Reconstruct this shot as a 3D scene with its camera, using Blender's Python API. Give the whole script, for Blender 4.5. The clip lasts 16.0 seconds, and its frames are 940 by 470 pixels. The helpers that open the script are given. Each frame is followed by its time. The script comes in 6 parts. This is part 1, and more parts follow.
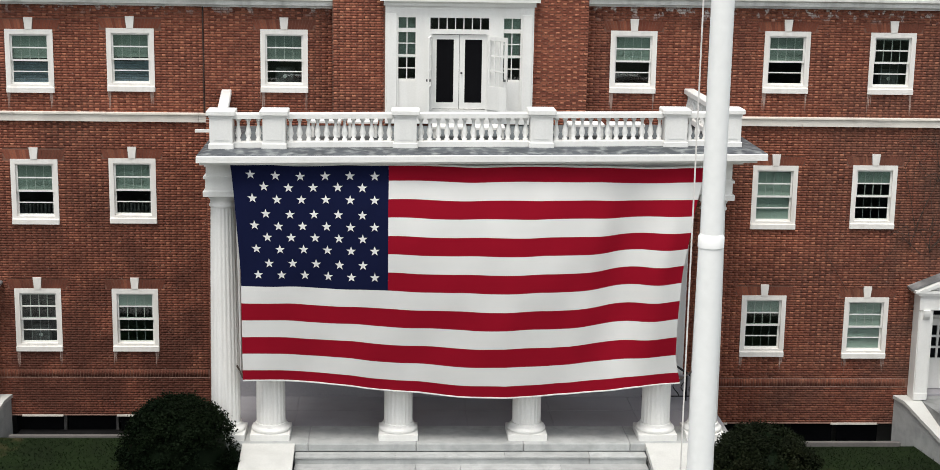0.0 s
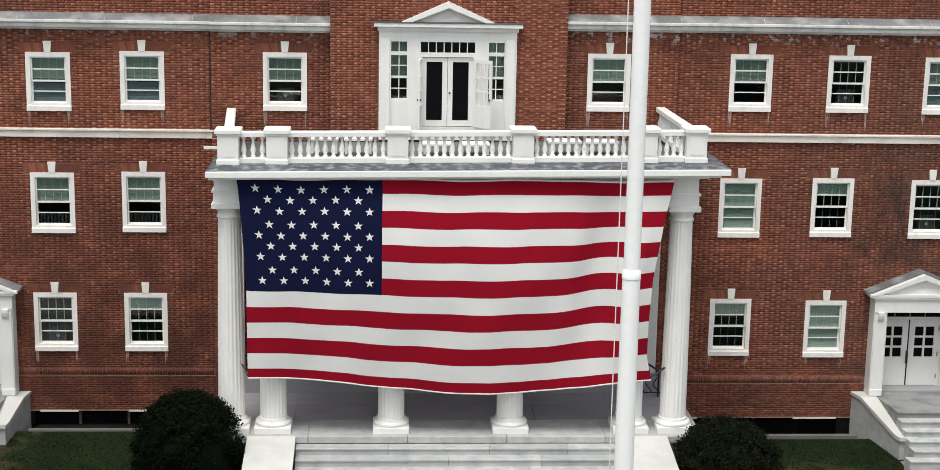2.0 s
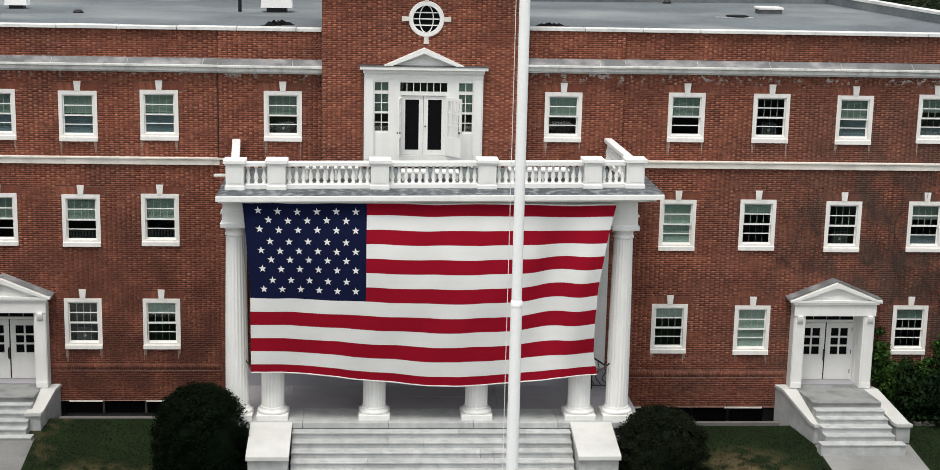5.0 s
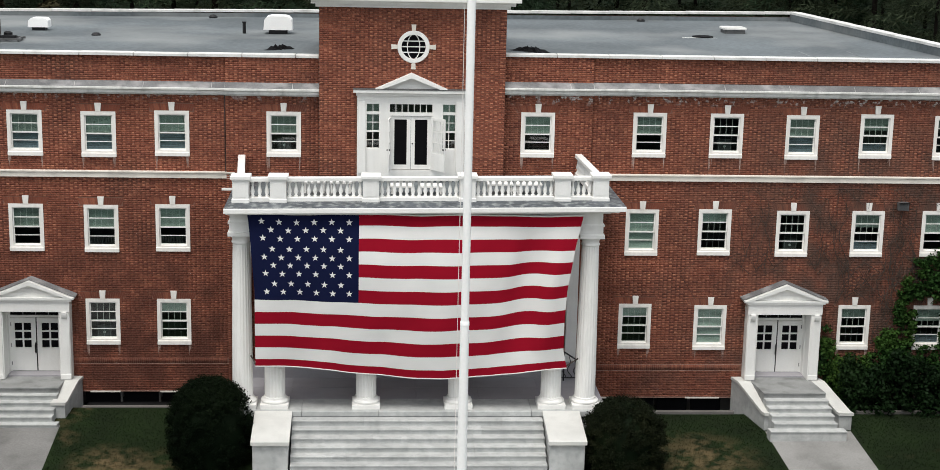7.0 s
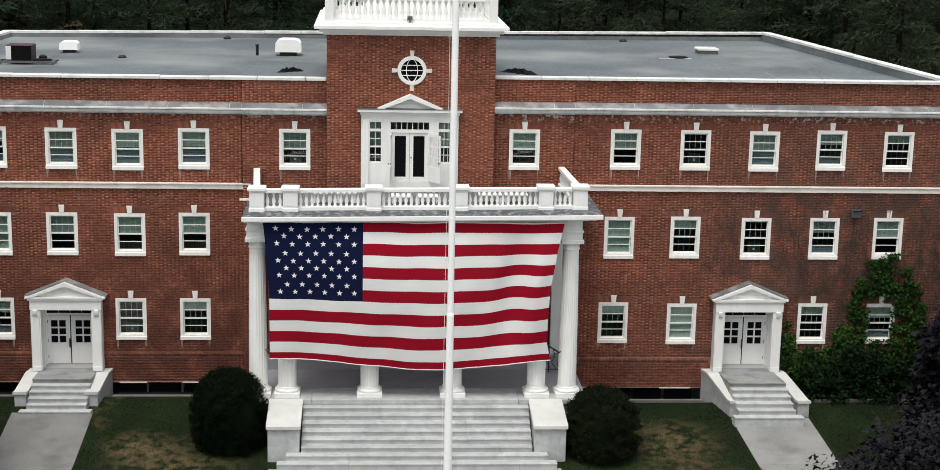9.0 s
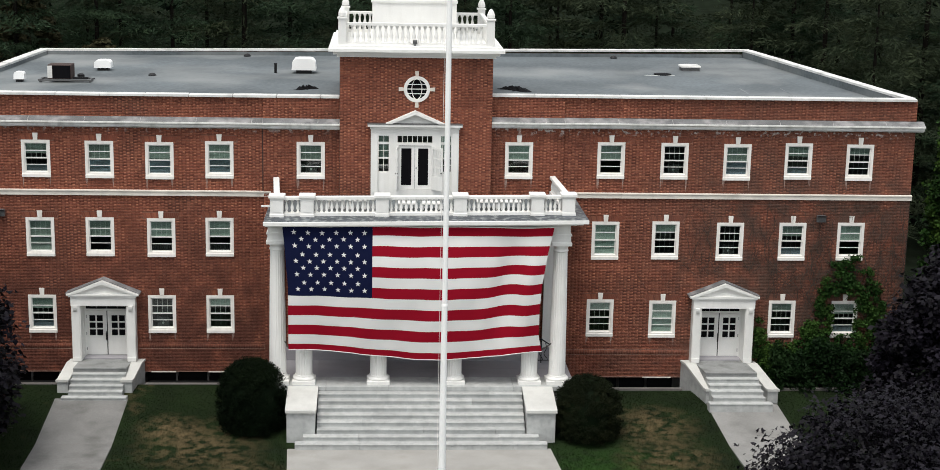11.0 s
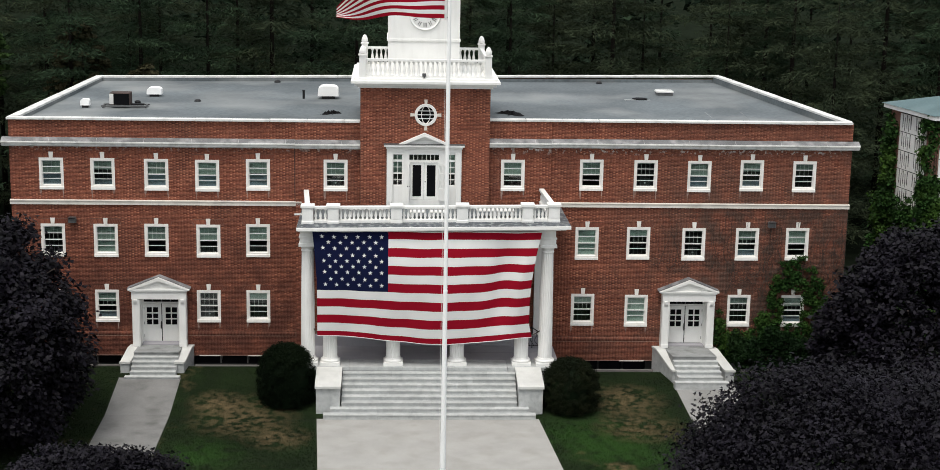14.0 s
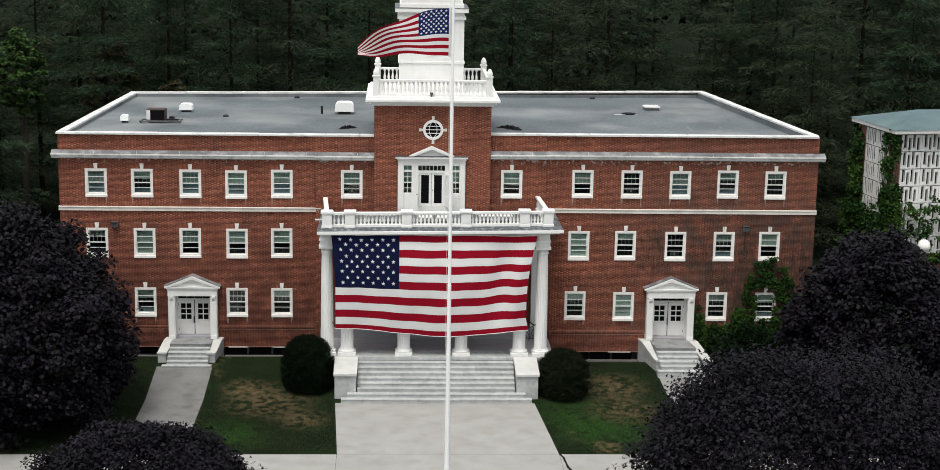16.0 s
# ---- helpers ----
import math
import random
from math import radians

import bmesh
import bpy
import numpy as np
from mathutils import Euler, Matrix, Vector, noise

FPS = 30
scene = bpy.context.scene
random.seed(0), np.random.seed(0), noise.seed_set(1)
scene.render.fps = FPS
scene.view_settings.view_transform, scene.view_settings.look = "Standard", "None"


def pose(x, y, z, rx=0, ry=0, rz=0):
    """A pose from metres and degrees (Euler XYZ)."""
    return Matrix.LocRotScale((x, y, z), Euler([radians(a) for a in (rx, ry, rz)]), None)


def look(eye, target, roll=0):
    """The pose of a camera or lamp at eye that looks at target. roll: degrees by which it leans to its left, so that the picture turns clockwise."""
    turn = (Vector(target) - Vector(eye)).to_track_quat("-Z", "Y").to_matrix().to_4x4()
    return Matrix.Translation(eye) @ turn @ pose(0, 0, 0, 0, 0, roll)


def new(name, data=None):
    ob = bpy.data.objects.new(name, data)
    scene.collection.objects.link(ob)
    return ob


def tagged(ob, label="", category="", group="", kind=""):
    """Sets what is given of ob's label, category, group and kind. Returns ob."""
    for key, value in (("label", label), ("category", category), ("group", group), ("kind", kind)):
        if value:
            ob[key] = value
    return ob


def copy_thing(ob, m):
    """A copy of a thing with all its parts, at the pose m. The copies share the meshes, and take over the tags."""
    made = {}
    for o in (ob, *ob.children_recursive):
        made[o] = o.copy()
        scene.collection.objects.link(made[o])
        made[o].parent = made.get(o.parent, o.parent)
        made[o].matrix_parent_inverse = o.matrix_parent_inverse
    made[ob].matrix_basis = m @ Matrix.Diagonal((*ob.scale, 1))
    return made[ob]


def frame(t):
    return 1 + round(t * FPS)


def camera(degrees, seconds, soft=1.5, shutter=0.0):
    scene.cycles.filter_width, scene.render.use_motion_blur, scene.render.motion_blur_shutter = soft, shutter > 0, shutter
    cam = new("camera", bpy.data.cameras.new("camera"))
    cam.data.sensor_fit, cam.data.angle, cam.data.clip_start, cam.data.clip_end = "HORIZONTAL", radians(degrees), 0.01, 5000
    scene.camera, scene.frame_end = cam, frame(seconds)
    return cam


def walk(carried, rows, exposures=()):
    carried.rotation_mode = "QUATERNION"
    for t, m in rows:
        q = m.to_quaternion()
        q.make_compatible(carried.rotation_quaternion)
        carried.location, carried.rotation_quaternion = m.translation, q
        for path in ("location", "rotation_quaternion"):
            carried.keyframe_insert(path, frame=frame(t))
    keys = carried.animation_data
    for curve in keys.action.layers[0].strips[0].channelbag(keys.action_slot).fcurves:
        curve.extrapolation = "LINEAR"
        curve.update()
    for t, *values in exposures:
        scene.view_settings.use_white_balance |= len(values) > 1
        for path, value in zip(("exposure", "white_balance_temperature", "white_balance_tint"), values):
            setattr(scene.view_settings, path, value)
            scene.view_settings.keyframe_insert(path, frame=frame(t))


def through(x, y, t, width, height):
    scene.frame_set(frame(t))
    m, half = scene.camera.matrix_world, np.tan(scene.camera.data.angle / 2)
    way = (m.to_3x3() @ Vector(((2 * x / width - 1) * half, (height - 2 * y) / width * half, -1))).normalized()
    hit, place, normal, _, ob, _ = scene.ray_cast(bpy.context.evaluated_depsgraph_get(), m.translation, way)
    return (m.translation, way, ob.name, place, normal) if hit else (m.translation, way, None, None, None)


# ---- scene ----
cam = camera(33.63, 16.0, soft=0.7)
PATH = [
    (0, look((-1.811, -40.964, 14.663), (1.264, 17.685, 2.382), 0.98)),
    (1, look((-1.900, -42.070, 15.062), (1.399, 16.557, 2.734), 1.01)),
    (2, look((-1.967, -44.035, 15.585), (1.579, 14.577, 3.251), 1.08)),
    (3, look((-1.871, -46.207, 16.153), (1.813, 12.400, 3.835), 1.13)),
    (4, look((-1.898, -48.332, 16.747), (2.059, 10.260, 4.450), 1.20)),
    (6.5, look((-1.644, -54.468, 18.976), (2.329, 3.997, 6.090), 1.25)),
    (7.5, look((-1.516, -57.113, 19.834), (2.358, 1.328, 6.808), 1.24)),
    (9, look((-1.624, -61.550, 20.856), (2.253, -3.086, 7.933), 1.18)),
    (11.5, look((-1.608, -69.569, 22.681), (1.815, -11.059, 9.845), 1.12)),
    (12.5, look((-1.716, -73.566, 23.493), (1.560, -15.027, 10.748), 1.07)),
    (13.5, look((-1.727, -77.498, 24.390), (1.400, -18.946, 11.668), 1.04)),
    (14.5, look((-1.888, -81.439, 25.263), (1.172, -22.874, 12.586), 1.00)),
    (16, look((-1.969, -87.936, 26.671), (0.826, -29.339, 14.079), 0.96)),
]
walk(cam, PATH, ((0.0, 0.45), (3.0, 0.42), (6.5, 0.40), (9.0, 0.38), (13.0, 0.35), (16.0, 0.33)))

# ---------------------------------------------------------------- light
world = bpy.data.worlds.new("overcast_sky")
scene.world = world
world.use_nodes = True
wn = world.node_tree.nodes
sky = wn.new("ShaderNodeTexSky")
sky.sky_type = "NISHITA"
sky.sun_disc = False
sky.sun_elevation = radians(66)
sky.sun_rotation = radians(205)
sky.air_density, sky.dust_density, sky.ozone_density = 1.0, 4.0, 1.0
wash = wn.new("ShaderNodeMixRGB")
wash.inputs[0].default_value = 0.72
wash.inputs[2].default_value = (7.4, 7.6, 7.7, 1)
world.node_tree.links.new(sky.outputs[0], wash.inputs[1])
world.node_tree.links.new(wash.outputs[0], wn["Background"].inputs[0])
wn["Background"].inputs[1].default_value = 0.125
sun = new("sun", bpy.data.lights.new("sun", "SUN"))
sun.data.energy, sun.data.angle, sun.data.color = 1.75, radians(24), (1.0, 0.97, 0.92)
sun.matrix_world = look((-10, -24, 60), (0, 0, 0))


# ---------------------------------------------------------------- materials
def material(name, base, rough=0.7, var=0.12, scale=3.0, fine=40.0, bump=0.15, metal=0.0, stain=None, stain_scale=0.6, stain_amount=0.4, island=0.0, per_object=0.0, spec=0.4, streak=False):
    """Base colour with variation at two scales, optional stains, and fine relief."""
    m = bpy.data.materials.new(name)
    m.use_nodes = True
    nt = m.node_tree
    n, li = nt.nodes, nt.links.new
    bs = n["Principled BSDF"]
    bs.inputs["Roughness"].default_value = rough
    bs.inputs["Metallic"].default_value = metal
    bs.inputs["Specular IOR Level"].default_value = spec
    geo = n.new("ShaderNodeNewGeometry")
    src = geo.outputs["Position"]

    def noise_at(s, detail=4.0, stretch=None):
        t = n.new("ShaderNodeTexNoise")
        t.inputs["Scale"].default_value = s
        t.inputs["Detail"].default_value = detail
        if stretch:
            mp = n.new("ShaderNodeMapping")
            mp.inputs["Scale"].default_value = stretch
            li(src, mp.inputs["Vector"])
            li(mp.outputs[0], t.inputs["Vector"])
        else:
            li(src, t.inputs["Vector"])
        return t.outputs["Fac"]

    def ramp(fac, lo, hi, a=0.3, b=0.7):
        r = n.new("ShaderNodeMapRange")
        r.inputs[1].default_value, r.inputs[2].default_value = a, b
        r.inputs[3].default_value, r.inputs[4].default_value = lo, hi
        li(fac, r.inputs[0])
        return r.outputs[0]

    def mul(a, b):
        k = n.new("ShaderNodeMath")
        k.operation = "MULTIPLY"
        li(a, k.inputs[0])
        li(b, k.inputs[1])
        return k.outputs[0]

    value = mul(ramp(noise_at(scale), 1 - var, 1 + var), ramp(noise_at(fine, 2.0), 1 - var * 0.7, 1 + var * 0.7))
    if island:
        value = mul(value, ramp(geo.outputs["Random Per Island"], 1 - island, 1 + island, 0, 1))
    if per_object:
        oi = n.new("ShaderNodeObjectInfo")
        value = mul(value, ramp(oi.outputs["Random"], 1 - per_object, 1 + per_object, 0, 1))
    col = n.new("ShaderNodeVectorMath")
    col.operation = "SCALE"
    col.inputs[0].default_value = base
    li(value, col.inputs["Scale"])
    out = col.outputs[0]
    if stain:
        mix = n.new("ShaderNodeMixRGB")
        mix.inputs[2].default_value = (*stain, 1)
        f = ramp(noise_at(stain_scale, 6.0, (3.0, 3.0, 0.35) if streak else None), 0.0, stain_amount, 0.48, 0.72)
        li(f, mix.inputs[0])
        li(out, mix.inputs[1])
        out = mix.outputs[0]
    li(out, bs.inputs["Base Color"])
    if bump:
        bp = n.new("ShaderNodeBump")
        bp.inputs["Strength"].default_value = bump
        bp.inputs["Distance"].default_value = 0.02
        li(noise_at(fine * 0.7, 3.0), bp.inputs["Height"])
        li(bp.outputs[0], bs.inputs["Normal"])
    return m


def brick_material(name, by_object, base, stain=(0.072, 0.040, 0.031), size=0.35, amount=0.60):
    """Fired brick: each piece its own shade between plum, red and tan, with broad weathering and soot."""
    m = material(name, base, 0.90, 0.16, 0.9, 30, 0.25, stain=stain, stain_scale=size, stain_amount=amount, spec=0.2)
    nt = m.node_tree
    n, li = nt.nodes, nt.links.new
    bs = n["Principled BSDF"]
    old = bs.inputs["Base Color"].links[0].from_socket
    src = (n.new("ShaderNodeObjectInfo") if by_object else n.new("ShaderNodeNewGeometry")).outputs["Random" if by_object else "Random Per Island"]
    r = n.new("ShaderNodeValToRGB")
    e = r.color_ramp.elements
    e[0].position, e[0].color = 0.0, (0.68, 0.66, 0.70, 1)
    e[1].position, e[1].color = 1.0, (1.32, 1.46, 1.38, 1)
    for p, c in ((0.18, (0.83, 0.81, 0.82, 1)), (0.55, (0.98, 0.98, 0.98, 1)), (0.82, (1.12, 1.18, 1.15, 1))):
        x = e.new(p)
        x.color = c
    li(src, r.inputs[0])
    k = n.new("ShaderNodeVectorMath")
    k.operation = "MULTIPLY"
    li(old, k.inputs[0])
    li(r.outputs[0], k.inputs[1])
    # lime bloom in patches under the cornice
    geo, sep = n.new("ShaderNodeNewGeometry"), n.new("ShaderNodeSeparateXYZ")
    li(geo.outputs["Position"], sep.inputs[0])
    band = n.new("ShaderNodeMapRange")
    band.inputs[1].default_value, band.inputs[2].default_value = 11.85, 12.15
    li(sep.outputs[2], band.inputs[0])
    top = n.new("ShaderNodeMapRange")
    top.inputs[1].default_value, top.inputs[2].default_value = 12.28, 12.2
    li(sep.outputs[2], top.inputs[0])
    t = n.new("ShaderNodeTexNoise")
    t.inputs["Scale"].default_value, t.inputs["Detail"].default_value = 5.5, 12.0
    li(geo.outputs["Position"], t.inputs["Vector"])
    tm = n.new("ShaderNodeMapRange")
    tm.inputs[1].default_value, tm.inputs[2].default_value = 0.55, 0.61
    li(t.outputs["Fac"], tm.inputs[0])
    a, b = n.new("ShaderNodeMath"), n.new("ShaderNodeMath")
    a.operation = b.operation = "MULTIPLY"
    li(band.outputs[0], a.inputs[0])
    li(tm.outputs[0], a.inputs[1])
    li(a.outputs[0], b.inputs[0])
    li(top.outputs[0], b.inputs[1])
    mix = n.new("ShaderNodeMixRGB")
    mix.inputs[2].default_value = (0.55, 0.50, 0.47, 1)
    side, wide, c = n.new("ShaderNodeMath"), n.new("ShaderNodeMapRange"), n.new("ShaderNodeMath")
    side.operation, c.operation = "ABSOLUTE", "MULTIPLY"
    wide.inputs[1].default_value, wide.inputs[2].default_value = 3.4, 3.6
    li(sep.outputs[0], side.inputs[0])
    li(side.outputs[0], wide.inputs[0])
    li(b.outputs[0], c.inputs[0])
    li(wide.outputs[0], c.inputs[1])
    li(c.outputs[0], mix.inputs[0])
    # brown film left by old ivy on the far wing
    far_x, low_z = n.new("ShaderNodeMapRange"), n.new("ShaderNodeMapRange")
    far_x.inputs[1].default_value, far_x.inputs[2].default_value = 8.5, 15.0
    low_z.inputs[1].default_value, low_z.inputs[2].default_value, low_z.inputs[3].default_value, low_z.inputs[4].default_value = 8.6, 11.5, 1.0, 0.45
    film, rag, ragm = n.new("ShaderNodeMath"), n.new("ShaderNodeTexNoise"), n.new("ShaderNodeMapRange")
    rag.inputs["Scale"].default_value, rag.inputs["Detail"].default_value = 1.1, 8.0
    ragm.inputs[1].default_value, ragm.inputs[2].default_value, ragm.inputs[4].default_value = 0.30, 0.60, 0.85
    li(sep.outputs[0], far_x.inputs[0])
    li(sep.outputs[2], low_z.inputs[0])
    li(geo.outputs["Position"], rag.inputs["Vector"])
    li(rag.outputs["Fac"], ragm.inputs[0])
    film.operation = "MULTIPLY"
    both = n.new("ShaderNodeMath")
    both.operation = "MULTIPLY"
    li(far_x.outputs[0], film.inputs[0])
    li(low_z.outputs[0], film.inputs[1])
    li(film.outputs[0], both.inputs[0])
    li(ragm.outputs[0], both.inputs[1])
    brown = n.new("ShaderNodeMixRGB")
    brown.inputs[2].default_value = (0.080, 0.053, 0.042, 1)
    li(both.outputs[0], brown.inputs[0])
    # shade painted raggedly into the lower wall of the other wing
    near_x, foot_z, wall_shade, ragged_shade = n.new("ShaderNodeMapRange"), n.new("ShaderNodeMapRange"), n.new("ShaderNodeMath"), n.new("ShaderNodeMath")
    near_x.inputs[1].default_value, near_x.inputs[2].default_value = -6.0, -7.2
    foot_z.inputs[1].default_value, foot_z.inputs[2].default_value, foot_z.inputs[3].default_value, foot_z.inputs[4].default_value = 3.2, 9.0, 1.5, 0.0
    wall_shade.operation = ragged_shade.operation = "MULTIPLY"
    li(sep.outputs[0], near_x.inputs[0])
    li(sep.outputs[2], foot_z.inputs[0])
    li(near_x.outputs[0], wall_shade.inputs[0])
    li(foot_z.outputs[0], wall_shade.inputs[1])
    li(wall_shade.outputs[0], ragged_shade.inputs[0])
    li(ragm.outputs[0], ragged_shade.inputs[1])
    shade_mix = n.new("ShaderNodeMixRGB")
    shade_mix.inputs[2].default_value = (0.105, 0.037, 0.025, 1)
    li(ragged_shade.outputs[0], shade_mix.inputs[0])
    li(k.outputs[0], shade_mix.inputs[1])
    li(shade_mix.outputs[0], brown.inputs[1])
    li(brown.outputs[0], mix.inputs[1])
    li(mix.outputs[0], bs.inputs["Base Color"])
    return m


def glass_material(name, tint, gloss=0.12):
    """Clear window glass: passes light, mirrors more at grazing angles."""
    m = bpy.data.materials.new(name)
    m.use_nodes = True
    nt = m.node_tree
    n, li = nt.nodes, nt.links.new
    n.remove(n["Principled BSDF"])
    tr, gl, mx, fr = (n.new("ShaderNodeBsdfTransparent"), n.new("ShaderNodeBsdfGlossy"), n.new("ShaderNodeMixShader"), n.new("ShaderNodeFresnel"))
    tr.inputs[0].default_value = (*tint, 1)
    gl.inputs["Roughness"].default_value = 0.04
    fr.inputs[0].default_value = 1.5 + gloss
    li(fr.outputs[0], mx.inputs[0])
    li(tr.outputs[0], mx.inputs[1])
    li(gl.outputs[0], mx.inputs[2])
    li(mx.outputs[0], n["Material Output"].inputs["Surface"])
    return m


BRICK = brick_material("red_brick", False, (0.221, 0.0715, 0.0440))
HEADER = brick_material("tan_header_brick", False, (0.335, 0.124, 0.076), (0.163, 0.056, 0.038), 0.75, 0.9)
BRICK_PIECE = brick_material("red_brick_piece", True, (0.221, 0.0715, 0.0440))
STREAK = material("lime_streak", (0.36, 0.255, 0.215), 0.95, 0.2, 2.0, 30, 0.0, stain=(0.20, 0.10, 0.075), stain_scale=6.0, stain_amount=0.8)
MORTAR = material("mortar", (0.200, 0.100, 0.071), 0.95, 0.15, 1.2, 60, 0.3, stain=(0.06, 0.035, 0.03), stain_scale=0.4, stain_amount=0.5)
WHITE = material("white_paint", (0.785, 0.78, 0.75), 0.55, 0.035, 1.2, 25, 0.06, stain=(0.58, 0.57, 0.53), stain_scale=1.3, stain_amount=0.22, streak=True)
TRIM = material("limestone_trim", (0.70, 0.655, 0.585), 0.75, 0.06, 1.0, 30, 0.15, stain=(0.42, 0.39, 0.35), stain_scale=1.7, stain_amount=0.5)
CORNICE = material("weathered_cornice", (0.66, 0.66, 0.63), 0.75, 0.08, 0.8, 24, 0.15, stain=(0.27, 0.27, 0.255), stain_scale=0.9, stain_amount=0.6, streak=True)
COPING = material("pale_coping", (0.66, 0.655, 0.63), 0.7, 0.10, 1.0, 24, 0.12, stain=(0.30, 0.30, 0.28), stain_scale=1.4, stain_amount=0.6)
CAP = material("pale_cap_stone", (0.56, 0.56, 0.53), 0.75, 0.07, 1.0, 30, 0.15, stain=(0.40, 0.40, 0.38), stain_scale=1.2, stain_amount=0.5)
LEAD = material("dirty_lead_cap", (0.15, 0.152, 0.154), 0.7, 0.25, 0.7, 20, 0.1, stain=(0.36, 0.355, 0.35), stain_scale=1.6, stain_amount=0.85)
ROOF = material("grey_roof_membrane", (0.100, 0.116, 0.123), 0.7, 0.26, 0.25, 5, 0.12, stain=(0.235, 0.245, 0.240), stain_scale=0.2, stain_amount=0.85)
ROOF_SEAM = material("pale_roof_seam", (0.215, 0.228, 0.232), 0.7, 0.3, 0.6, 5, 0.1, stain=(0.09, 0.105, 0.11), stain_scale=0.5, stain_amount=1.0)
TAR = material("black_tar_sheet", (0.008, 0.008, 0.009), 0.85, 0.3, 3, 20, 0.3, spec=0.1)
# near-black base holds the shade of a deep window well
WELL = material("shade_black_well_gravel", (0.012, 0.012, 0.012), 0.95, 0.3, 3, 20, 0.4, spec=0.05)
SLATE = material("slate_skirt", (0.062, 0.070, 0.080), 0.55, 0.35, 1.6, 9, 0.3, stain=(0.30, 0.32, 0.31), stain_scale=4.2, stain_amount=0.9)
GRANITE = material("granite_step", (0.43, 0.44, 0.43), 0.75, 0.12, 2.4, 60, 0.2, per_object=0.09, stain=(0.27, 0.28, 0.28), stain_scale=4.0, stain_amount=0.55)
CONCRETE = material("concrete_walk", (0.325, 0.318, 0.298), 0.9, 0.07, 0.7, 26, 0.25, per_object=0.04, stain=(0.25, 0.242, 0.215), stain_scale=0.9, stain_amount=0.55)
SIDE_WALK = material("grey_side_walk", (0.235, 0.232, 0.222), 0.9, 0.14, 0.6, 18, 0.25, per_object=0.06, stain=(0.13, 0.128, 0.12), stain_scale=0.8, stain_amount=0.7)
# darker copy of the stained side walk, with maple shade in its colours
SHADED_WALK = material("tree_shaded_side_walk", (0.185, 0.183, 0.176), 0.9, 0.16, 0.6, 18, 0.25, per_object=0.06, stain=(0.095, 0.094, 0.088), stain_scale=0.8, stain_amount=0.8)
FOUNDATION = material("foundation_concrete", (0.14, 0.13, 0.122), 0.9, 0.15, 0.9, 30, 0.3, stain=(0.08, 0.08, 0.075), stain_scale=0.9, stain_amount=0.7)
PORCH = material("porch_paving", (0.345, 0.335, 0.355), 0.8, 0.08, 0.7, 30, 0.2, stain=(0.20, 0.20, 0.20), stain_scale=0.7, stain_amount=0.5)
CASING = material("warm_white_casing", (0.80, 0.775, 0.73), 0.6, 0.04, 1.5, 30, 0.06, stain=(0.56, 0.52, 0.47), stain_scale=2.0, stain_amount=0.35, streak=True)
GLASS = glass_material("window_glass", (0.80, 0.86, 0.84))
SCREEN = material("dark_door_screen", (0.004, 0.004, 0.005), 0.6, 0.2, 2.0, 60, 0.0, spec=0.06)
BLIND = material("pale_roller_blind", (0.47, 0.545, 0.495), 0.8, 0.06, 2.0, 30, 0.05, per_object=0.30)
# the dimness of unlit rooms is put into this plaster colour
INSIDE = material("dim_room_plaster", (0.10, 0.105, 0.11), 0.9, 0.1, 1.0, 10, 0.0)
BLACK = material("black_iron", (0.012, 0.012, 0.013), 0.45, 0.2, 6, 40, 0.1, metal=0.3)
RED = material("red_flag_cloth", (0.245, 0.006, 0.017), 0.9, 0.05, 0.9, 90, 0.12, spec=0.03)
CLOTH = material("white_flag_cloth", (0.66, 0.66, 0.64), 0.9, 0.04, 0.9, 90, 0.12, spec=0.1)
BLUE = material("navy_flag_cloth", (0.0065, 0.009, 0.034), 0.95, 0.08, 0.9, 90, 0.12, spec=0.05)
BLUE2 = material("bright_navy_flag_cloth", (0.011, 0.019, 0.092), 0.95, 0.08, 0.9, 90, 0.12, spec=0.05)
POLE = material("white_pole_paint", (0.90, 0.90, 0.88), 0.55, 0.03, 1.0, 20, 0.03)
ROPE = material("pale_halyard_rope", (0.72, 0.69, 0.66), 0.8, 0.1, 5, 60, 0.1)
METAL = material("grey_sheet_metal", (0.12, 0.12, 0.12), 0.5, 0.15, 2, 20, 0.05, metal=0.4)
RUST = material("rusty_brown_steel", (0.05, 0.03, 0.025), 0.8, 0.3, 3, 20, 0.2)
COPPER = material("green_shingle_roof", (0.085, 0.135, 0.142), 0.8, 0.14, 0.6, 12, 0.2, stain=(0.14, 0.19, 0.195), stain_scale=0.4, stain_amount=0.5)
BARK = material("dark_bark", (0.045, 0.035, 0.028), 0.95, 0.3, 2, 14, 0.6)
PINE_BARK = material("dark_pine_bark", (0.013, 0.011, 0.009), 0.95, 0.3, 2, 14, 0.4, spec=0.05)
LAMP_GLOBE = material("opal_lamp_globe", (0.80, 0.79, 0.72), 0.3, 0.02, 2, 10, 0.0)


def leaf_material(name, base, tip, island=0.5, spec=0.12, through=0.0):
    m = material(name, base, 0.6, 0.2, 0.35, 3.0, 0.0, island=island, spec=spec, stain=tip, stain_scale=0.5, stain_amount=0.6)
    if through:  # light that passes the thin foliage
        n, li = m.node_tree.nodes, m.node_tree.links.new
        bs = n["Principled BSDF"]
        tl, mx = n.new("ShaderNodeBsdfTranslucent"), n.new("ShaderNodeMixShader")
        li(bs.inputs["Base Color"].links[0].from_socket, tl.inputs[0])
        mx.inputs[0].default_value = through
        li(bs.outputs[0], mx.inputs[1])
        li(tl.outputs[0], mx.inputs[2])
        li(mx.outputs[0], n["Material Output"].inputs["Surface"])
    return m


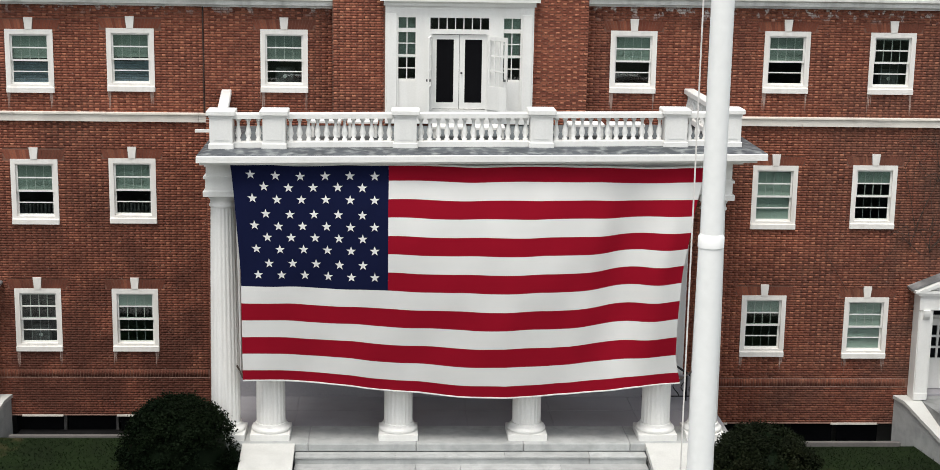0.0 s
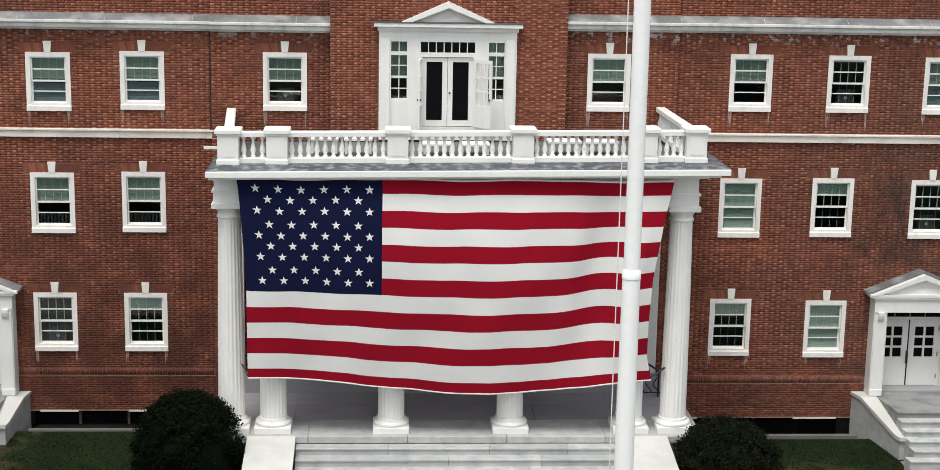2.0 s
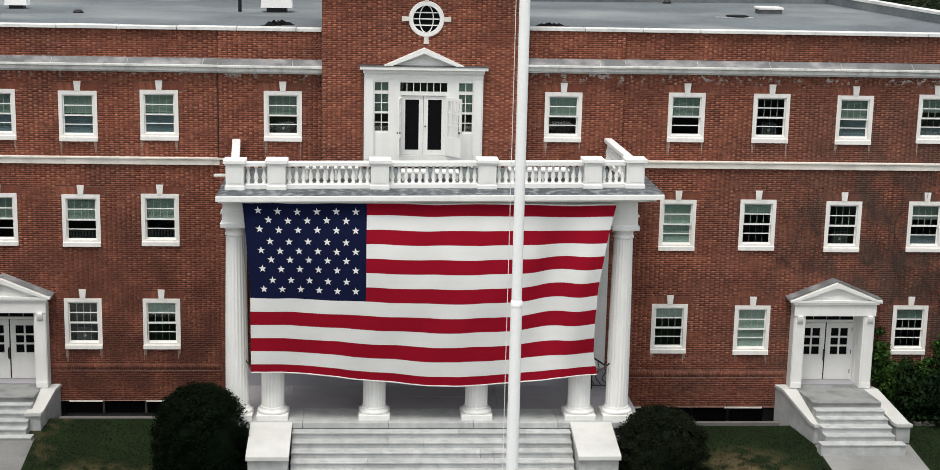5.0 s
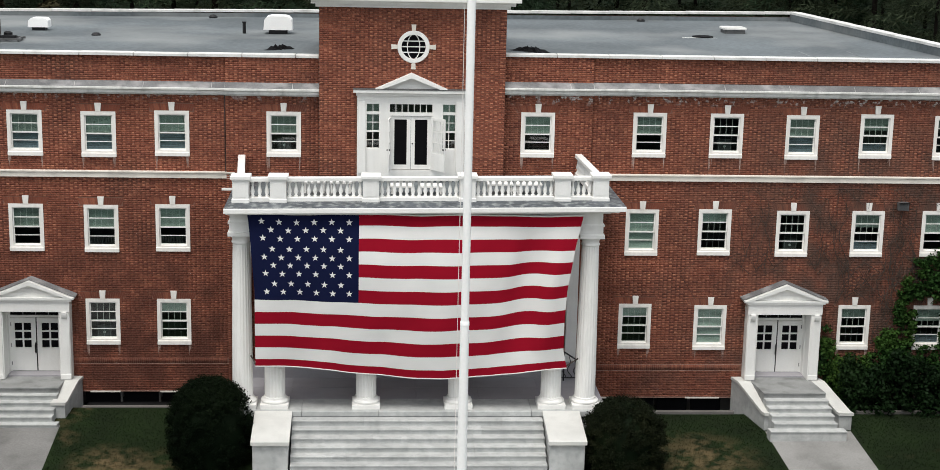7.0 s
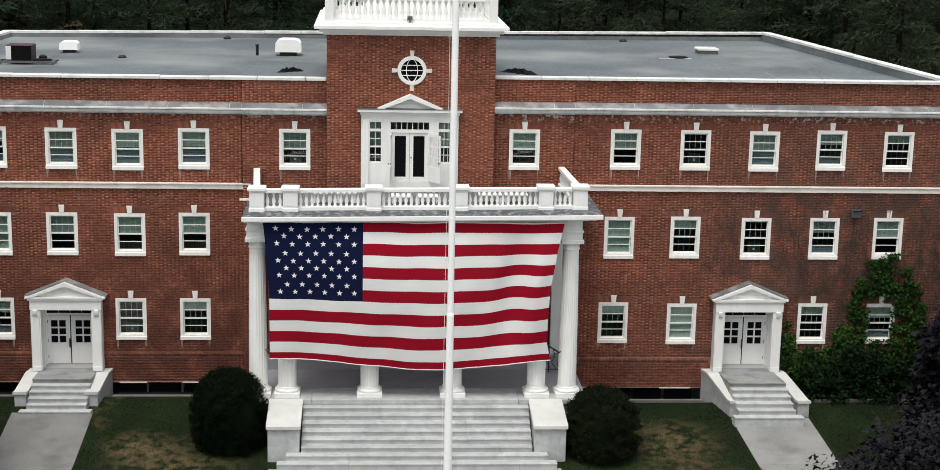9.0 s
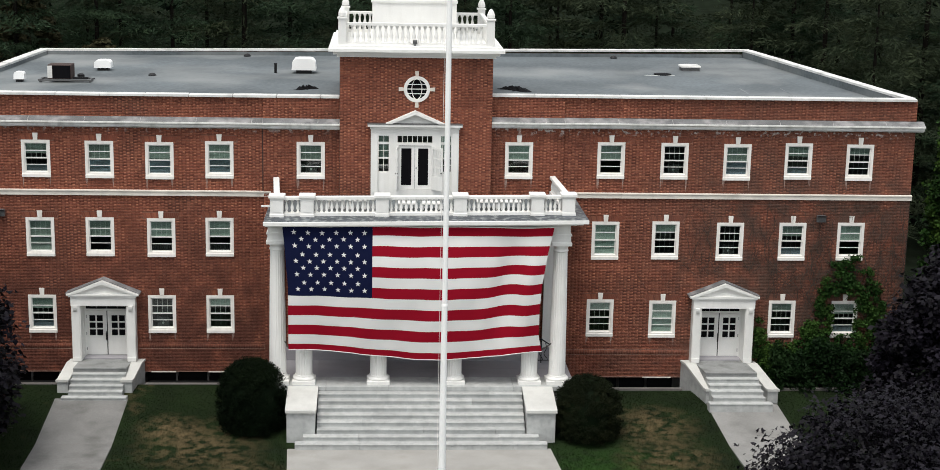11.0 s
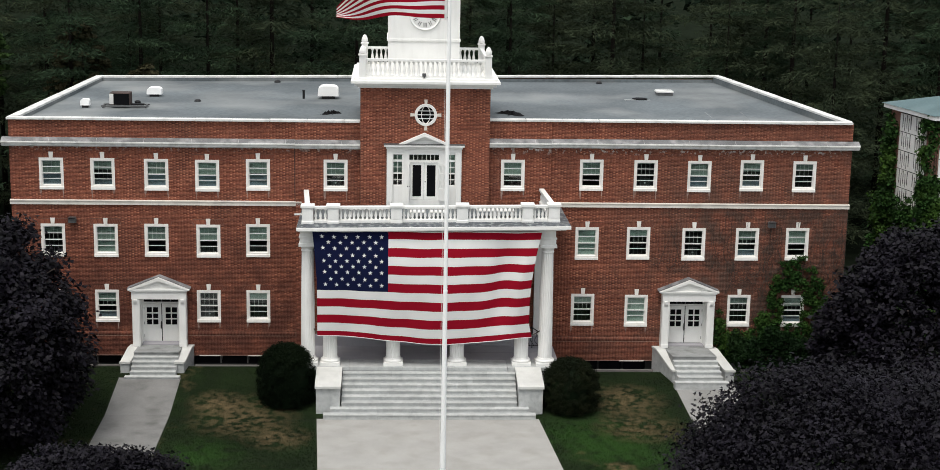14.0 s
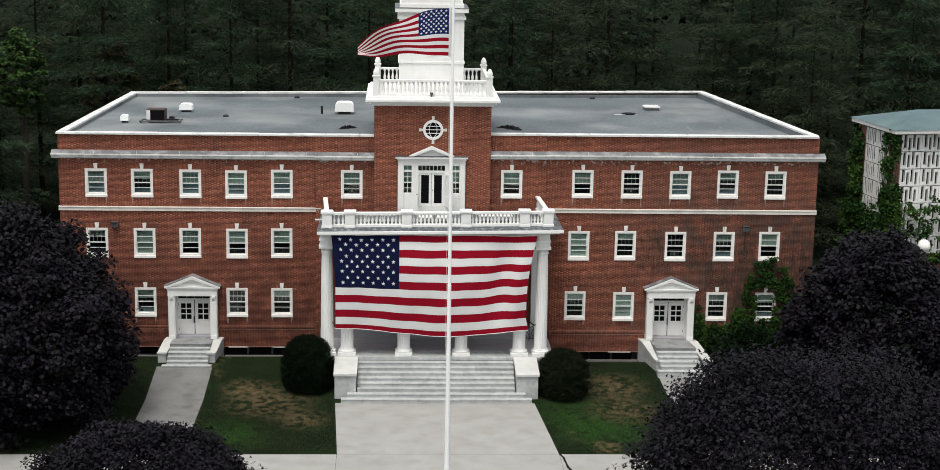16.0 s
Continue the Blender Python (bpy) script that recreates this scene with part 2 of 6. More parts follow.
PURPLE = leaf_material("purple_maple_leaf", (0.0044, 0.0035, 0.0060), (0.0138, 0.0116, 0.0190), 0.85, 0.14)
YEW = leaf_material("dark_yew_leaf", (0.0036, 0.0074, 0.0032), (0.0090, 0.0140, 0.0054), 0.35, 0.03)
OLIVE = leaf_material("olive_yew_leaf", (0.0065, 0.0095, 0.0040), (0.0200, 0.0210, 0.0085), 0.4, 0.05)
HEDGE = leaf_material("dark_shrub_leaf", (0.0060, 0.0160, 0.0050), (0.016, 0.034, 0.010), 0.4, 0.06)
IVY = leaf_material("green_ivy_leaf", (0.017, 0.044, 0.010), (0.075, 0.140, 0.024), 0.6, 0.06)
PINE = leaf_material("dark_pine_needle", (0.0330, 0.0550, 0.0320), (0.0640, 0.1000, 0.0480), 0.30, 0.02, 0.40)
PINE2 = leaf_material("olive_pine_needle", (0.0400, 0.0530, 0.0310), (0.0800, 0.0980, 0.0510), 0.30, 0.02, 0.40)
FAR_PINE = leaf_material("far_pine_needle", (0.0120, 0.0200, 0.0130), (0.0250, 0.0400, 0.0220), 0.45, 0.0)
BROAD = leaf_material("fresh_green_leaf", (0.030, 0.058, 0.017), (0.065, 0.110, 0.032), 0.35, 0.04)
DRY = leaf_material("rusty_brown_leaf", (0.044, 0.042, 0.022), (0.085, 0.076, 0.040), 0.35, 0.04)
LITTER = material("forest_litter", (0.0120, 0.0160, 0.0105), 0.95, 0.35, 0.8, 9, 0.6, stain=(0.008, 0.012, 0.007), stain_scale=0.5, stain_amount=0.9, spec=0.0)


def lawn_material():
    m = material("lawn_grass", (0.0082, 0.0162, 0.0042), 0.95, 0.30, 0.5, 9, 0.3, stain=(0.0074, 0.0125, 0.0044), stain_scale=0.9, stain_amount=0.7, spec=0.15)
    nt = m.node_tree
    n, li = nt.nodes, nt.links.new
    bs = n["Principled BSDF"]
    old = bs.inputs["Base Color"].links[0].from_socket
    geo = n.new("ShaderNodeNewGeometry")

    def spot(scale, lo, hi, seed):
        mp, t, r = n.new("ShaderNodeMapping"), n.new("ShaderNodeTexNoise"), n.new("ShaderNodeMapRange")
        mp.inputs["Location"].default_value = seed
        li(geo.outputs["Position"], mp.inputs[0])
        li(mp.outputs[0], t.inputs["Vector"])
        t.inputs["Scale"].default_value, t.inputs["Detail"].default_value = scale, 5.0
        r.inputs[1].default_value, r.inputs[2].default_value = lo, hi
        li(t.outputs["Fac"], r.inputs[0])
        return r.outputs[0]

    a = n.new("ShaderNodeMath")
    a.operation = "MULTIPLY"
    li(spot(0.30, 0.60, 0.72, (4.0, 2.0, 0.0)), a.inputs[0])
    li(spot(2.6, 0.42, 0.58, (0.0, 0.0, 0.0)), a.inputs[1])
    mix = n.new("ShaderNodeMixRGB")
    mix.inputs[2].default_value = (0.108, 0.079, 0.040, 1)
    # two worn, dry places with ragged edges
    total = a.outputs[0]
    for px, py, size in ((-8.9, -7.0, 3.1), (-7.0, -9.6, 2.0), (-10.4, -5.2, 1.6), (10.2, -4.8, 2.4), (10.4, -8.2, 2.6)):
        dist, near, rag, add = n.new("ShaderNodeVectorMath"), n.new("ShaderNodeMapRange"), n.new("ShaderNodeMath"), n.new("ShaderNodeMath")
        dist.operation = "DISTANCE"
        dist.inputs[1].default_value = (px, py, 0.0)
        li(geo.outputs["Position"], dist.inputs[0])
        near.inputs[1].default_value, near.inputs[2].default_value, near.inputs[3].default_value, near.inputs[4].default_value = 0.2 * size, size, 0.8, 0.0
        li(dist.outputs["Value"], near.inputs[0])
        rag.operation, add.operation, add.use_clamp = "MULTIPLY", "ADD", True
        li(near.outputs[0], rag.inputs[0])
        li(spot(2.4, 0.40, 0.58, (px, py, 0.0)), rag.inputs[1])
        li(rag.outputs[0], add.inputs[0])
        li(total, add.inputs[1])
        total = add.outputs[0]
    fresh = n.new("ShaderNodeMixRGB")
    fresh.inputs[2].default_value = (0.017, 0.047, 0.0075, 1)
    lush = None
    for px, py, size in ((7.6, -9.4, 3.6), (9.2, -12.0, 3.2), (-10.5, -12.0, 2.6)):
        dist, near, rag, add = n.new("ShaderNodeVectorMath"), n.new("ShaderNodeMapRange"), n.new("ShaderNodeMath"), n.new("ShaderNodeMath")
        dist.operation = "DISTANCE"
        dist.inputs[1].default_value = (px, py, 0.0)
        li(geo.outputs["Position"], dist.inputs[0])
        near.inputs[1].default_value, near.inputs[2].default_value, near.inputs[3].default_value, near.inputs[4].default_value = 0.25 * size, size, 0.85, 0.0
        li(dist.outputs["Value"], near.inputs[0])
        rag.operation, add.operation, add.use_clamp = "MULTIPLY", "ADD", True
        li(near.outputs[0], rag.inputs[0])
        li(spot(1.4, 0.32, 0.55, (py, px, 0.0)), rag.inputs[1])
        li(rag.outputs[0], add.inputs[0])
        if lush:
            li(lush, add.inputs[1])
        else:
            add.inputs[1].default_value = 0.0
        lush = add.outputs[0]
    li(lush, fresh.inputs[0])
    li(old, fresh.inputs[1])
    li(total, mix.inputs[0])
    li(fresh.outputs[0], mix.inputs[1])
    li(mix.outputs[0], bs.inputs["Base Color"])
    return m


LAWN = lawn_material()


# ---------------------------------------------------------------- mesh tools
class Shape:
    """Gathers vertices and faces of one mesh."""

    def __init__(self):
        self.v, self.f = [], []

    def add(self, verts, faces):
        k = len(self.v)
        self.v += [tuple(p) for p in verts]
        self.f += [tuple(i + k for i in q) for q in faces]
        return self

    def box(self, x0, x1, y0, y1, z0, z1):
        p = [(x, y, z) for z in (z0, z1) for y in (y0, y1) for x in (x0, x1)]
        return self.add(p, [(0, 2, 3, 1), (4, 5, 7, 6), (0, 1, 5, 4), (2, 6, 7, 3), (0, 4, 6, 2), (1, 3, 7, 5)])

    def cbox(self, x0, x1, y0, y1, z0, z1, c=0.015):
        """A box with chamfered upright and top edges."""
        def ring(i, z):
            return [(x0 + i, y0 + c, z), (x0 + c, y0 + i, z), (x1 - c, y0 + i, z), (x1 - i, y0 + c, z),
                    (x1 - i, y1 - c, z), (x1 - c, y1 - i, z), (x0 + c, y1 - i, z), (x0 + i, y1 - c, z)]
        rows = [ring(0, z0), ring(0, z1 - c), ring(c * 0.9, z1)]
        v = [p for r in rows for p in r]
        f = [tuple(range(7, -1, -1)), tuple(range(16, 24))]
        for a in (0, 8):
            f += [(a + i, a + (i + 1) % 8, a + 8 + (i + 1) % 8, a + 8 + i) for i in range(8)]
        return self.add(v, f)

    def prism(self, outline, y0, y1):
        """An outline in x and z, pushed from y0 to y1."""
        n = len(outline)
        v = [(x, y0, z) for x, z in outline] + [(x, y1, z) for x, z in outline]
        f = [tuple(range(n)), tuple(range(2 * n - 1, n - 1, -1))]
        f += [(i, i + n, (i + 1) % n + n, (i + 1) % n) for i in range(n)]
        return self.add(v, f)

    def lathe(self, profile, n=16, cx=0.0, cy=0.0, flute=0.0, flutes=0):
        """Radii and heights turned about an upright axis; flute cuts shallow grooves."""
        v, f = [], []
        profile = list(profile)
        (r0, z0), (r1, z1) = profile[0], profile[-1]
        profile = [(r0, z0), (r0, z0 + 0.002)] + profile[1:-1] + [(r1, z1 - 0.002), (r1, z1)]
        for r, z in profile:
            for i in range(n):
                a = 2 * math.pi * i / n
                k = r * (1 - flute * (0.5 + 0.5 * math.cos(flutes * a))) if flutes else r
                v.append((cx + k * math.cos(a), cy + k * math.sin(a), z))
        for j in range(len(profile) - 1):
            for i in range(n):
                a, b = j * n + i, j * n + (i + 1) % n
                f.append((a, b, b + n, a + n))
        f.append(tuple(range(n - 1, -1, -1)))
        f.append(tuple((len(profile) - 1) * n + i for i in range(n)))
        return self.add(v, f)

    def tube(self, points, radii, n=7):
        """A tapered tube along points."""
        v, f = [], []
        for k, p in enumerate(points):
            p = Vector(p)
            d = Vector(points[min(k + 1, len(points) - 1)]) - Vector(points[max(k - 1, 0)])
            q = d.to_track_quat("Z", "Y")
            for i in range(n):
                a = 2 * math.pi * i / n
                v.append(tuple(p + q @ Vector((radii[k] * math.cos(a), radii[k] * math.sin(a), 0))))
        for j in range(len(points) - 1):
            for i in range(n):
                a, b = j * n + i, j * n + (i + 1) % n
                f.append((a, b, b + n, a + n))
        f.append(tuple(range(n - 1, -1, -1)))
        f.append(tuple((len(points) - 1) * n + i for i in range(n)))
        return self.add(v, f)

    def mesh(self, name, mat, smooth=False):
        me = bpy.data.meshes.new(name)
        me.from_pydata(self.v, [], self.f)
        me.materials.append(mat)
        if smooth:
            me.polygons.foreach_set("use_smooth", [len(q) == 4 for q in self.f])
        me.update()
        return me


def array_mesh(name, verts, quads, mat):
    """A mesh from arrays of corners and of four-sided faces."""
    me = bpy.data.meshes.new(name)
    nv, nf = len(verts), len(quads)
    me.vertices.add(nv)
    me.vertices.foreach_set("co", np.ascontiguousarray(verts, dtype=np.float32).ravel())
    me.loops.add(nf * 4)
    me.loops.foreach_set("vertex_index", np.ascontiguousarray(quads, dtype=np.int32).ravel())
    me.polygons.add(nf)
    me.polygons.foreach_set("loop_start", np.arange(0, nf * 4, 4, dtype=np.int32))
    me.polygons.foreach_set("loop_total", np.full(nf, 4, dtype=np.int32))
    me.materials.append(mat)
    me.update(calc_edges=True)
    me.validate()
    return me


def thing(name, at, label, category, group="", kind=""):
    ob = new(name)
    ob.location = at
    ob.empty_display_size = 0.2
    return tagged(ob, label, category, group, kind)


def part(name, shape, mat, parent, label="", at=(0, 0, 0), smooth=False, kind=""):
    """Links a shape (or a mesh) as one mesh object under a thing or a part."""
    me = shape.mesh(name, mat, smooth) if isinstance(shape, Shape) else shape
    ob = new(name, me)
    ob.parent = parent
    ob.location = at
    return tagged(ob, label, kind=kind)


def solo(name, shape, mat, label, category, kind="", at=(0, 0, 0), smooth=False):
    ob = new(name, shape.mesh(name, mat, smooth) if isinstance(shape, Shape) else shape)
    ob.location = at
    return tagged(ob, label, category, kind=kind)


def S():
    return Shape()


def lerp(a, b, t):
    return a + (b - a) * t


# ---------------------------------------------------------------- plan numbers
WING_LB, WING_RB = -20.3, 19.25  # both wings draw in slightly towards the back
WING_L, BAY_L, TOW_L, TOW_R, BAY_R, WING_R = -21.2, -6.67, -3.33, 3.305, 6.55, 22.36
Y_WING, Y_BAY, Y_TOW = 0.0, -0.09, -0.5
ROOF_BACK = BACK_L = 19.3  # depth of the roof at its two back corners
BASE_Z, ROOF_Z = 1.1, 13.28


def tilt(x, y):
    """How far the roof and its parapets rise or fall towards the back."""
    return y / 19.3 * (-0.09 + 0.34 * min(1.0, max(0.0, (x + 20.0) / 40.0)))


PARAPET_L, PARAPET_R = 13.57, 13.72  # the left wing has settled a little
BASE_L, BASE_R = 1.032, 0.80  # foot of the bricks on the two wings
WIN_W = 1.23
DOOR_L, DOOR_R = -13.75, 14.03
# windows by storey: height, then (left edge, top) of each
STOREY_3 = ((-9.205, 11.509), (-11.805, 11.450), (-14.399, 11.476), (-17.126, 11.498), (-19.723, 11.498), (8.066, 11.649), (10.912, 11.648), (13.738, 11.627), (16.508, 11.691), (19.294, 11.659))
STOREY_3_BAY = ((-5.217, 11.536), (3.950, 11.618))
STOREY_2 = ((-9.241, 8.093), (-11.802, 8.052), (-14.471, 8.074), (-17.067, 8.055), (-19.759, 8.055), (7.944, 8.050), (10.668, 8.078), (13.606, 8.044), (16.456, 8.062), (19.128, 8.083))
STOREY_1 = ((-9.262, 4.553), (-11.840, 4.551), (-17.104, 4.551), (-19.769, 4.551), (7.829, 4.446), (10.689, 4.404), (16.194, 4.430), (19.095, 4.430))
# top, height, left edge, which wall plane
WINDOWS = [(z, 1.62, x, Y_WING) for x, z in STOREY_3] + [(z, 1.62, x, Y_BAY) for x, z in STOREY_3_BAY]
WINDOWS += [(z, 1.72, x, Y_WING) for x, z in STOREY_2]
WINDOWS += [(z, 1.71, x, Y_WING) for x, z in STOREY_1]
rng = np.random.default_rng(7)


# ---------------------------------------------------------------- brick walls
def spans(x0, x1, holes):
    """The stretches of x0..x1 that no hole covers."""
    out, x = [], x0
    for a, b in sorted(holes):
        if b <= x or a >= x1:
            continue
        if a > x:
            out.append((x, a))
        x = max(x, b)
    if x < x1:
        out.append((x, x1))
    return out


def wall_shape(x0, x1, z0, z1, y, thick, holes):
    """A wall of real thickness with openings through it."""
    s = S()
    cuts = sorted({z0, z1, *[h for o in holes for h in o[2:4] if z0 < h < z1]})
    for a, b in zip(cuts, cuts[1:]):
        m = (a + b) / 2
        for p, q in spans(x0, x1, [(o[0], o[1]) for o in holes if o[2] < m < o[3]]):
            s.box(p, q, y, y + thick, a, b)
    return s


COURSE, BRICK_L, PAIR, JOINT = 0.0677, 0.2133, 0.32, 0.0115


def lay_bricks(x0, x1, z0, z1, holes):
    """Flemish bond, stretchers and headers in turn: rows of (left, right, bottom, top)."""
    rows = []
    for k in range(int(round((z1 - z0) / COURSE))):
        a = z0 + k * COURSE
        m = a + COURSE / 2
        shift = (k % 2) * PAIR / 2
        for p, q in spans(x0, x1, [(o[0], o[1]) for o in holes if o[2] < m < o[3]]):
            i = math.floor((p - shift) / PAIR)
            while i * PAIR + shift < q:
                at = i * PAIR + shift
                for s0, s1 in ((at, at + BRICK_L), (at + BRICK_L, at + PAIR)):
                    l, r = max(p, s0), min(q, s1)
                    if r - l > 0.035:
                        rows.append((l + JOINT / 2, r - JOINT / 2, a + JOINT / 2, a + COURSE - JOINT / 2))
                i += 1
    return rows


def bricks_mesh(name, rows, y, mat):
    """Bricks as shallow blocks standing proud of the mortar, each a little uneven."""
    r = np.array(rows)
    n = len(r)
    d = y - 0.010 - rng.uniform(0, 0.006, n)
    back = np.full(n, y + 0.01)
    v = np.empty((n, 8, 3))
    for i, (cx, cy, cz) in enumerate([(0, 0, 2), (1, 0, 2), (1, 0, 3), (0, 0, 3), (0, 1, 2), (1, 1, 2), (1, 1, 3), (0, 1, 3)]):
        v[:, i, 0], v[:, i, 1], v[:, i, 2] = r[:, cx], (back if cy else d), r[:, cz]
    q = np.array([(0, 1, 2, 3), (3, 2, 6, 7), (4, 5, 1, 0), (4, 0, 3, 7), (1, 5, 6, 2)])
    f = (q[None] + 8 * np.arange(n)[:, None, None]).reshape(-1, 4)
    me = array_mesh(name, v.reshape(-1, 3), f, mat)
    # the short header bricks above the belt were fired paler
    me.materials.append(HEADER)
    wide = r[:, 1] - r[:, 0]
    pale = ((wide > 0.07) & (wide < 0.115) & (r[:, 2] > 2.32)).astype(np.int32)
    me.polygons.foreach_set("material_index", np.repeat(pale, len(q)))
    return me


def openings(y, bricks=False):
    """Window openings of one wall plane; for bricks also the arch over each."""
    out = []
    for top, h, x, wy in WINDOWS:
        if wy == y:
            out.append((x + 0.02, x + WIN_W - 0.02, top - h + 0.02, top - 0.02))
            if bricks:
                out.append((x - 0.17, x + WIN_W + 0.17, top - 0.02, top + 0.26))
    return out


building = thing("brick_building", (0, 0, 0), "red brick hall with white window frames and flat roof", "building")
WALLS = [
    ("wall", WING_L, BAY_L, Y_WING, BASE_L, PARAPET_L - 0.1),
    ("wall", BAY_R, WING_R, Y_WING, BASE_R, PARAPET_R - 0.1),
    ("wall", BAY_L, TOW_L, Y_BAY, BASE_Z, PARAPET_L - 0.1),
    ("wall", TOW_R, BAY_R, Y_BAY, BASE_Z, PARAPET_R - 0.1),
]
DOORS = [(DOOR_L - 1.05, DOOR_L + 1.05, 0.0, 4.22), (DOOR_R - 1.05, DOOR_R + 1.05, 0.0, 4.22)]
brick_jobs = []
for name, x0, x1, y, z0, z1 in WALLS:
    w = part(name, wall_shape(x0, x1, z0, z1, y, 0.36, openings(y) + DOORS), MORTAR, building, "red brick wall in Flemish bond")
    rows = lay_bricks(x0, x1, z0, z1, openings(y, True) + [(a - 0.30, b + 0.30, c, d + 0.5) for a, b, c, d in DOORS])
    brick_jobs.append((w, rows, y))
# side and back walls
def backed(x0, x1, y0, y1, z0, z1):
    """A box along the back wall, which runs slightly askew; depths count from that wall."""
    k = (ROOF_BACK - BACK_L) / (WING_RB - WING_LB)
    v = [(x, BACK_L + k * (x - WING_LB) + y, z + tilt(x, BACK_L)) for z in (z0, z1) for y in (y0, y1) for x in (x0, x1)]
    return S().add(v, [(0, 2, 3, 1), (4, 5, 7, 6), (0, 1, 5, 4), (2, 6, 7, 3), (0, 4, 6, 2), (1, 3, 7, 5)])


part("wall", backed(WING_LB, WING_RB, 0.03, 0.36, 0.3, PARAPET_L - 0.1), MORTAR, building, "plain brick wall")


def slant(s, x0, x1, y0, y1, z0, z1):
    """A box between two depths that follows the slightly drawn-in side of a wing."""
    d = (WING_RB - WING_R) / ROOF_BACK if x0 > 0 else (WING_LB - WING_L) / BACK_L
    v = [(x + d * y, y, z + (tilt(x, y) if z > 5 else 0)) for z in (z0, z1) for y in (y0, y1) for x in (x0, x1)]
    return s.add(v, [(0, 2, 3, 1), (4, 5, 7, 6), (0, 1, 5, 4), (2, 6, 7, 3), (0, 4, 6, 2), (1, 3, 7, 5)])


part("wall", slant(S(), WING_R - 0.36, WING_R, 0.37, ROOF_BACK, 0.3, PARAPET_R - 0.1), MORTAR, building, "plain brick wall")
part("wall", slant(S(), WING_L, WING_L + 0.36, 0.37, BACK_L, 0.3, PARAPET_L - 0.1), MORTAR, building, "plain brick wall")
# brick arches of upright bricks
for top, h, x, y in WINDOWS:
    s = S()
    c = x + WIN_W / 2
    for k in range(-9, 10):
        if abs(k) < 2:
            continue
        a, b = k * 0.078 - 0.033, k * 0.078 + 0.033
        lo, hi = 0.99, 1.13
        pts = [(c + a * lo, top + 0.005), (c + b * lo, top + 0.005), (c + b * hi, top + 0.25), (c + a * hi, top + 0.25)]
        s.prism(pts, y - 0.014, y + 0.02)
    part("brick_arch", s, BRICK, building, "flat arch of upright bricks", kind="stuff")
# thin brown tube added to draw the bay corner's shadow line
part("conduit", S().tube([(BAY_L - 0.035, -0.05, 9.2), (BAY_L - 0.035, -0.05, 12.1)], [0.018, 0.018], 6), RUST, building, "thin rust-brown tube drawing the shadow line of the brick corner")
# string course, cornice, coping
def band(a, b):
    """One stone of the moulded band."""
    dz = -0.06 if a < 0 else -0.01
    prof = [(0.02, 9.14 + dz), (-0.10, 9.14 + dz), (-0.10, 9.31 + dz), (-0.14, 9.33 + dz), (-0.14, 9.37 + dz), (0.02, 9.39 + dz)]
    n = len(prof)
    v = [(a, y, z) for y, z in prof] + [(b, y, z) for y, z in prof]
    return v, [tuple(range(n)), tuple(range(2 * n - 1, n - 1, -1))] + [(i, i + n, (i + 1) % n + n, (i + 1) % n) for i in range(n)]


for x0, x1 in ((WING_L - 0.05, -6.35), (6.8, WING_R + 0.05)):
    x = x0
    while x < x1 - 0.1:
        e = min(x1, x + 2.4)
        part("string_stone", S().add(*band(x, e - 0.006)), TRIM, building, "stained white limestone band")
        x += 2.4
for x0, x1, y in ((WING_L, BAY_L, 0.0), (BAY_L, TOW_L, Y_BAY), (TOW_R, BAY_R, Y_BAY), (BAY_R, WING_R, 0.0)):
    a = x0 - (0.34 if x0 == WING_L else 0)
    b = x1 + (0.34 if x1 == WING_R else 0)
    s = S()
    dz = -0.10 if x0 < 0 else 0.05
    prof = [(0.03, 12.20), (-0.12, 12.20), (-0.12, 12.25), (-0.26, 12.27), (-0.26, 12.37), (-0.35, 12.41), (-0.35, 12.47), (-0.30, 12.485), (0.03, 12.66)]
    prof = [(p, z + dz) for p, z in prof]
    n = len(prof)
    s.add([(a, y + p, z) for p, z in prof] + [(b, y + p, z) for p, z in prof],
          [tuple(range(n)), tuple(range(2 * n - 1, n - 1, -1))] + [(i, i + n, (i + 1) % n + n, (i + 1) % n) for i in range(n)])
    part("cornice", s, CORNICE, building, "weathered white moulded cornice")
    x = a
    while x < b - 0.1:
        e = min(b, x + 2.4)
        part("cornice_cap", S().add([(x, y - 0.31, 12.490 + dz), (e - 0.012, y - 0.31, 12.490 + dz), (e - 0.012, y + 0.0, 12.672 + dz), (x, y + 0.0, 12.672 + dz), (x, y - 0.31, 12.478 + dz), (e - 0.012, y - 0.31, 12.478 + dz)], [(0, 1, 2, 3), (4, 5, 1, 0)]), LEAD, building, "dirty grey lead cap")
        x += 2.4
step = 1.9
for x0, x1, y0, y1 in ((WING_L - 0.06, TOW_L, -0.16, 0.34), (TOW_R, WING_R + 0.06, -0.16, 0.34), (WING_LB - 0.06, WING_RB + 0.06, -0.05, 0.45)):
    x = x0
    while x < x1 - 0.2:
        e = min(x + step, x1)
        foot = (PARAPET_L if x1 < 0 else PARAPET_R if x0 > 0 else lerp(PARAPET_L, PARAPET_R, (x - x0) / (x1 - x0))) - 0.1
        zt = foot + 0.1 + rng.uniform(0, 0.015)
        part("coping_stone", backed(x, e - 0.02, y0, y1, foot, zt) if y1 > 0.4 else S().cbox(x, e - 0.02, y0, y1, foot, zt), COPING, building)
        x += step
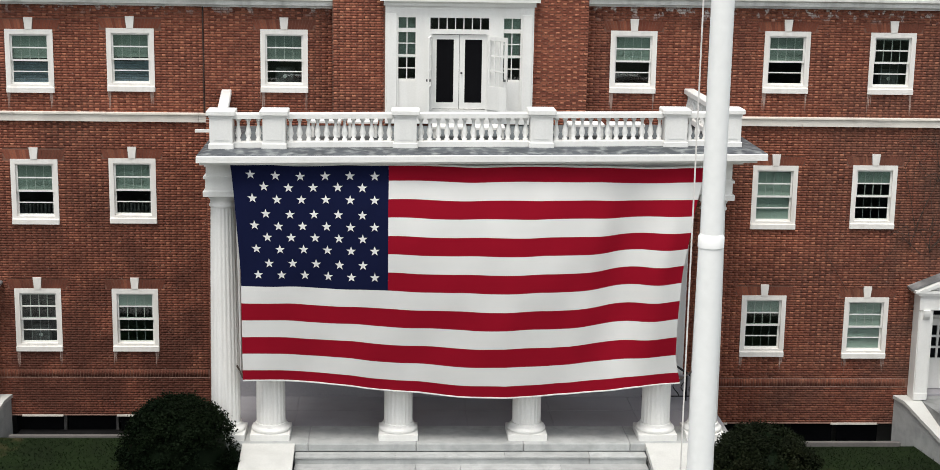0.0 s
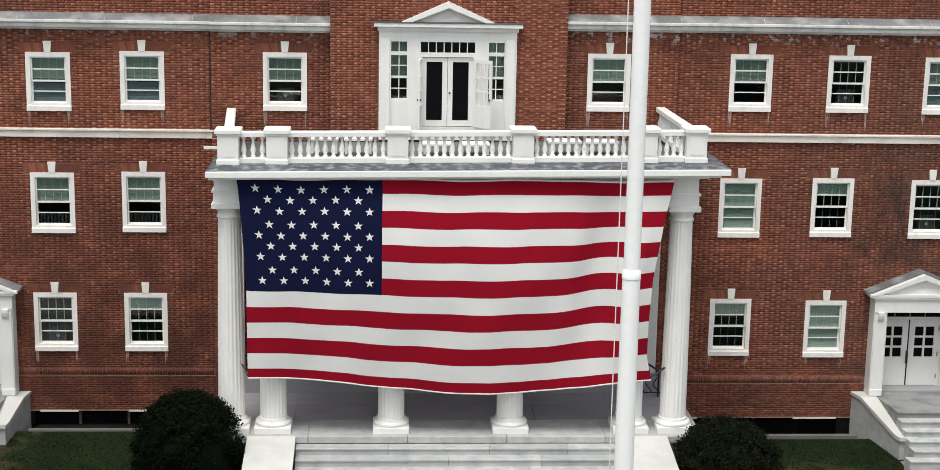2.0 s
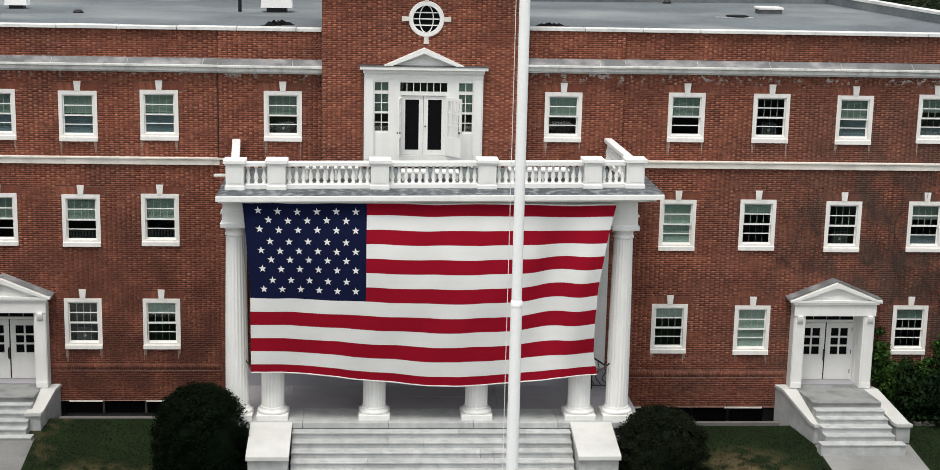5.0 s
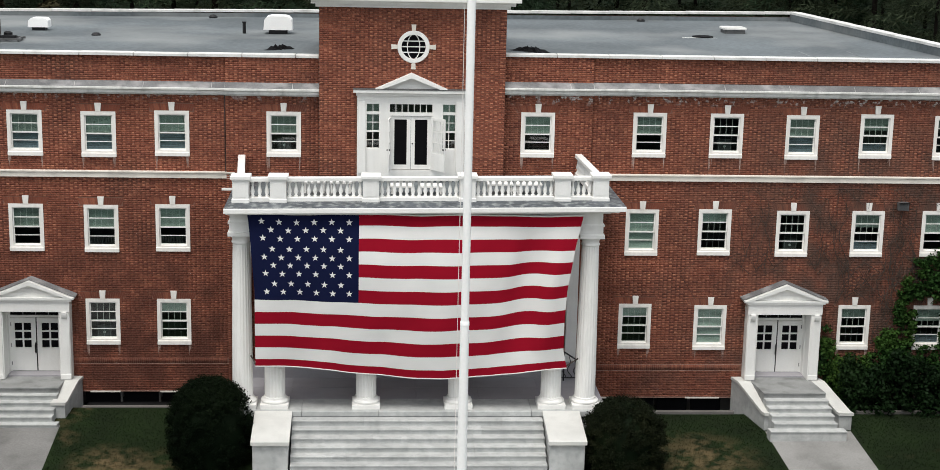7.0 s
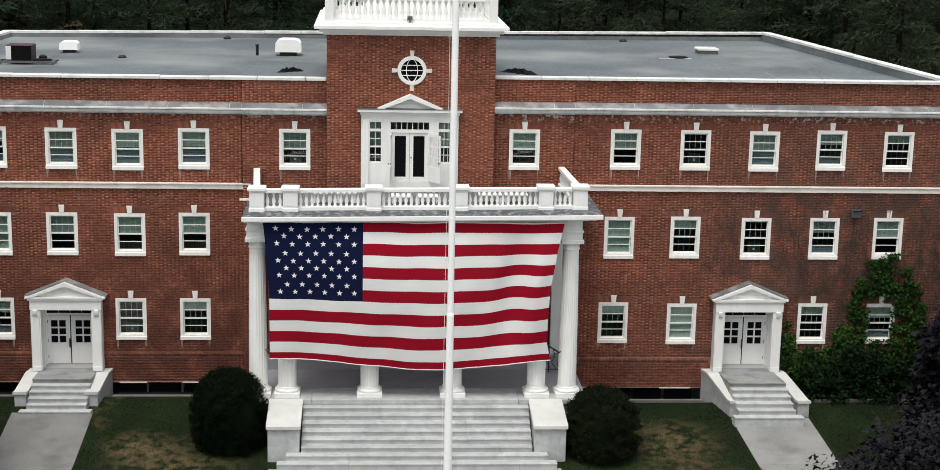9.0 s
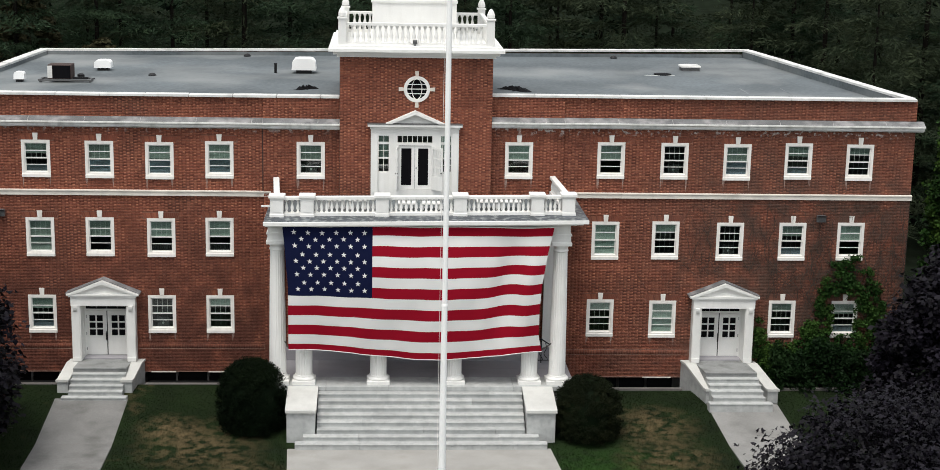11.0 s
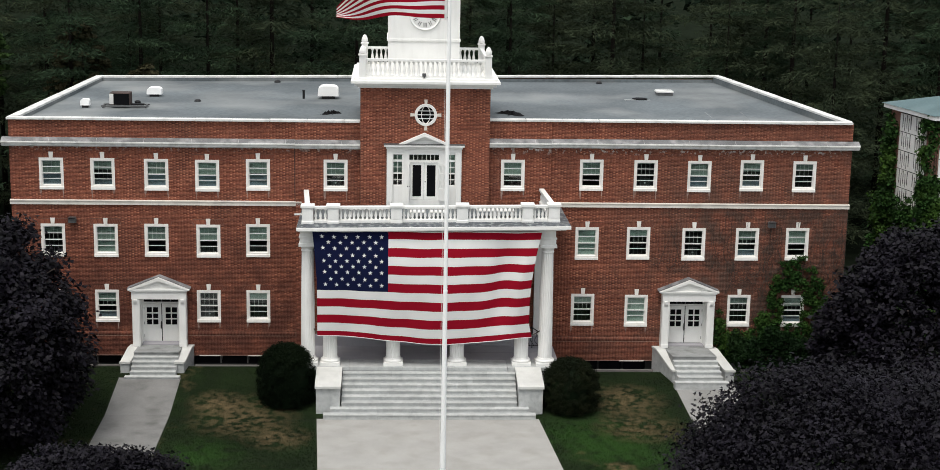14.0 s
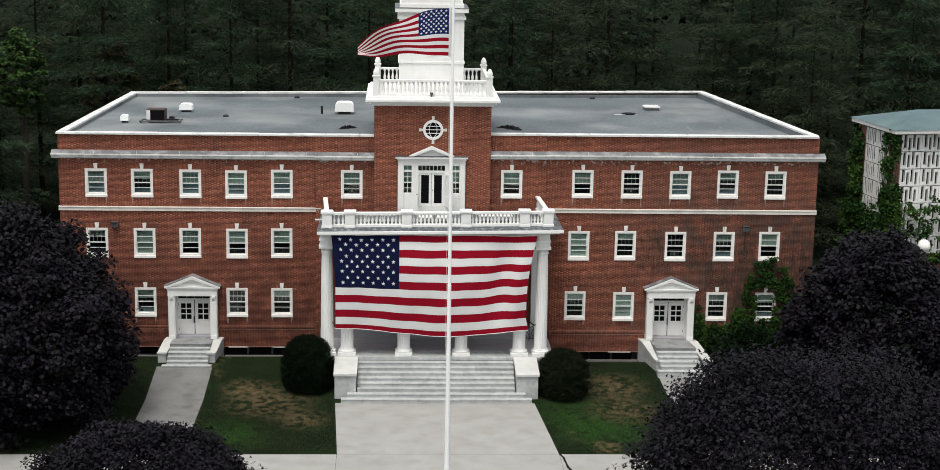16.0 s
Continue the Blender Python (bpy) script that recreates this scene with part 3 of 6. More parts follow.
for x0, x1 in ((WING_L - 0.06, WING_L + 0.42), (WING_R - 0.42, WING_R + 0.06)):
    y = 0.34
    end = (BACK_L if x0 < 0 else ROOF_BACK) - 0.07
    while y < end:
        e = min(y + step, end)
        foot = (PARAPET_L if x0 < 0 else PARAPET_R) - 0.1
        zt = foot + 0.1 + rng.uniform(0, 0.015)
        part("coping_stone", slant(S(), x0, x1, y, e - 0.02, foot, zt), COPING, building)
        y += step
part("roof", S().add([(x, y, z + tilt(x, y)) for z in (ROOF_Z - 0.25, ROOF_Z) for x, y in ((WING_L + 0.36, 0.36), (WING_R - 0.36, 0.36), (WING_RB - 0.36, ROOF_BACK), (WING_LB + 0.36, BACK_L))], [(3, 2, 1, 0), (4, 5, 6, 7), (0, 1, 5, 4), (1, 2, 6, 5), (2, 3, 7, 6), (3, 0, 4, 7)]), ROOF, building, "flat grey membrane roof with pale water stains")
# faint lapped seams of the membrane
for x, y0, y1 in ((-17.8, 3.0, 15.5), (-13.6, 1.0, 11.0), (-10.9, 9.5, 21.9), (-9.0, 1.2, 16.0), (-7.3, 1.2, 14.0), (7.4, 8.0, 23.0), (9.6, 1.0, 9.0), (11.8, 2.0, 12.5), (16.2, 4.0, 19.0), (18.3, 1.0, 8.0)):
    part("roof_seam", S().add([(a, b, ROOF_Z + tilt(a, b) + c) for c in (-0.02, 0.008) for a, b in ((x * 0.97, y0 * 0.85), (x * 0.97 + 0.06, y0 * 0.85), (x * 0.97 + 0.06, y1 * 0.80), (x * 0.97, y1 * 0.80))], [(4, 5, 6, 7), (0, 1, 5, 4), (1, 2, 6, 5), (2, 3, 7, 6), (3, 0, 4, 7)]), ROOF_SEAM, building, "lapped membrane seam")
# grey membrane turned up against the parapets
part("upstand", slant(S(), WING_L + 0.362, WING_L + 0.40, 0.4, BACK_L, ROOF_Z, PARAPET_L - 0.1), ROOF, building)
part("upstand", backed(WING_LB + 0.41, WING_RB - 0.4, -0.04, -0.002, ROOF_Z, PARAPET_L - 0.1), ROOF, building)
part("upstand", slant(S(), WING_R - 0.40, WING_R - 0.362, 0.4, ROOF_BACK, ROOF_Z, PARAPET_R - 0.1), ROOF, building)
# floors and a partition added to block sky light and keep the rooms dark
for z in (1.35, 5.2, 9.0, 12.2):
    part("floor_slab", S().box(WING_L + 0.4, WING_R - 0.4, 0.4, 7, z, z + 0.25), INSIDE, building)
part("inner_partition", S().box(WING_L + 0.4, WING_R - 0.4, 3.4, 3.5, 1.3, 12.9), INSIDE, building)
# foundation with basement lights
for x0, x1 in ((WING_L, BAY_L), (BAY_R, WING_R)):
    part("foundation", S().box(x0, x1, 0.9, 1.2, -0.4, BASE_R), FOUNDATION, building, "shaded concrete foundation")
for x0, n, d in ((-12.0, 4, 1.41), (6.9, 4, 1.3), (-20.8, 4, 1.25), (16.6, 4, 1.3)):
    for k in range(n):
        a = x0 + k * d
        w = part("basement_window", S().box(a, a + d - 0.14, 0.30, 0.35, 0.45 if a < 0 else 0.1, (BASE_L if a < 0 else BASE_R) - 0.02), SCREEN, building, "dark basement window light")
        if a < 0:
            part("mullion", S().box(a + d - 0.12, a + d - 0.05, 0.24, 0.34, 0.45, BASE_L - 0.01), FOUNDATION, w)
for a, b in ((-9.22, -8.31), (-11.77, -10.67), (7.0, 7.6), (10.52, 11.83)):
    part("lintel", S().box(a, b, -0.035, 0.12, (BASE_L if a < 0 else BASE_R) - 0.06, (BASE_L if a < 0 else BASE_R) - 0.004), TRIM, building, "chipped white lintel strip")


# ---------------------------------------------------------------- sash windows
def sash_shape(w, z0, z1, y, rail, bars, cross, bar, slim=0.8):
    s = S()
    s.box(-w, -w + rail, y, y + 0.05, z0, z1).box(w - rail, w, y, y + 0.05, z0, z1)
    s.box(-w + rail, w - rail, y, y + 0.05, z0, z0 + rail).box(-w + rail, w - rail, y, y + 0.05, z1 - rail, z1)
    zs = [z0 + rail + (z1 - z0 - 2 * rail) * k / cross for k in range(1, cross)]
    xs = [-w + rail + 2 * (w - rail) * k / bars for k in range(1, bars)]
    for z in zs:
        s.box(-w + rail, w - rail, y + 0.008, y + 0.042, z - bar, z + bar)
    edges = [z0 + rail] + zs + [z1 - rail]
    for x in xs:
        for a, b in zip(edges, edges[1:]):
            s.box(x - bar * slim, x + bar * slim, y + 0.012, y + 0.038, a + (bar if a in zs else 0), b - (bar if b in zs else 0))
    return s


# the lower panes' bluish sky reflection is put into the slat colour
SLATS = material("reflection_blue_slats", (0.27, 0.32, 0.385), 0.7, 0.1, 2, 20, 0.0, per_object=0.3)
SOFT_BAR = material("grey_white_muntin", (0.74, 0.75, 0.72), 0.7, 0.1, 2, 20, 0.0)
DIM_BAR = material("dim_muntin", (0.26, 0.275, 0.28), 0.7, 0.1, 2, 20, 0.0)


drips = np.random.default_rng(61)


def window_kit(h, drop, lower_drop, shade=0.0):
    """One double-hung window, its foot at the origin, with a half-drawn blind."""
    w = WIN_W / 2
    s = S()
    s.box(-w, -w + 0.125, -0.035, 0.16, 0.0, h).box(w - 0.125, w, -0.035, 0.16, 0.0, h)
    s.box(-w + 0.125, w - 0.125, -0.035, 0.16, h - 0.13, h).box(-w + 0.125, w - 0.125, -0.035, 0.16, 0.0, 0.19)
    frame_ob = new("window", s.mesh("window", CASING))
    frame_ob.parent = building
    tagged(frame_ob, "white double-hung window with blind half drawn")
    for e in (-1, 1) if h < 1.715 else ():
        x = e * (w - 0.06)
        streaks = S()
        for k in range(6):
            a = x + drips.normal() * 0.028
            b, low = drips.uniform(0.006, 0.016), -0.03 - drips.uniform(0.25, 1.0) * (0.58 if h < 1.65 else 0.46)
            streaks.prism([(a - b, -0.03), (a - b * 0.8 + drips.normal() * 0.004, low * 0.6), (a, low), (a + b * 0.7, low * 0.55), (a + b, -0.03)], -0.0185 - 0.0006 * k, -0.0165)
        part("lime_streak", streaks, STREAK, frame_ob, "pale lime streaks below the sill")
    part("sill", S().cbox(-w - 0.005, w + 0.005, -0.075, 0.0, -0.02, 0.125), CASING, frame_ob, "white stone sill")
    part("keystone", S().prism([(-0.085, h + 0.004), (0.085, h + 0.004), (0.115, h + 0.31), (-0.115, h + 0.31)], -0.05, 0.02), CASING, frame_ob, "pale stone keystone")
    mid = h * 0.5
    part("upper_sash", sash_shape(w - 0.125, mid - 0.02, h - 0.13, 0.035, 0.045, 1, 2, 0.016, 0.5), WHITE, frame_ob)
    for k in range(1, 4):
        x = -(w - 0.17) + 2 * (w - 0.17) * k / 4
        part("muntin", S().box(x - 0.010, x + 0.010, 0.064, 0.085, mid + 0.02, h - 0.17), SOFT_BAR, frame_ob, "slim muntin behind the storm pane")
    part("lower_sash", sash_shape(w - 0.125, 0.19, mid + 0.03, 0.092, 0.045, 1, 2, 0.014), WHITE, frame_ob)
    # grey paint carries the dimming of an insect screen that isn't built
    for k in range(1, 4) if drop < 0.4 else ():
        x = -(w - 0.17) + 2 * (w - 0.17) * k / 4
        part("muntin", S().box(x - 0.009, x + 0.009, 0.122, 0.138, 0.24, mid - 0.02), DIM_BAR, frame_ob, "muntin greyed in colour to look dimmed by a screen")
    for a, b, y in ((mid + 0.02, h - 0.17, 0.055), (0.22, mid, 0.112)):
        p = part("pane", S().box(-w + 0.16, w - 0.16, y, y + 0.006, a, b), GLASS, frame_ob)
        p.visible_shadow = False
    part("blind", S().box(-w + 0.13, w - 0.13, 0.150, 0.156, h - 0.13 - drop * (h - 0.26), h - 0.13), BLIND, frame_ob, "pale green roller blind")
    if shade:
        part("inner_blind", S().box(-w + 0.13, w - 0.13, 0.166, 0.172, 0.19, 0.19 + shade * (mid - 0.19)), SLATS, frame_ob, "slatted blind coloured with the pane's grey-blue sky reflection")
        for k in range(int(shade * 9)):
            z = 0.22 + k * (mid - 0.22) / 9
            part("slat", S().box(-w + 0.13, w - 0.13, 0.158, 0.166, z, z + 0.012), DIM_BAR, frame_ob)
    if lower_drop == 2:
        for k in range(9):
            x = -0.40 + k * 0.1
            part("radiator_fin", S().cbox(x - 0.03, x + 0.03, 0.22, 0.34, 0.10, 0.47, 0.015), METAL, frame_ob, "grey radiator fin below the pane")
    if lower_drop == 1:
        part("window_fan", S().cbox(-0.25, 0.25, 0.2, 0.34, 0.14, 0.62, 0.03), METAL, frame_ob, "box fan on the inner sill")
        hub = [(0.05 * math.cos(i * math.pi / 6), 0.38 + 0.05 * math.sin(i * math.pi / 6)) for i in range(12)]
        part("fan_hub", S().prism(hub, 0.185, 0.198), POLE, frame_ob, "white fan hub")
    return frame_ob


kits = {}
for h in (1.62, 1.72, 1.71):
    kits[h] = [window_kit(h, d, k, e) for d, k, e in ((0.5, 0, 0.9), (0.28, 0, 0.0), (0.5, 1, 0.0), (0.46, 1, 0.9), (0.36, 0, 0.5), (0.93, 0, 0.0), (0.5, 0, 0.0), (0.06, 1, 0.0), (0.5, 2, 0.0))]
used = set()
order = {1.62: (3, 3, 0, 4, 0, 6, 7, 0, 4, 1, 2, 6), 1.72: (8, 8, 6, 5, 1, 5, 1, 7, 4, 6), 1.71: (1, 7, 4, 1, 1, 5, 1, 4)}
seen_h = {1.62: 0, 1.72: 0, 1.71: 0}
for top, h, x, y in WINDOWS:
    k = order[h][seen_h[h] % len(order[h])]
    seen_h[h] += 1
    kit = kits[h][k]
    m = Matrix.Translation((x + WIN_W / 2, y, top - h))
    if (h, k) in used:
        copy_thing(kit, m)
    else:
        kit.matrix_basis = m
        used.add((h, k))
for h in kits:
    for k, kit in enumerate(kits[h]):
        if (h, k) not in used:
            for o in (*kit.children_recursive, kit):
                bpy.data.objects.remove(o)


# ---------------------------------------------------------------- side entrances
def side_entrance(cx):
    """White classical surround standing proud of the bricks, with a deep recess and a pair of glazed doors."""
    yf, foot, head, eave = -0.48, 1.62, 4.16, 4.68
    d = part("doorway", S().box(cx - 1.40, cx + 1.40, yf + 0.01, 0.1, head, eave), WHITE, building, "white painted classical door surround")
    for e in (-1, 1):
        x0, x1 = (cx + 1.0, cx + 1.40) if e > 0 else (cx - 1.40, cx - 1.0)
        part("jamb", S().box(x0, x1, yf + 0.01, 0.1, foot, head), WHITE, d)
        x0, x1 = (cx + 0.985, cx + 1.05) if e > 0 else (cx - 1.05, cx - 0.985)
        part("reveal", S().box(x0, x1, 0.102, 0.53, foot, head), WHITE, d)
        x = cx + e * 1.21
        part("pilaster", S().cbox(x - 0.17, x + 0.17, yf - 0.03, yf + 0.01, foot + 0.2, head, 0.012), WHITE, d)
        part("plinth", S().cbox(x - 0.185, x + 0.185, yf - 0.045, yf + 0.01, foot, foot + 0.2, 0.012), WHITE, d)
        scroll = [(-0.10, head + 0.02), (-0.10, head - 0.06), (-0.08, head - 0.15), (-0.04, head - 0.22), (0.0, head - 0.25), (0.0, head + 0.02)]
        b = part("bracket", S().prism(scroll, -0.09, 0.09), WHITE, d, "scrolled white bracket")
        b.matrix_basis = Matrix.Translation((x, yf - 0.03, 0)) @ Matrix(((0, 1, 0, 0), (1, 0, 0, 0), (0, 0, 1, 0), (0, 0, 0, 1)))
    part("reveal_ceiling", S().box(cx - 0.985, cx + 0.985, 0.102, 0.53, head - 0.01, head + 0.06), WHITE, d)
    part("entry_floor", S().box(cx - 0.985, cx + 0.985, -0.1, 0.8, 1.4, foot + 0.03), PORCH, d, "grey stone entry floor")
    part("entablature", S().box(cx - 1.41, cx + 1.41, yf - 0.05, yf + 0.01, head + 0.02, eave - 0.09).box(cx - 1.48, cx + 1.48, yf - 0.11, yf + 0.01, eave - 0.09, eave), WHITE, d)
    # pediment: raking mouldings round a recessed field, a dark roof behind
    top = eave + 0.66
    part("pediment_field", S().prism([(cx - 1.34, eave + 0.02), (cx + 1.34, eave + 0.02), (cx, top - 0.17)], yf + 0.02, 0.0), WHITE, d)
    s = S()
    for e in (-1, 1):
        a = [(cx + e * 1.58, eave + 0.01), (cx + e * 1.36, eave + 0.01), (cx, top - 0.16), (cx, top)]
        s.prism(a if e < 0 else a[::-1], yf - 0.14, 0.0)
    s.box(cx - 1.58, cx + 1.58, yf - 0.13, 0.0, eave - 0.03, eave + 0.05)
    part("pediment", s, WHITE, d, "white triangular pediment")
    s = S()
    for e in (-1, 1):
        a = [(cx + e * 1.62, eave + 0.018), (cx, top + 0.012), (cx, top + 0.06), (cx + e * 1.62, eave + 0.066)]
        s.prism(a if e > 0 else a[::-1], yf + 0.0, 0.0)
    part("pediment_roof", s, LEAD, d, "dark weathered roof over the pediment")
    # recessed pair of doors with glazed upper lights
    part("door_frame", S().box(cx - 0.985, cx - 0.93, 0.40, 0.53, foot + 0.03, 4.02).box(cx + 0.93, cx + 0.985, 0.40, 0.53, foot + 0.03, 4.02).box(cx - 0.93, cx + 0.93, 0.40, 0.53, 3.72, 3.80).box(cx - 0.985, cx + 0.985, 0.40, 0.53, 4.02, head - 0.012), WHITE, d)
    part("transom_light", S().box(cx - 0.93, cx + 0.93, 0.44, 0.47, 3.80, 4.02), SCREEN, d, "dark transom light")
    for k in range(1, 4):
        x = cx - 0.93 + 1.86 * k / 4
        part("transom_bar", S().box(x - 0.012, x + 0.012, 0.41, 0.44, 3.80, 4.02), DIM_BAR, d)
    for e in (-1, 1):
        x0, x1 = (cx - 0.93, cx - 0.022) if e < 0 else (cx + 0.022, cx + 0.93)
        gx0, gx1, gz0, gz1 = x0 + 0.14, x1 - 0.17, 2.55, 3.50
        if e > 0:
            gx0, gx1 = x0 + 0.17, x1 - 0.14
        z0 = foot + 0.045
        s = S().box(x0, gx0, 0.42, 0.48, z0, 3.7).box(gx1, x1, 0.42, 0.48, z0, 3.7).box(gx0, gx1, 0.42, 0.48, z0, gz0).box(gx0, gx1, 0.42, 0.48, gz1, 3.7)
        gm = (gx0 + gx1) / 2
        s.box(gm - 0.028, gm + 0.028, 0.425, 0.475, gz0, gz1)
        for k in (1, 2):
            z = gz0 + (gz1 - gz0) * k / 3
            s.box(gx0, gm - 0.028, 0.425, 0.475, z - 0.028, z + 0.028).box(gm + 0.028, gx1, 0.425, 0.475, z - 0.028, z + 0.028)
        part("door_leaf", s, WHITE, d, "white door with a six-light window")
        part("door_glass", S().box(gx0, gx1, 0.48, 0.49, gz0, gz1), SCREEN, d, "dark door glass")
        for z in (1.95, 2.65, 3.45):
            x = x1 - 0.01 if e > 0 else x0 + 0.01
            part("hinge", S().box(x - 0.014, x + 0.014, 0.402, 0.42, z - 0.07, z + 0.07), METAL, d, "dull metal hinge")
    # black strip stands in for the shade between the two leaves
    part("door_gap", S().box(cx - 0.022, cx + 0.022, 0.43, 0.47, foot + 0.045, 3.7), BLACK, d)
    part("door_handle", S().box(cx - 0.05, cx - 0.02, 0.34, 0.42, 2.35, 2.75).box(cx - 0.055, cx - 0.015, 0.30, 0.35, 2.4, 2.7), BLACK, d, "black pull handle")


for cx in (DOOR_L, DOOR_R):
    side_entrance(cx)


def tread(x0, x1, y0, y1, z0, z1):
    """A stone step whose nose stands out over its riser."""
    n = 0.035
    prof = [(y1, z0), (y0 + n, z0), (y0 + n, z1 - 0.055), (y0 + 0.006, z1 - 0.055), (y0, z1 - 0.045), (y0, z1 - 0.012), (y0 + 0.012, z1), (y1, z1)]
    m = len(prof)
    v = [(x0, y, z) for y, z in prof] + [(x1, y, z) for y, z in prof]
    return S().add(v, [tuple(range(m)), tuple(range(2 * m - 1, m - 1, -1))] + [(i, i + m, (i + 1) % m + m, (i + 1) % m) for i in range(m)])


def skewed(prof, x0, x1, back, skew):
    """A block with a side profile of (depth, height), drawn outwards towards its front."""
    m = len(prof)
    v = [(x + skew * (back - y), y, z) for x in (x0, x1) for y, z in prof]
    return S().add(v, [tuple(range(m)), tuple(range(2 * m - 1, m - 1, -1))] + [(i, i + m, (i + 1) % m + m, (i + 1) % m) for i in range(m)])


def stoop(cx, front, go, g, skew, group):
    """Granite steps with sloping cheek walls before a side door; front is the landing's edge."""
    t = thing("side_steps", (cx, 0, g), "pale granite steps with low cheek walls below a side door", "steps", group)
    top = 1.60 - g
    rise = 0.187
    back = -0.55
    part("landing", skewed([(0.0, -0.3), (front + 0.03, -0.3), (front + 0.03, top - 0.055), (front, top - 0.045), (front, top - 0.01), (front + 0.012, top), (0.0, top)], -1.16, 1.16, back, skew * 0.4), SIDE_STONE, t, "worn grey stone landing")
    for k in range(1, 6):
        half = 1.16 if k < 5 else 1.40
        y0, z = front - k * go, top - k * rise
        n = 0.03
        prof = [(front + 0.06 - (k - 1) * go, -0.3), (y0 + n, -0.3), (y0 + n, z - 0.055), (y0, z - 0.045), (y0, z - 0.012), (y0 + 0.012, z), (front + 0.06 - (k - 1) * go, z)]
        part("step", skewed(prof, -half, half, back, skew * 0.4), GRANITE, t)
    end = front - 1.9 * go
    for e in (-1, 1):
        x0, x1 = (1.16, 1.62) if e > 0 else (-1.62, -1.16)
        w = part("cheek_wall", skewed([(end, -0.3), (-0.02, -0.3), (-0.02, top - 0.10), (back, top - 0.10), (end + 0.2, 0.60), (end, 0.60)], x0, x1, back, skew), GRANITE, t, "granite cheek wall")
        part("cheek_cap", skewed([(end - 0.06, 0.605), (end + 0.2, 0.605), (back, top - 0.095), (-0.02, top - 0.095), (-0.02, top + 0.0), (back - 0.02, top + 0.0), (end + 0.17, 0.71), (end - 0.06, 0.71)], x0 - 0.04, x1 + 0.04, back, skew), CAP, t, "pale cap stone")
    return t


SIDE_STONE = material("worn_grey_landing", (0.25, 0.255, 0.25), 0.8, 0.14, 1.6, 30, 0.2, stain=(0.12, 0.125, 0.12), stain_scale=1.8, stain_amount=0.8)
stoop(DOOR_L, -1.46, 0.255, 0.52, -0.15, "side steps")
stoop(DOOR_R, -2.0, 0.31, 0.34, 0.26, "side steps")


# ---------------------------------------------------------------- clock tower
tower = thing("clock_tower", (0, 0, 0), "square brick tower with a white clock stage and balustrade", "tower")
ROSE = (0.01, 13.96)
TZ = 15.33
hole = [(ROSE[0] - 0.42, ROSE[0] + 0.42, ROSE[1] - 0.42, ROSE[1] + 0.42), (-1.9, 1.72, 9.3, 12.4)]
tw = part("wall", wall_shape(TOW_L, TOW_R, BASE_Z, TZ, Y_TOW, 0.36, hole), MORTAR, tower, "red brick tower front")
cut = [(ROSE[0] - 0.6, ROSE[0] + 0.6, ROSE[1] - 0.6, ROSE[1] + 0.6), (-2.0, 1.82, 9.2, 12.5)]
tower_rows = lay_bricks(TOW_L, TOW_R, BASE_Z, TZ, cut[1:])
tower_rows = [r for r in tower_rows if ((r[0] + r[1]) / 2 - ROSE[0]) ** 2 + ((r[2] + r[3]) / 2 - ROSE[1]) ** 2 > 0.53 ** 2]
for x0, x1 in ((TOW_L, TOW_L + 0.36), (TOW_R - 0.36, TOW_R)):
    part("wall", S().box(x0, x1, Y_TOW + 0.37, 6.1, BASE_Z, TZ), MORTAR, tower, "brick side of the tower")
part("wall", S().box(TOW_L, TOW_R, 6.1, 6.4, ROOF_Z - 0.3, TZ), MORTAR, tower, "brick back of the tower")
# round window with a globe of curved bars
ring = S()
N = 40
prof = [(0.43, -0.56), (0.555, -0.56), (0.575, -0.53), (0.575, -0.48), (0.43, -0.40)]
v, f = [], []
for i in range(N):
    a = 2 * math.pi * i / N
    v += [(ROSE[0] + r * math.cos(a), y, ROSE[1] + r * math.sin(a)) for r, y in prof]
for i in range(N):
    for j in range(5):
        p, q = i * 5 + j, ((i + 1) % N) * 5 + j
        p2, q2 = i * 5 + (j + 1) % 5, ((i + 1) % N) * 5 + (j + 1) % 5
        f.append((p, q, q2, p2))
ring.add(v, f)
rose = part("round_window", ring, WHITE, tower, "round white window with globe-pattern bars", smooth=False)
part("pane", S().prism([(ROSE[0] + 0.45 * math.cos(2 * math.pi * i / 32), ROSE[1] + 0.45 * math.sin(2 * math.pi * i / 32)) for i in range(32)], -0.42, -0.41), SCREEN, rose, "dark round glass")
s = S()
for dz in (-0.2, 0, 0.2):
    w = math.sqrt(0.44 ** 2 - dz * dz)
    s.box(ROSE[0] - w, ROSE[0] + w, -0.47, -0.44, ROSE[1] + dz - 0.018, ROSE[1] + dz + 0.018)
for bulge in (-0.22, 0.22):
    pts = [(ROSE[0] + bulge * math.cos(a), -0.455, ROSE[1] + 0.44 * math.sin(a)) for a in np.linspace(-math.pi / 2, math.pi / 2, 15)]
    s.tube(pts, [0.018] * 15, 5)
part("globe_bars", s, WHITE, rose, "white curved bars")
for a in range(4):
    o = part("keystone", S().prism([(-0.065, 0.56), (0.065, 0.56), (0.085, 0.79), (-0.085, 0.79)], -0.56, -0.49), TRIM, rose)
    o.matrix_basis = Matrix.Translation((ROSE[0], 0, ROSE[1])) @ Matrix.Rotation(a * math.pi / 2, 4, "Y")

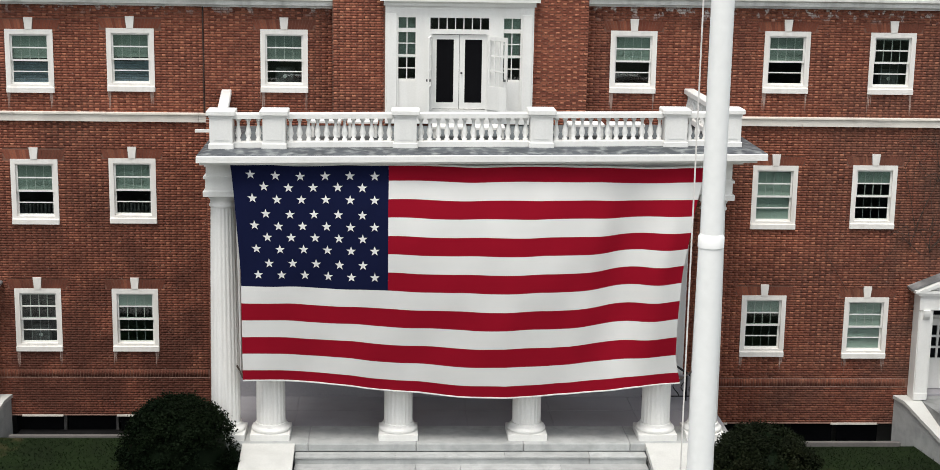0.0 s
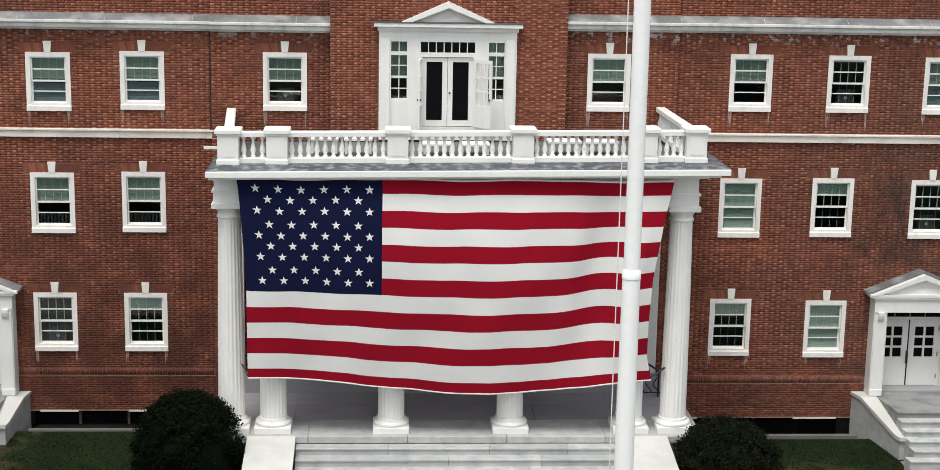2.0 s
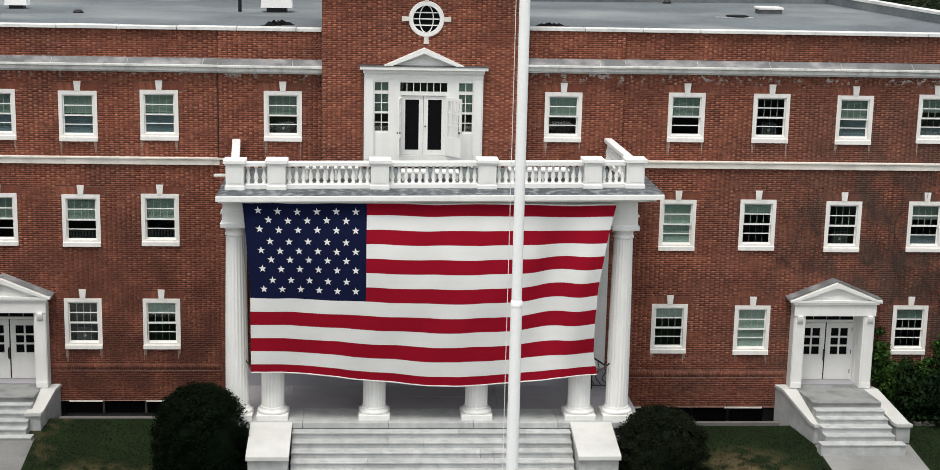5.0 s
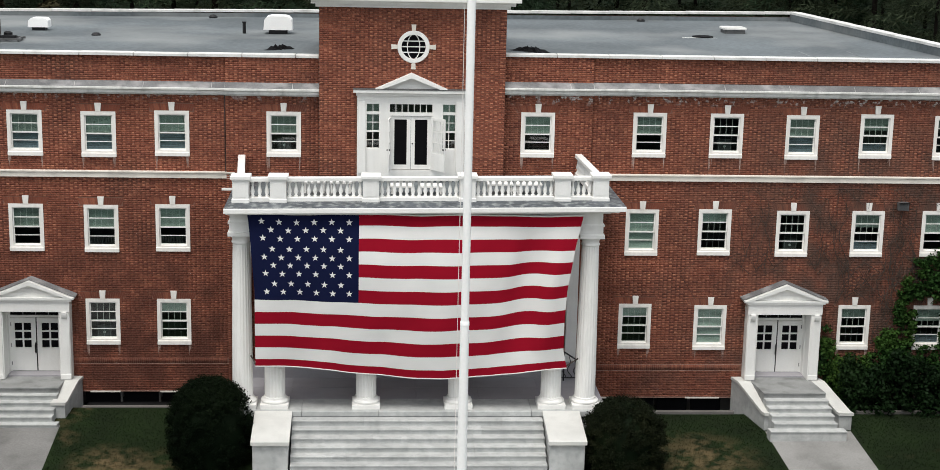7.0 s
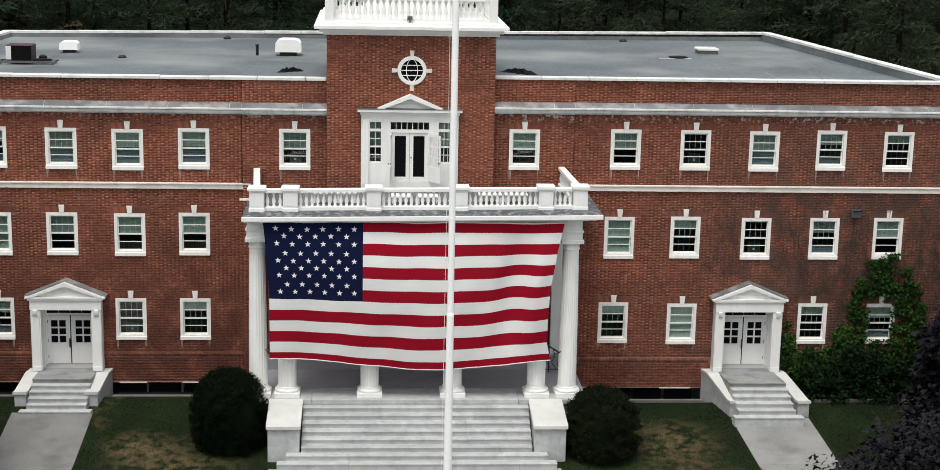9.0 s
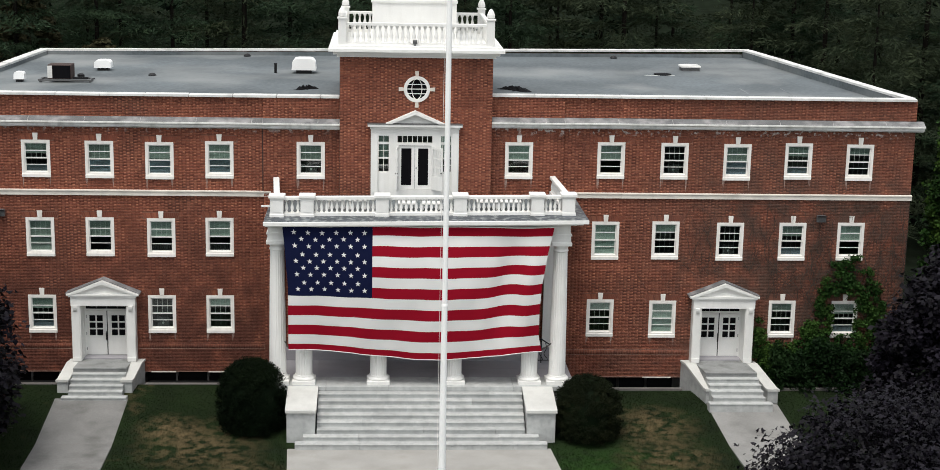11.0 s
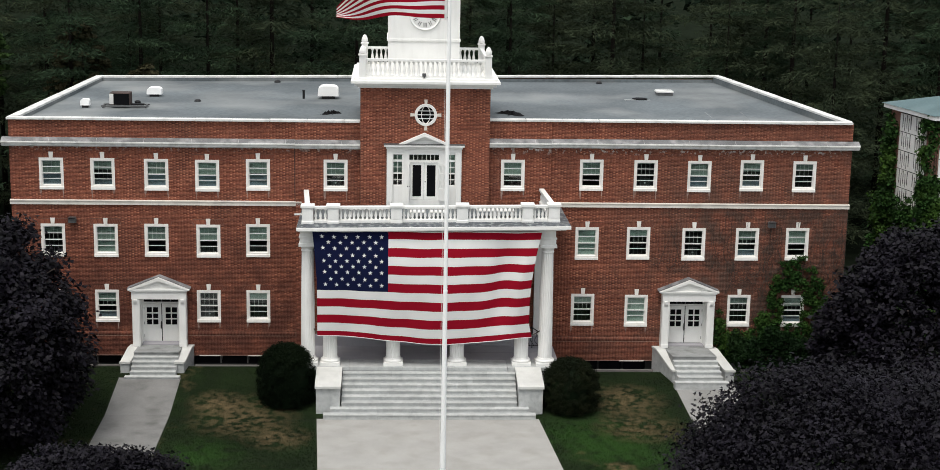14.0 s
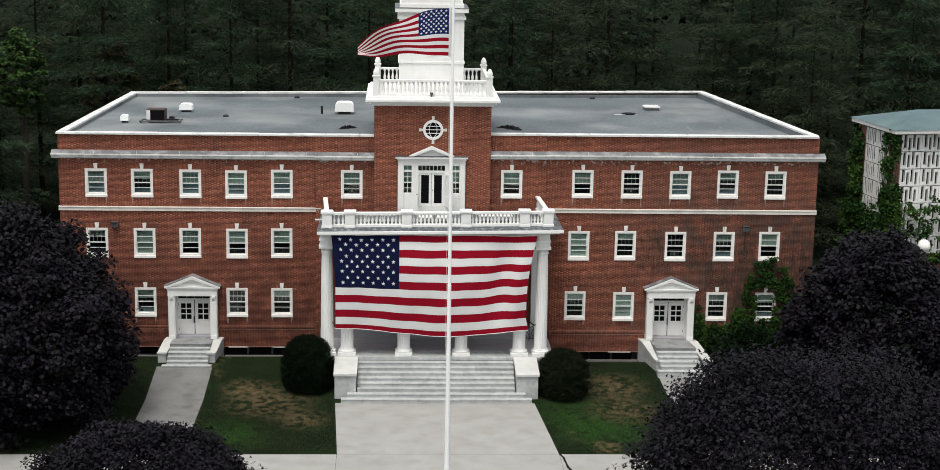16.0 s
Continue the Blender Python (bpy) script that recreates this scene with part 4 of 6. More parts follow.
# balcony door bay
DC = -0.09
bay = part("door_bay", S().box(DC - 1.58, DC + 1.58, -0.64, -0.45, 12.0, 12.3), WHITE, tower, "white wooden door bay with sidelights", (0.04, 0, -0.07))
for e in (-1, 1):
    for name, x0, x1, y0, z0, z1 in (("bay_post", 1.58, 1.92, -0.66, 9.25, 12.3), ("bay_post", 0.76, 1.14, -0.64, 9.25, 12.0), ("bay_panel", 1.14, 1.58, -0.60, 9.25, 10.36), ("bay_rail", 1.14, 1.58, -0.60, 11.62, 11.72), ("door_jamb", 0.70, 0.76, -0.60, 9.62, 11.58)):
        a, b = (DC + x0, DC + x1) if e > 0 else (DC - x1, DC - x0)
        part(name, S().box(a, b, y0, -0.45, z0, z1), WHITE, bay)
part("bay_rail", S().box(DC - 0.76, DC + 0.76, -0.62, -0.45, 11.58, 11.70), WHITE, bay)
part("door_sill", S().box(DC - 0.76, DC + 0.76, -0.62, -0.45, 9.25, 9.62), WHITE, bay)
for e in (-1, 1):
    part("pilaster", S().cbox(DC + e * 1.75 - 0.13, DC + e * 1.75 + 0.13, -0.70, -0.66, 9.5, 12.1, 0.012), WHITE, bay)
part("entablature", S().box(DC - 1.96, DC + 1.96, -0.72, -0.45, 12.3, 12.42).box(DC - 2.06, DC + 2.06, -0.86, -0.45, 12.42, 12.52), WHITE, bay)
part("flat_flashing", S().box(DC - 2.08, DC + 2.08, -0.88, -0.45, 12.524, 12.545), METAL, bay, "grey lead flashing")
part("pediment_field", S().prism([(DC - 1.05, 12.55), (DC + 1.05, 12.55), (DC, 12.98)], -0.62, -0.5), WHITE, bay)
s = S()
for e in (-1, 1):
    a = [(DC + e * 1.28, 12.55), (DC + e * 1.02, 12.55), (DC, 12.95), (DC, 13.12)]
    s.prism(a if e < 0 else a[::-1], -0.84, -0.5)
part("pediment", s, WHITE, bay, "small white pediment")
# transom and sidelights
part("transom", S().box(DC - 0.76, DC + 0.76, -0.53, -0.52, 11.70, 12.0), GLASS, bay, "dark transom glass")
for k in range(1, 7):
    x = DC - 0.76 + 1.52 * k / 7
    part("transom_bar", S().box(x - 0.013, x + 0.013, -0.57, -0.53, 11.70, 12.0), WHITE, bay)
for e in (-1, 1):
    c = DC + e * 1.36
    part("sidelight", S().box(c - 0.22, c + 0.22, -0.52, -0.51, 10.36, 12.0), GLASS, bay, "narrow sidelight glass")
    s = S().box(c - 0.22, c + 0.22, -0.57, -0.52, 10.36, 10.41).box(c - 0.22, c + 0.22, -0.57, -0.52, 10.98, 11.04)
    for a, b in ((10.41, 10.98), (11.04, 11.62), (11.72, 12.0)):
        s.box(c - 0.013, c + 0.013, -0.56, -0.525, a, b)
    for z in (10.69, 11.33):
        s.box(c - 0.22, c - 0.013, -0.56, -0.525, z - 0.012, z + 0.012).box(c + 0.013, c + 0.22, -0.56, -0.525, z - 0.012, z + 0.012)
    part("sidelight_frame", s, WHITE, bay)
for e in (-1, 1):
    c = DC + e * 1.36
    part("sheer_curtain", S().box(c - 0.21, c + 0.21, -0.46, -0.455, 10.95, 12.0), BLIND, bay, "pale sheer curtain behind the sidelight")
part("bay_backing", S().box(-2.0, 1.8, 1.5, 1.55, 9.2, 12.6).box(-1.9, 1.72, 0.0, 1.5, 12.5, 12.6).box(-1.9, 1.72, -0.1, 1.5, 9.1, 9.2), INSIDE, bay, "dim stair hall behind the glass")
# inner pair of doors with dark full-height screens
for e in (-1, 1):
    x0, x1 = (DC - 0.70, DC - 0.006) if e < 0 else (DC + 0.006, DC + 0.70)
    g0, g1 = x0 + 0.11, x1 - 0.14
    if e > 0:
        g0, g1 = x0 + 0.14, x1 - 0.11
    part("door_leaf", S().box(x0, g0, -0.56, -0.51, 9.64, 11.56).box(g1, x1, -0.56, -0.51, 9.64, 11.56).box(g0, g1, -0.56, -0.51, 9.64, 9.80).box(g0, g1, -0.56, -0.51, 11.44, 11.56), WHITE, bay, "white door with a tall dark screen")
    part("screen", S().box(g0, g1, -0.53, -0.525, 9.80, 11.44), SCREEN, bay, "black door screen")
part("door_knob", S().lathe([(0.015, 0), (0.03, 0.02), (0.03, 0.04), (0.01, 0.06)], 8, DC + 0.06, -0.6), METAL, bay, at=(0, 0, 10.55))
# outer storm doors, folded open
for e, turn in ((-1, 84), (1, -58)):
    s = S().box(0, 0.72, -0.02, 0.02, 0.0, 0.62).box(0, 0.09, -0.02, 0.02, 0.62, 1.9).box(0.63, 0.72, -0.02, 0.02, 0.62, 1.9).box(0.09, 0.63, -0.02, 0.02, 1.8, 1.9)
    for k in (1, 2):
        x = 0.09 + 0.54 * k / 3
        s.box(x - 0.014, x + 0.014, -0.015, 0.015, 0.62, 1.8)
        z = 0.62 + 1.18 * k / 3
        for j in range(3):
            s.box(0.09 + 0.18 * j + 0.014, 0.09 + 0.18 * (j + 1) - 0.014, -0.015, 0.015, z - 0.014, z + 0.014)
    o = part("storm_door", s, WHITE, bay, "open white nine-light storm door")
    if e < 0:
        o.matrix_basis = pose(DC - 0.74, -0.62, 9.64, 0, 0, -96)
    else:
        o.matrix_basis = pose(DC + 0.74, -0.62, 9.64, 0, 0, -50)
    part("latch", S().box(0.64, 0.70, -0.06, 0.06, 0.78, 0.84), METAL, o)

# tower cornice and deck
part("cornice", S().box(TOW_L - 0.12, TOW_R + 0.12, Y_TOW - 0.12, 6.5, TZ, TZ + 0.12).box(TOW_L - 0.28, TOW_R + 0.28, Y_TOW - 0.28, 6.65, TZ + 0.12, TZ + 0.25)
     .cbox(TOW_L - 0.48, TOW_R + 0.48, Y_TOW - 0.46, 6.85, TZ + 0.25, TZ + 0.40, 0.03), WHITE, tower, "broad white moulded cornice")
part("deck", S().cbox(TOW_L - 0.34, TOW_R + 0.34, Y_TOW - 0.30, 6.6, TZ + 0.40, TZ + 0.52, 0.02), WHITE, tower, "white painted tower deck")
DZ = TZ + 0.52
PX0, PX1, PY0, PY1 = -3.22, 3.16, -0.55, 5.9


def baluster(s, x, y, z0, h, r=0.055):
    s.lathe([(r * 0.95, z0), (r * 0.95, z0 + 0.1 * h), (r * 0.6, z0 + 0.13 * h), (r * 1.15, z0 + 0.34 * h), (r * 0.95, z0 + 0.46 * h), (r * 0.5, z0 + 0.72 * h), (r * 0.6, z0 + 0.88 * h), (r * 0.95, z0 + 0.9 * h), (r * 0.95, z0 + h)], 10, x, y)
    return s


post = S().cbox(-0.17, 0.17, -0.17, 0.17, 0, 1.12, 0.02).cbox(-0.21, 0.21, -0.21, 0.21, 1.12, 1.19, 0.015).lathe([(0.10, 1.19), (0.17, 1.24), (0.17, 1.36), (0.11, 1.52), (0.07, 1.58), (0.02, 1.61)], 14)
post_mesh = post.mesh("post", WHITE)
for x in (PX0, PX1):
    for y in (PY0, PY1):
        part("post", post_mesh, WHITE, tower, "white post with an urn finial", (x, y, DZ))
tb = baluster(S(), 0, 0, 0.12, 0.72, 0.078).mesh("baluster", WHITE, True)
for y in (PY0, PY1):
    part("top_rail", S().cbox(PX0 + 0.17, PX1 - 0.17, y - 0.1, y + 0.1, 0.84, 0.96, 0.015), WHITE, tower, "", (0, 0, DZ))
    part("bottom_rail", S().box(PX0 + 0.17, PX1 - 0.17, y - 0.09, y + 0.09, 0, 0.12), WHITE, tower, "", (0, 0, DZ))
    for k in range(24):
        part("baluster", tb, WHITE, tower, "", (PX0 + 0.42 + k * (PX1 - PX0 - 0.84) / 23, y, DZ))
for x in (PX0, PX1):
    part("top_rail", S().cbox(x - 0.1, x + 0.1, PY0 + 0.17, PY1 - 0.17, 0.84, 0.96, 0.015), WHITE, tower, "", (0, 0, DZ))
    part("bottom_rail", S().box(x - 0.09, x + 0.09, PY0 + 0.17, PY1 - 0.17, 0, 0.12), WHITE, tower, "", (0, 0, DZ))
    for k in range(24):
        part("baluster", tb, WHITE, tower, "", (x, PY0 + 0.42 + k * (PY1 - PY0 - 0.84) / 23, DZ))
# white clock stage
SX0, SX1, SY0, SY1 = -1.95, 1.76, 1.2, 4.9
part("clock_stage", S().box(SX0, SX1, SY0, SY1, DZ, 20.45).box(SX0 - 0.07, SX1 + 0.07, SY0 - 0.07, SY1 + 0.07, DZ, DZ + 0.22).box(SX0 - 0.05, SX1 + 0.05, SY0 - 0.05, SY1 + 0.05, 17.55, 17.66)
             .cbox(SX0 - 0.1, SX1 + 0.1, SY0 - 0.1, SY1 + 0.1, 20.05, 20.2, 0.02).cbox(SX0 - 0.24, SX1 + 0.24, SY0 - 0.24, SY1 + 0.24, 20.45, 20.68, 0.04), WHITE, tower, "plain white painted clock stage")
part("upper_stage", S().box(SX0 + 0.1, SX1 - 0.1, SY0 + 0.1, SY1 - 0.1, 20.72, 24.0).box(SX0 + 0.02, SX1 - 0.02, SY0 + 0.02, SY1 - 0.02, 20.68, 20.9), WHITE, tower)
part("lead_edge", S().box(SX0 - 0.25, SX1 + 0.25, SY0 - 0.25, SY1 + 0.25, 20.684, 20.71), METAL, tower)
CC = ((SX0 + SX1) / 2 + 0.05, 18.95)
dial = part("clock_face", S().prism([(CC[0] + 0.72 * math.cos(2 * math.pi * i / 40), CC[1] + 0.72 * math.sin(2 * math.pi * i / 40)) for i in range(40)], SY0 - 0.05, SY0), WHITE, tower, "white round clock dial with dark hour strokes")
s = S()
v = [(CC[0] + r * math.cos(2 * math.pi * i / 40), y, CC[1] + r * math.sin(2 * math.pi * i / 40)) for i in range(40) for r, y in ((0.72, -0.04), (0.80, -0.09), (0.84, 0.0))]
f = [(i * 3 + j, ((i + 1) % 40) * 3 + j, ((i + 1) % 40) * 3 + j + 1, i * 3 + j + 1) for i in range(40) for j in (0, 1)]
part("dial_rim", S().add([(x, y + SY0, z) for x, y, z in v], f), WHITE, dial)
s = S()
for k in range(12):
    a = k * math.pi / 6
    w = 0.03
    ca, sa = math.cos(a), math.sin(a)
    for o in ((-0.045, 0.045) if k % 3 else (-0.06, 0.0, 0.06)):
        pts = [(CC[0] + r * ca - (o + t) * sa, CC[1] + r * sa + (o + t) * ca) for r, t in ((0.44, -w / 2), (0.66, -w / 2), (0.66, w / 2), (0.44, w / 2))]
        s.prism(pts, SY0 - 0.062, SY0 - 0.05)
part("hour_strokes", s, BLACK, dial, "dark hour strokes")
s = S()
for turn, length, y in ((-30, 0.52, -0.082), (20, 0.34, -0.072)):
    ca, sa = math.cos(math.radians(turn)), math.sin(math.radians(turn))
    s.prism([(CC[0] + q * ca - o * sa, CC[1] + q * sa + o * ca) for q, o in ((-0.1, -0.022), (length, -0.015), (length, 0.015), (-0.1, 0.022))], SY0 + y, SY0 + y + 0.008)
part("clock_pointer", s, BLACK, dial, "black clock pointers")
part("tower_floodlight", S().cbox(-0.1, 0.1, -0.1, 0.1, 0, 0.16, 0.02).lathe([(0.03, -0.1), (0.03, 0)], 8), METAL, tower, "small dark floodlight on the deck", (-0.1, -0.7, DZ + 0.1))


# ---------------------------------------------------------------- portico
portico = thing("portico", (0, 0, 0), "white fluted column portico with a balustraded balcony", "portico")
FZ = 1.72
PXL, PXR = -6.45, 6.85
part("porch_floor", S().box(PXL, PXR, -4.3, -0.52, 0.2, FZ - 0.002), PORCH, portico, "grey stone porch floor")
for k in range(6):
    x0 = PXL + 0.02 + k * (PXR - PXL) / 6
    for y0, y1 in ((-3.05, -1.8), (-1.78, -0.55)):
        part("paving_slab", S().cbox(x0, x0 + (PXR - PXL) / 6 - 0.02, y0, y1, FZ - 0.03, FZ + 0.012, 0.006), PORCH, portico)
for k in range(5):
    x0 = PXL + k * (PXR - PXL) / 5
    part("edge_stone", S().cbox(x0, x0 + (PXR - PXL) / 5 - 0.012, -4.42, -3.07, FZ - 0.17, FZ + 0.012), GRANITE, portico, "pale granite edge stone")
part("wall_plinth", S().cbox(PXL + 0.05, PXR - 0.05, -0.62, -0.505, FZ, FZ + 0.62, 0.015), PORCH, portico, "grey stone plinth at the foot of the porch wall")
CY = -3.72
COLUMN_X = (-5.86, -4.75, -1.58, 1.64, 4.91, 6.12)
shaft = S()
prof = [(0.36 - 0.065 * (t ** 1.7), 0.36 + t * 5.50) for t in np.linspace(0, 1, 9)]
shaft.lathe(prof, 80, 0, 0, 0.07, 20)
shaft_me = shaft.mesh("column", WHITE, True)
base_me = S().cbox(-0.49, 0.49, -0.49, 0.49, 0, 0.16, 0.012).lathe([(0.46, 0.16), (0.485, 0.19), (0.485, 0.23), (0.455, 0.27), (0.40, 0.29), (0.40, 0.32), (0.385, 0.36)], 40).mesh("column_base", WHITE, True)
cap_me = S().lathe([(0.297, 5.80), (0.33, 5.83), (0.33, 5.87), (0.305, 5.89), (0.305, 5.98), (0.40, 6.11)], 40).cbox(-0.43, 0.43, -0.43, 0.43, 6.11, 6.25, 0.015).mesh("capital", WHITE, True)
for x in COLUMN_X:
    c = part("column", shaft_me, WHITE, portico, "white fluted column shaft", (x, CY, FZ + 0.012))
    part("column_base", base_me, WHITE, c)
    part("capital", cap_me, WHITE, c)
for me in (base_me, cap_me):
    me.polygons.foreach_set("use_smooth", [len(p.vertices) == 4 and abs(p.normal.z) < 0.999 and max(abs(p.normal.x), abs(p.normal.y)) < 0.985 for p in me.polygons])
EZ = FZ + 0.012 + 6.25
for x0, x1 in ((-6.26, -5.80), (5.82, 6.24)):
    part("wall_pilaster", S().cbox(x0, x1, -0.26, -0.07, FZ, EZ, 0.015), WHITE, portico, "flat white pilaster against the brick")
part("entablature", S().box(-6.24, 6.50, CY - 0.34, CY + 0.34, EZ, EZ + 0.30).box(-6.22, 6.48, CY - 0.32, CY + 0.32, EZ + 0.30, 8.780).box(-6.28, 6.54, CY - 0.38, CY + 0.38, EZ + 0.28, EZ + 0.34)
     .box(-6.22, -5.6, CY + 0.34, -0.55, EZ, 8.780).box(5.86, 6.48, CY + 0.34, -0.55, EZ, 8.780), WHITE, portico, "white entablature beam")
part("soffit", S().box(-6.1, 6.4, CY + 0.3, -0.52, 8.320, 8.420), WHITE, portico)
part("cornice", S().box(-6.24, 6.70, CY - 0.5, -0.1, 8.700, 8.800).box(-6.30, 6.94, -4.62, -0.1, 8.800, 8.880).cbox(-6.36, 7.15, -4.81, -0.1, 8.880, 9.040, 0.02), WHITE, portico, "white projecting cornice")
# sloping slate skirt up to the balcony edge
a0, a1, b0, b1 = (-6.35, 7.14), (-6.06, 6.6), -4.79, -4.16
z0, z1 = 9.044, 9.110
sk = S()
sk.add([(a0[0], b0, z0), (a0[1], b0, z0), (a1[1], b1, z1), (a1[0], b1, z1), (a0[0], -0.1, z0), (a0[1], -0.1, z0), (a1[1], -0.1, z1), (a1[0], -0.1, z1)],
       [(0, 1, 2, 3), (4, 0, 3, 7), (1, 5, 6, 2)])
sk.box(a1[0], a1[1], b1, -0.1, z1 - 0.08, z1)
part("slate_skirt", sk, SLATE, portico, "blue-grey slate edge streaked with lime")
part("balcony_deck", S().box(-5.5, 5.95, -3.5, -0.52, 9.114, 9.160), ROOF, portico, "grey balcony deck")
# balustrade
BY, BZ = -3.85, 9.114
ped_me = S().cbox(-0.27, 0.27, -0.27, 0.27, 0.12, 0.80, 0.012).cbox(-0.30, 0.30, -0.30, 0.30, 0, 0.12, 0.015).cbox(-0.29, 0.29, -0.29, 0.29, 0.74, 0.80, 0.01).cbox(-0.34, 0.34, -0.34, 0.34, 0.80, 0.91, 0.02).box(-0.18, 0.18, -0.282, -0.27, 0.2, 0.66).mesh("pedestal", WHITE)
PED_X = (-5.84, -4.585, -1.463, 1.804, 5.05, 6.36)
for x in PED_X:
    part("pedestal", ped_me, WHITE, portico, "white square balustrade pedestal", (x, BY, BZ))
bal_me = baluster(S(), 0, 0, 0.14, 0.55, 0.066).mesh("baluster", WHITE, True)


def rail_run(x0, x1, y0, y1):
    along_x = abs(x1 - x0) > abs(y1 - y0)
    s = S()
    if along_x:
        s.cbox(x0, x1, BY - 0.13, BY + 0.13, 0.69, 0.82, 0.02)
        low = S().cbox(x0, x1, BY - 0.12, BY + 0.12, 0, 0.14, 0.015)
        n = max(2, int(round((x1 - x0) / 0.215)))
        spots = [(x0 + (k + 0.5) * (x1 - x0) / n, BY) for k in range(n)]
    else:
        s.cbox(x0 - 0.13, x0 + 0.13, y0, y1, 0.69, 0.82, 0.02)
        low = S().cbox(x0 - 0.12, x0 + 0.12, y0, y1, 0, 0.14, 0.015)
        n = max(2, int(round((y1 - y0) / 0.215)))
        spots = [(x0, y0 + (k + 0.5) * (y1 - y0) / n) for k in range(n)]
    ups = part("top_rail", s, WHITE, portico, "white moulded rail", (0, 0, BZ))
    lows = part("bottom_rail", low, WHITE, portico, "", (0, 0, BZ))
    sx, sz = (0.0, 0.0) if along_x else (-0.072, 0.036)
    for o in (ups, lows):
        o.data.transform(Matrix(((1, sx, 0, -sx * BY), (0, 1, 0, 0), (0, sz, 1, -sz * BY), (0, 0, 0, 1))))
    for x, y in spots:
        part("baluster", bal_me, WHITE, portico, "", (x + sx * (y - BY), y, BZ + sz * (y - BY)))


for a, b in zip(PED_X, PED_X[1:]):
    rail_run(a + 0.27, b - 0.27, BY, BY)
for x in (PED_X[0], PED_X[-1]):
    rail_run(x, x, BY + 0.27, -0.02)
part("drain_spout", S().box(-6.52, -6.0, -3.52, -3.44, 9.420, 9.490), WHITE, portico, "white rod jutting past the balustrade")

for x, w, h in ((-3.4, 0.75, 0.42), (-2.5, 0.75, 0.42), (-0.4, 0.8, 0.3), (0.6, 0.8, 0.3), (3.0, 0.9, 0.4), (4.0, 0.9, 0.4)):
    o = S().cbox(-w / 2, w / 2, -0.28, 0.28, h - 0.07, h, 0.02)
    for dx in (-w / 2 + 0.06, w / 2 - 0.06):
        o.box(dx - 0.03, dx + 0.03, -0.25, -0.19, 0, h - 0.07).box(dx - 0.03, dx + 0.03, 0.19, 0.25, 0, h - 0.07)
    solo("low_bench", o, WHITE, "low white bench on the balcony deck", "bench", at=(x, -2.9, 9.160))

# the balcony has settled towards one end
for o in portico.children:
    if o.name.split(".")[0] in ("pedestal", "baluster"):
        o.location.z += 0.013 * o.location.x - 0.034
    elif o.name.split(".")[0] in ("top_rail", "bottom_rail", "slate_skirt", "cornice", "balcony_deck", "drain_spout"):
        lean = Matrix.Identity(4)
        lean[2][0], lean[2][3] = 0.013, -0.034
        o.data.transform(lean)

# iron handrail with scrolls, sloping down at the open end of the porch
rail = thing("iron_railing", (5.1, -0.95, FZ), "black wrought-iron handrail with scrolls on the porch", "railing")
for x, h in ((0.0, 1.12), (0.62, 1.12), (1.12, 0.80), (1.55, 0.52)):
    part("rail_post", S().tube([(x, 0, 0), (x, 0, h)], [0.024, 0.024], 6), BLACK, rail)
part("top_rail", S().tube([(-0.1, 0, 1.12), (0.62, 0, 1.12), (1.6, 0, 0.48)], [0.032, 0.032, 0.032], 6), BLACK, rail)
part("bottom_rail", S().tube([(-0.1, 0, 0.14), (1.6, 0, 0.14)], [0.018, 0.018], 6), BLACK, rail)
for k in range(6):
    x = 0.16 + k * 0.22
    h = float(np.interp(x, (0, 0.62, 1.6), (1.12, 1.12, 0.48)))
    curl = [(x + 0.10 * math.cos(q * 0.7) * (1 - q / 14), 0, 0.16 + (h - 0.2) * q / 12) for q in range(13)]
    part("scroll", S().tube(curl, [0.016] * 13, 5), BLACK, rail)

# ---------------------------------------------------------------- main steps
steps = thing("entrance_steps", (0.22, -4.42, 0), "broad weathered granite steps up to the portico", "steps")
RISE, TREAD = FZ / 8.75, 0.345
for k in range(8):
    top = FZ - (k + 1) * RISE
    y0, y1 = -(k + 1) * TREAD, -k * TREAD + 0.03
    half = 4.33 if k < 6 else 4.88 if k == 6 else 5.20
    if k == 6:
        y1 = -6 * TREAD + 0.02
    cuts = [-half, -half + rng.uniform(1.5, 3.0), rng.uniform(-0.8, 1.6), half - rng.uniform(1.2, 2.6), half]
    for a, b in zip(cuts, cuts[1:]):
        part("step", tread(a + 0.004, b - 0.004, y0, y1, -0.2, top + rng.uniform(-0.004, 0.004)), GRANITE, steps)
for e in (-1, 1):
    x0, x1 = (-5.62, -4.34) if e < 0 else (4.34, 5.64)
    w = part("cheek_wall", S().cbox(x0 + 0.05, x1 - 0.05, -2.03, 0.0, -0.3, 1.285), GRANITE, steps, "granite cheek block")
    c = part("cheek_cap", S().prism([(-2.15, 1.27), (0.0, 1.60), (0.0, 1.745), (-2.12, 1.41), (-2.15, 1.39)], x0, x1), CAP, w, "pale stone cap")
    c.matrix_basis = Matrix(((0, 1, 0, 0), (1, 0, 0, 0), (0, 0, 1, 0), (0, 0, 0, 1)))
    part("cheek_riser", S().cbox(x0 + 0.05, x1 - 0.05, 0.005, 0.3, 1.0, FZ - 0.002), GRANITE, w)


# ---------------------------------------------------------------- the great flag
PX, PY = -0.06, -32.73  # foot of the flagpole


# where the stripes meet; the first and last are partly turned into the hems
STRIPES = [0.0] + [(k + 0.8) / 12.42 for k in range(12)] + [1.0]


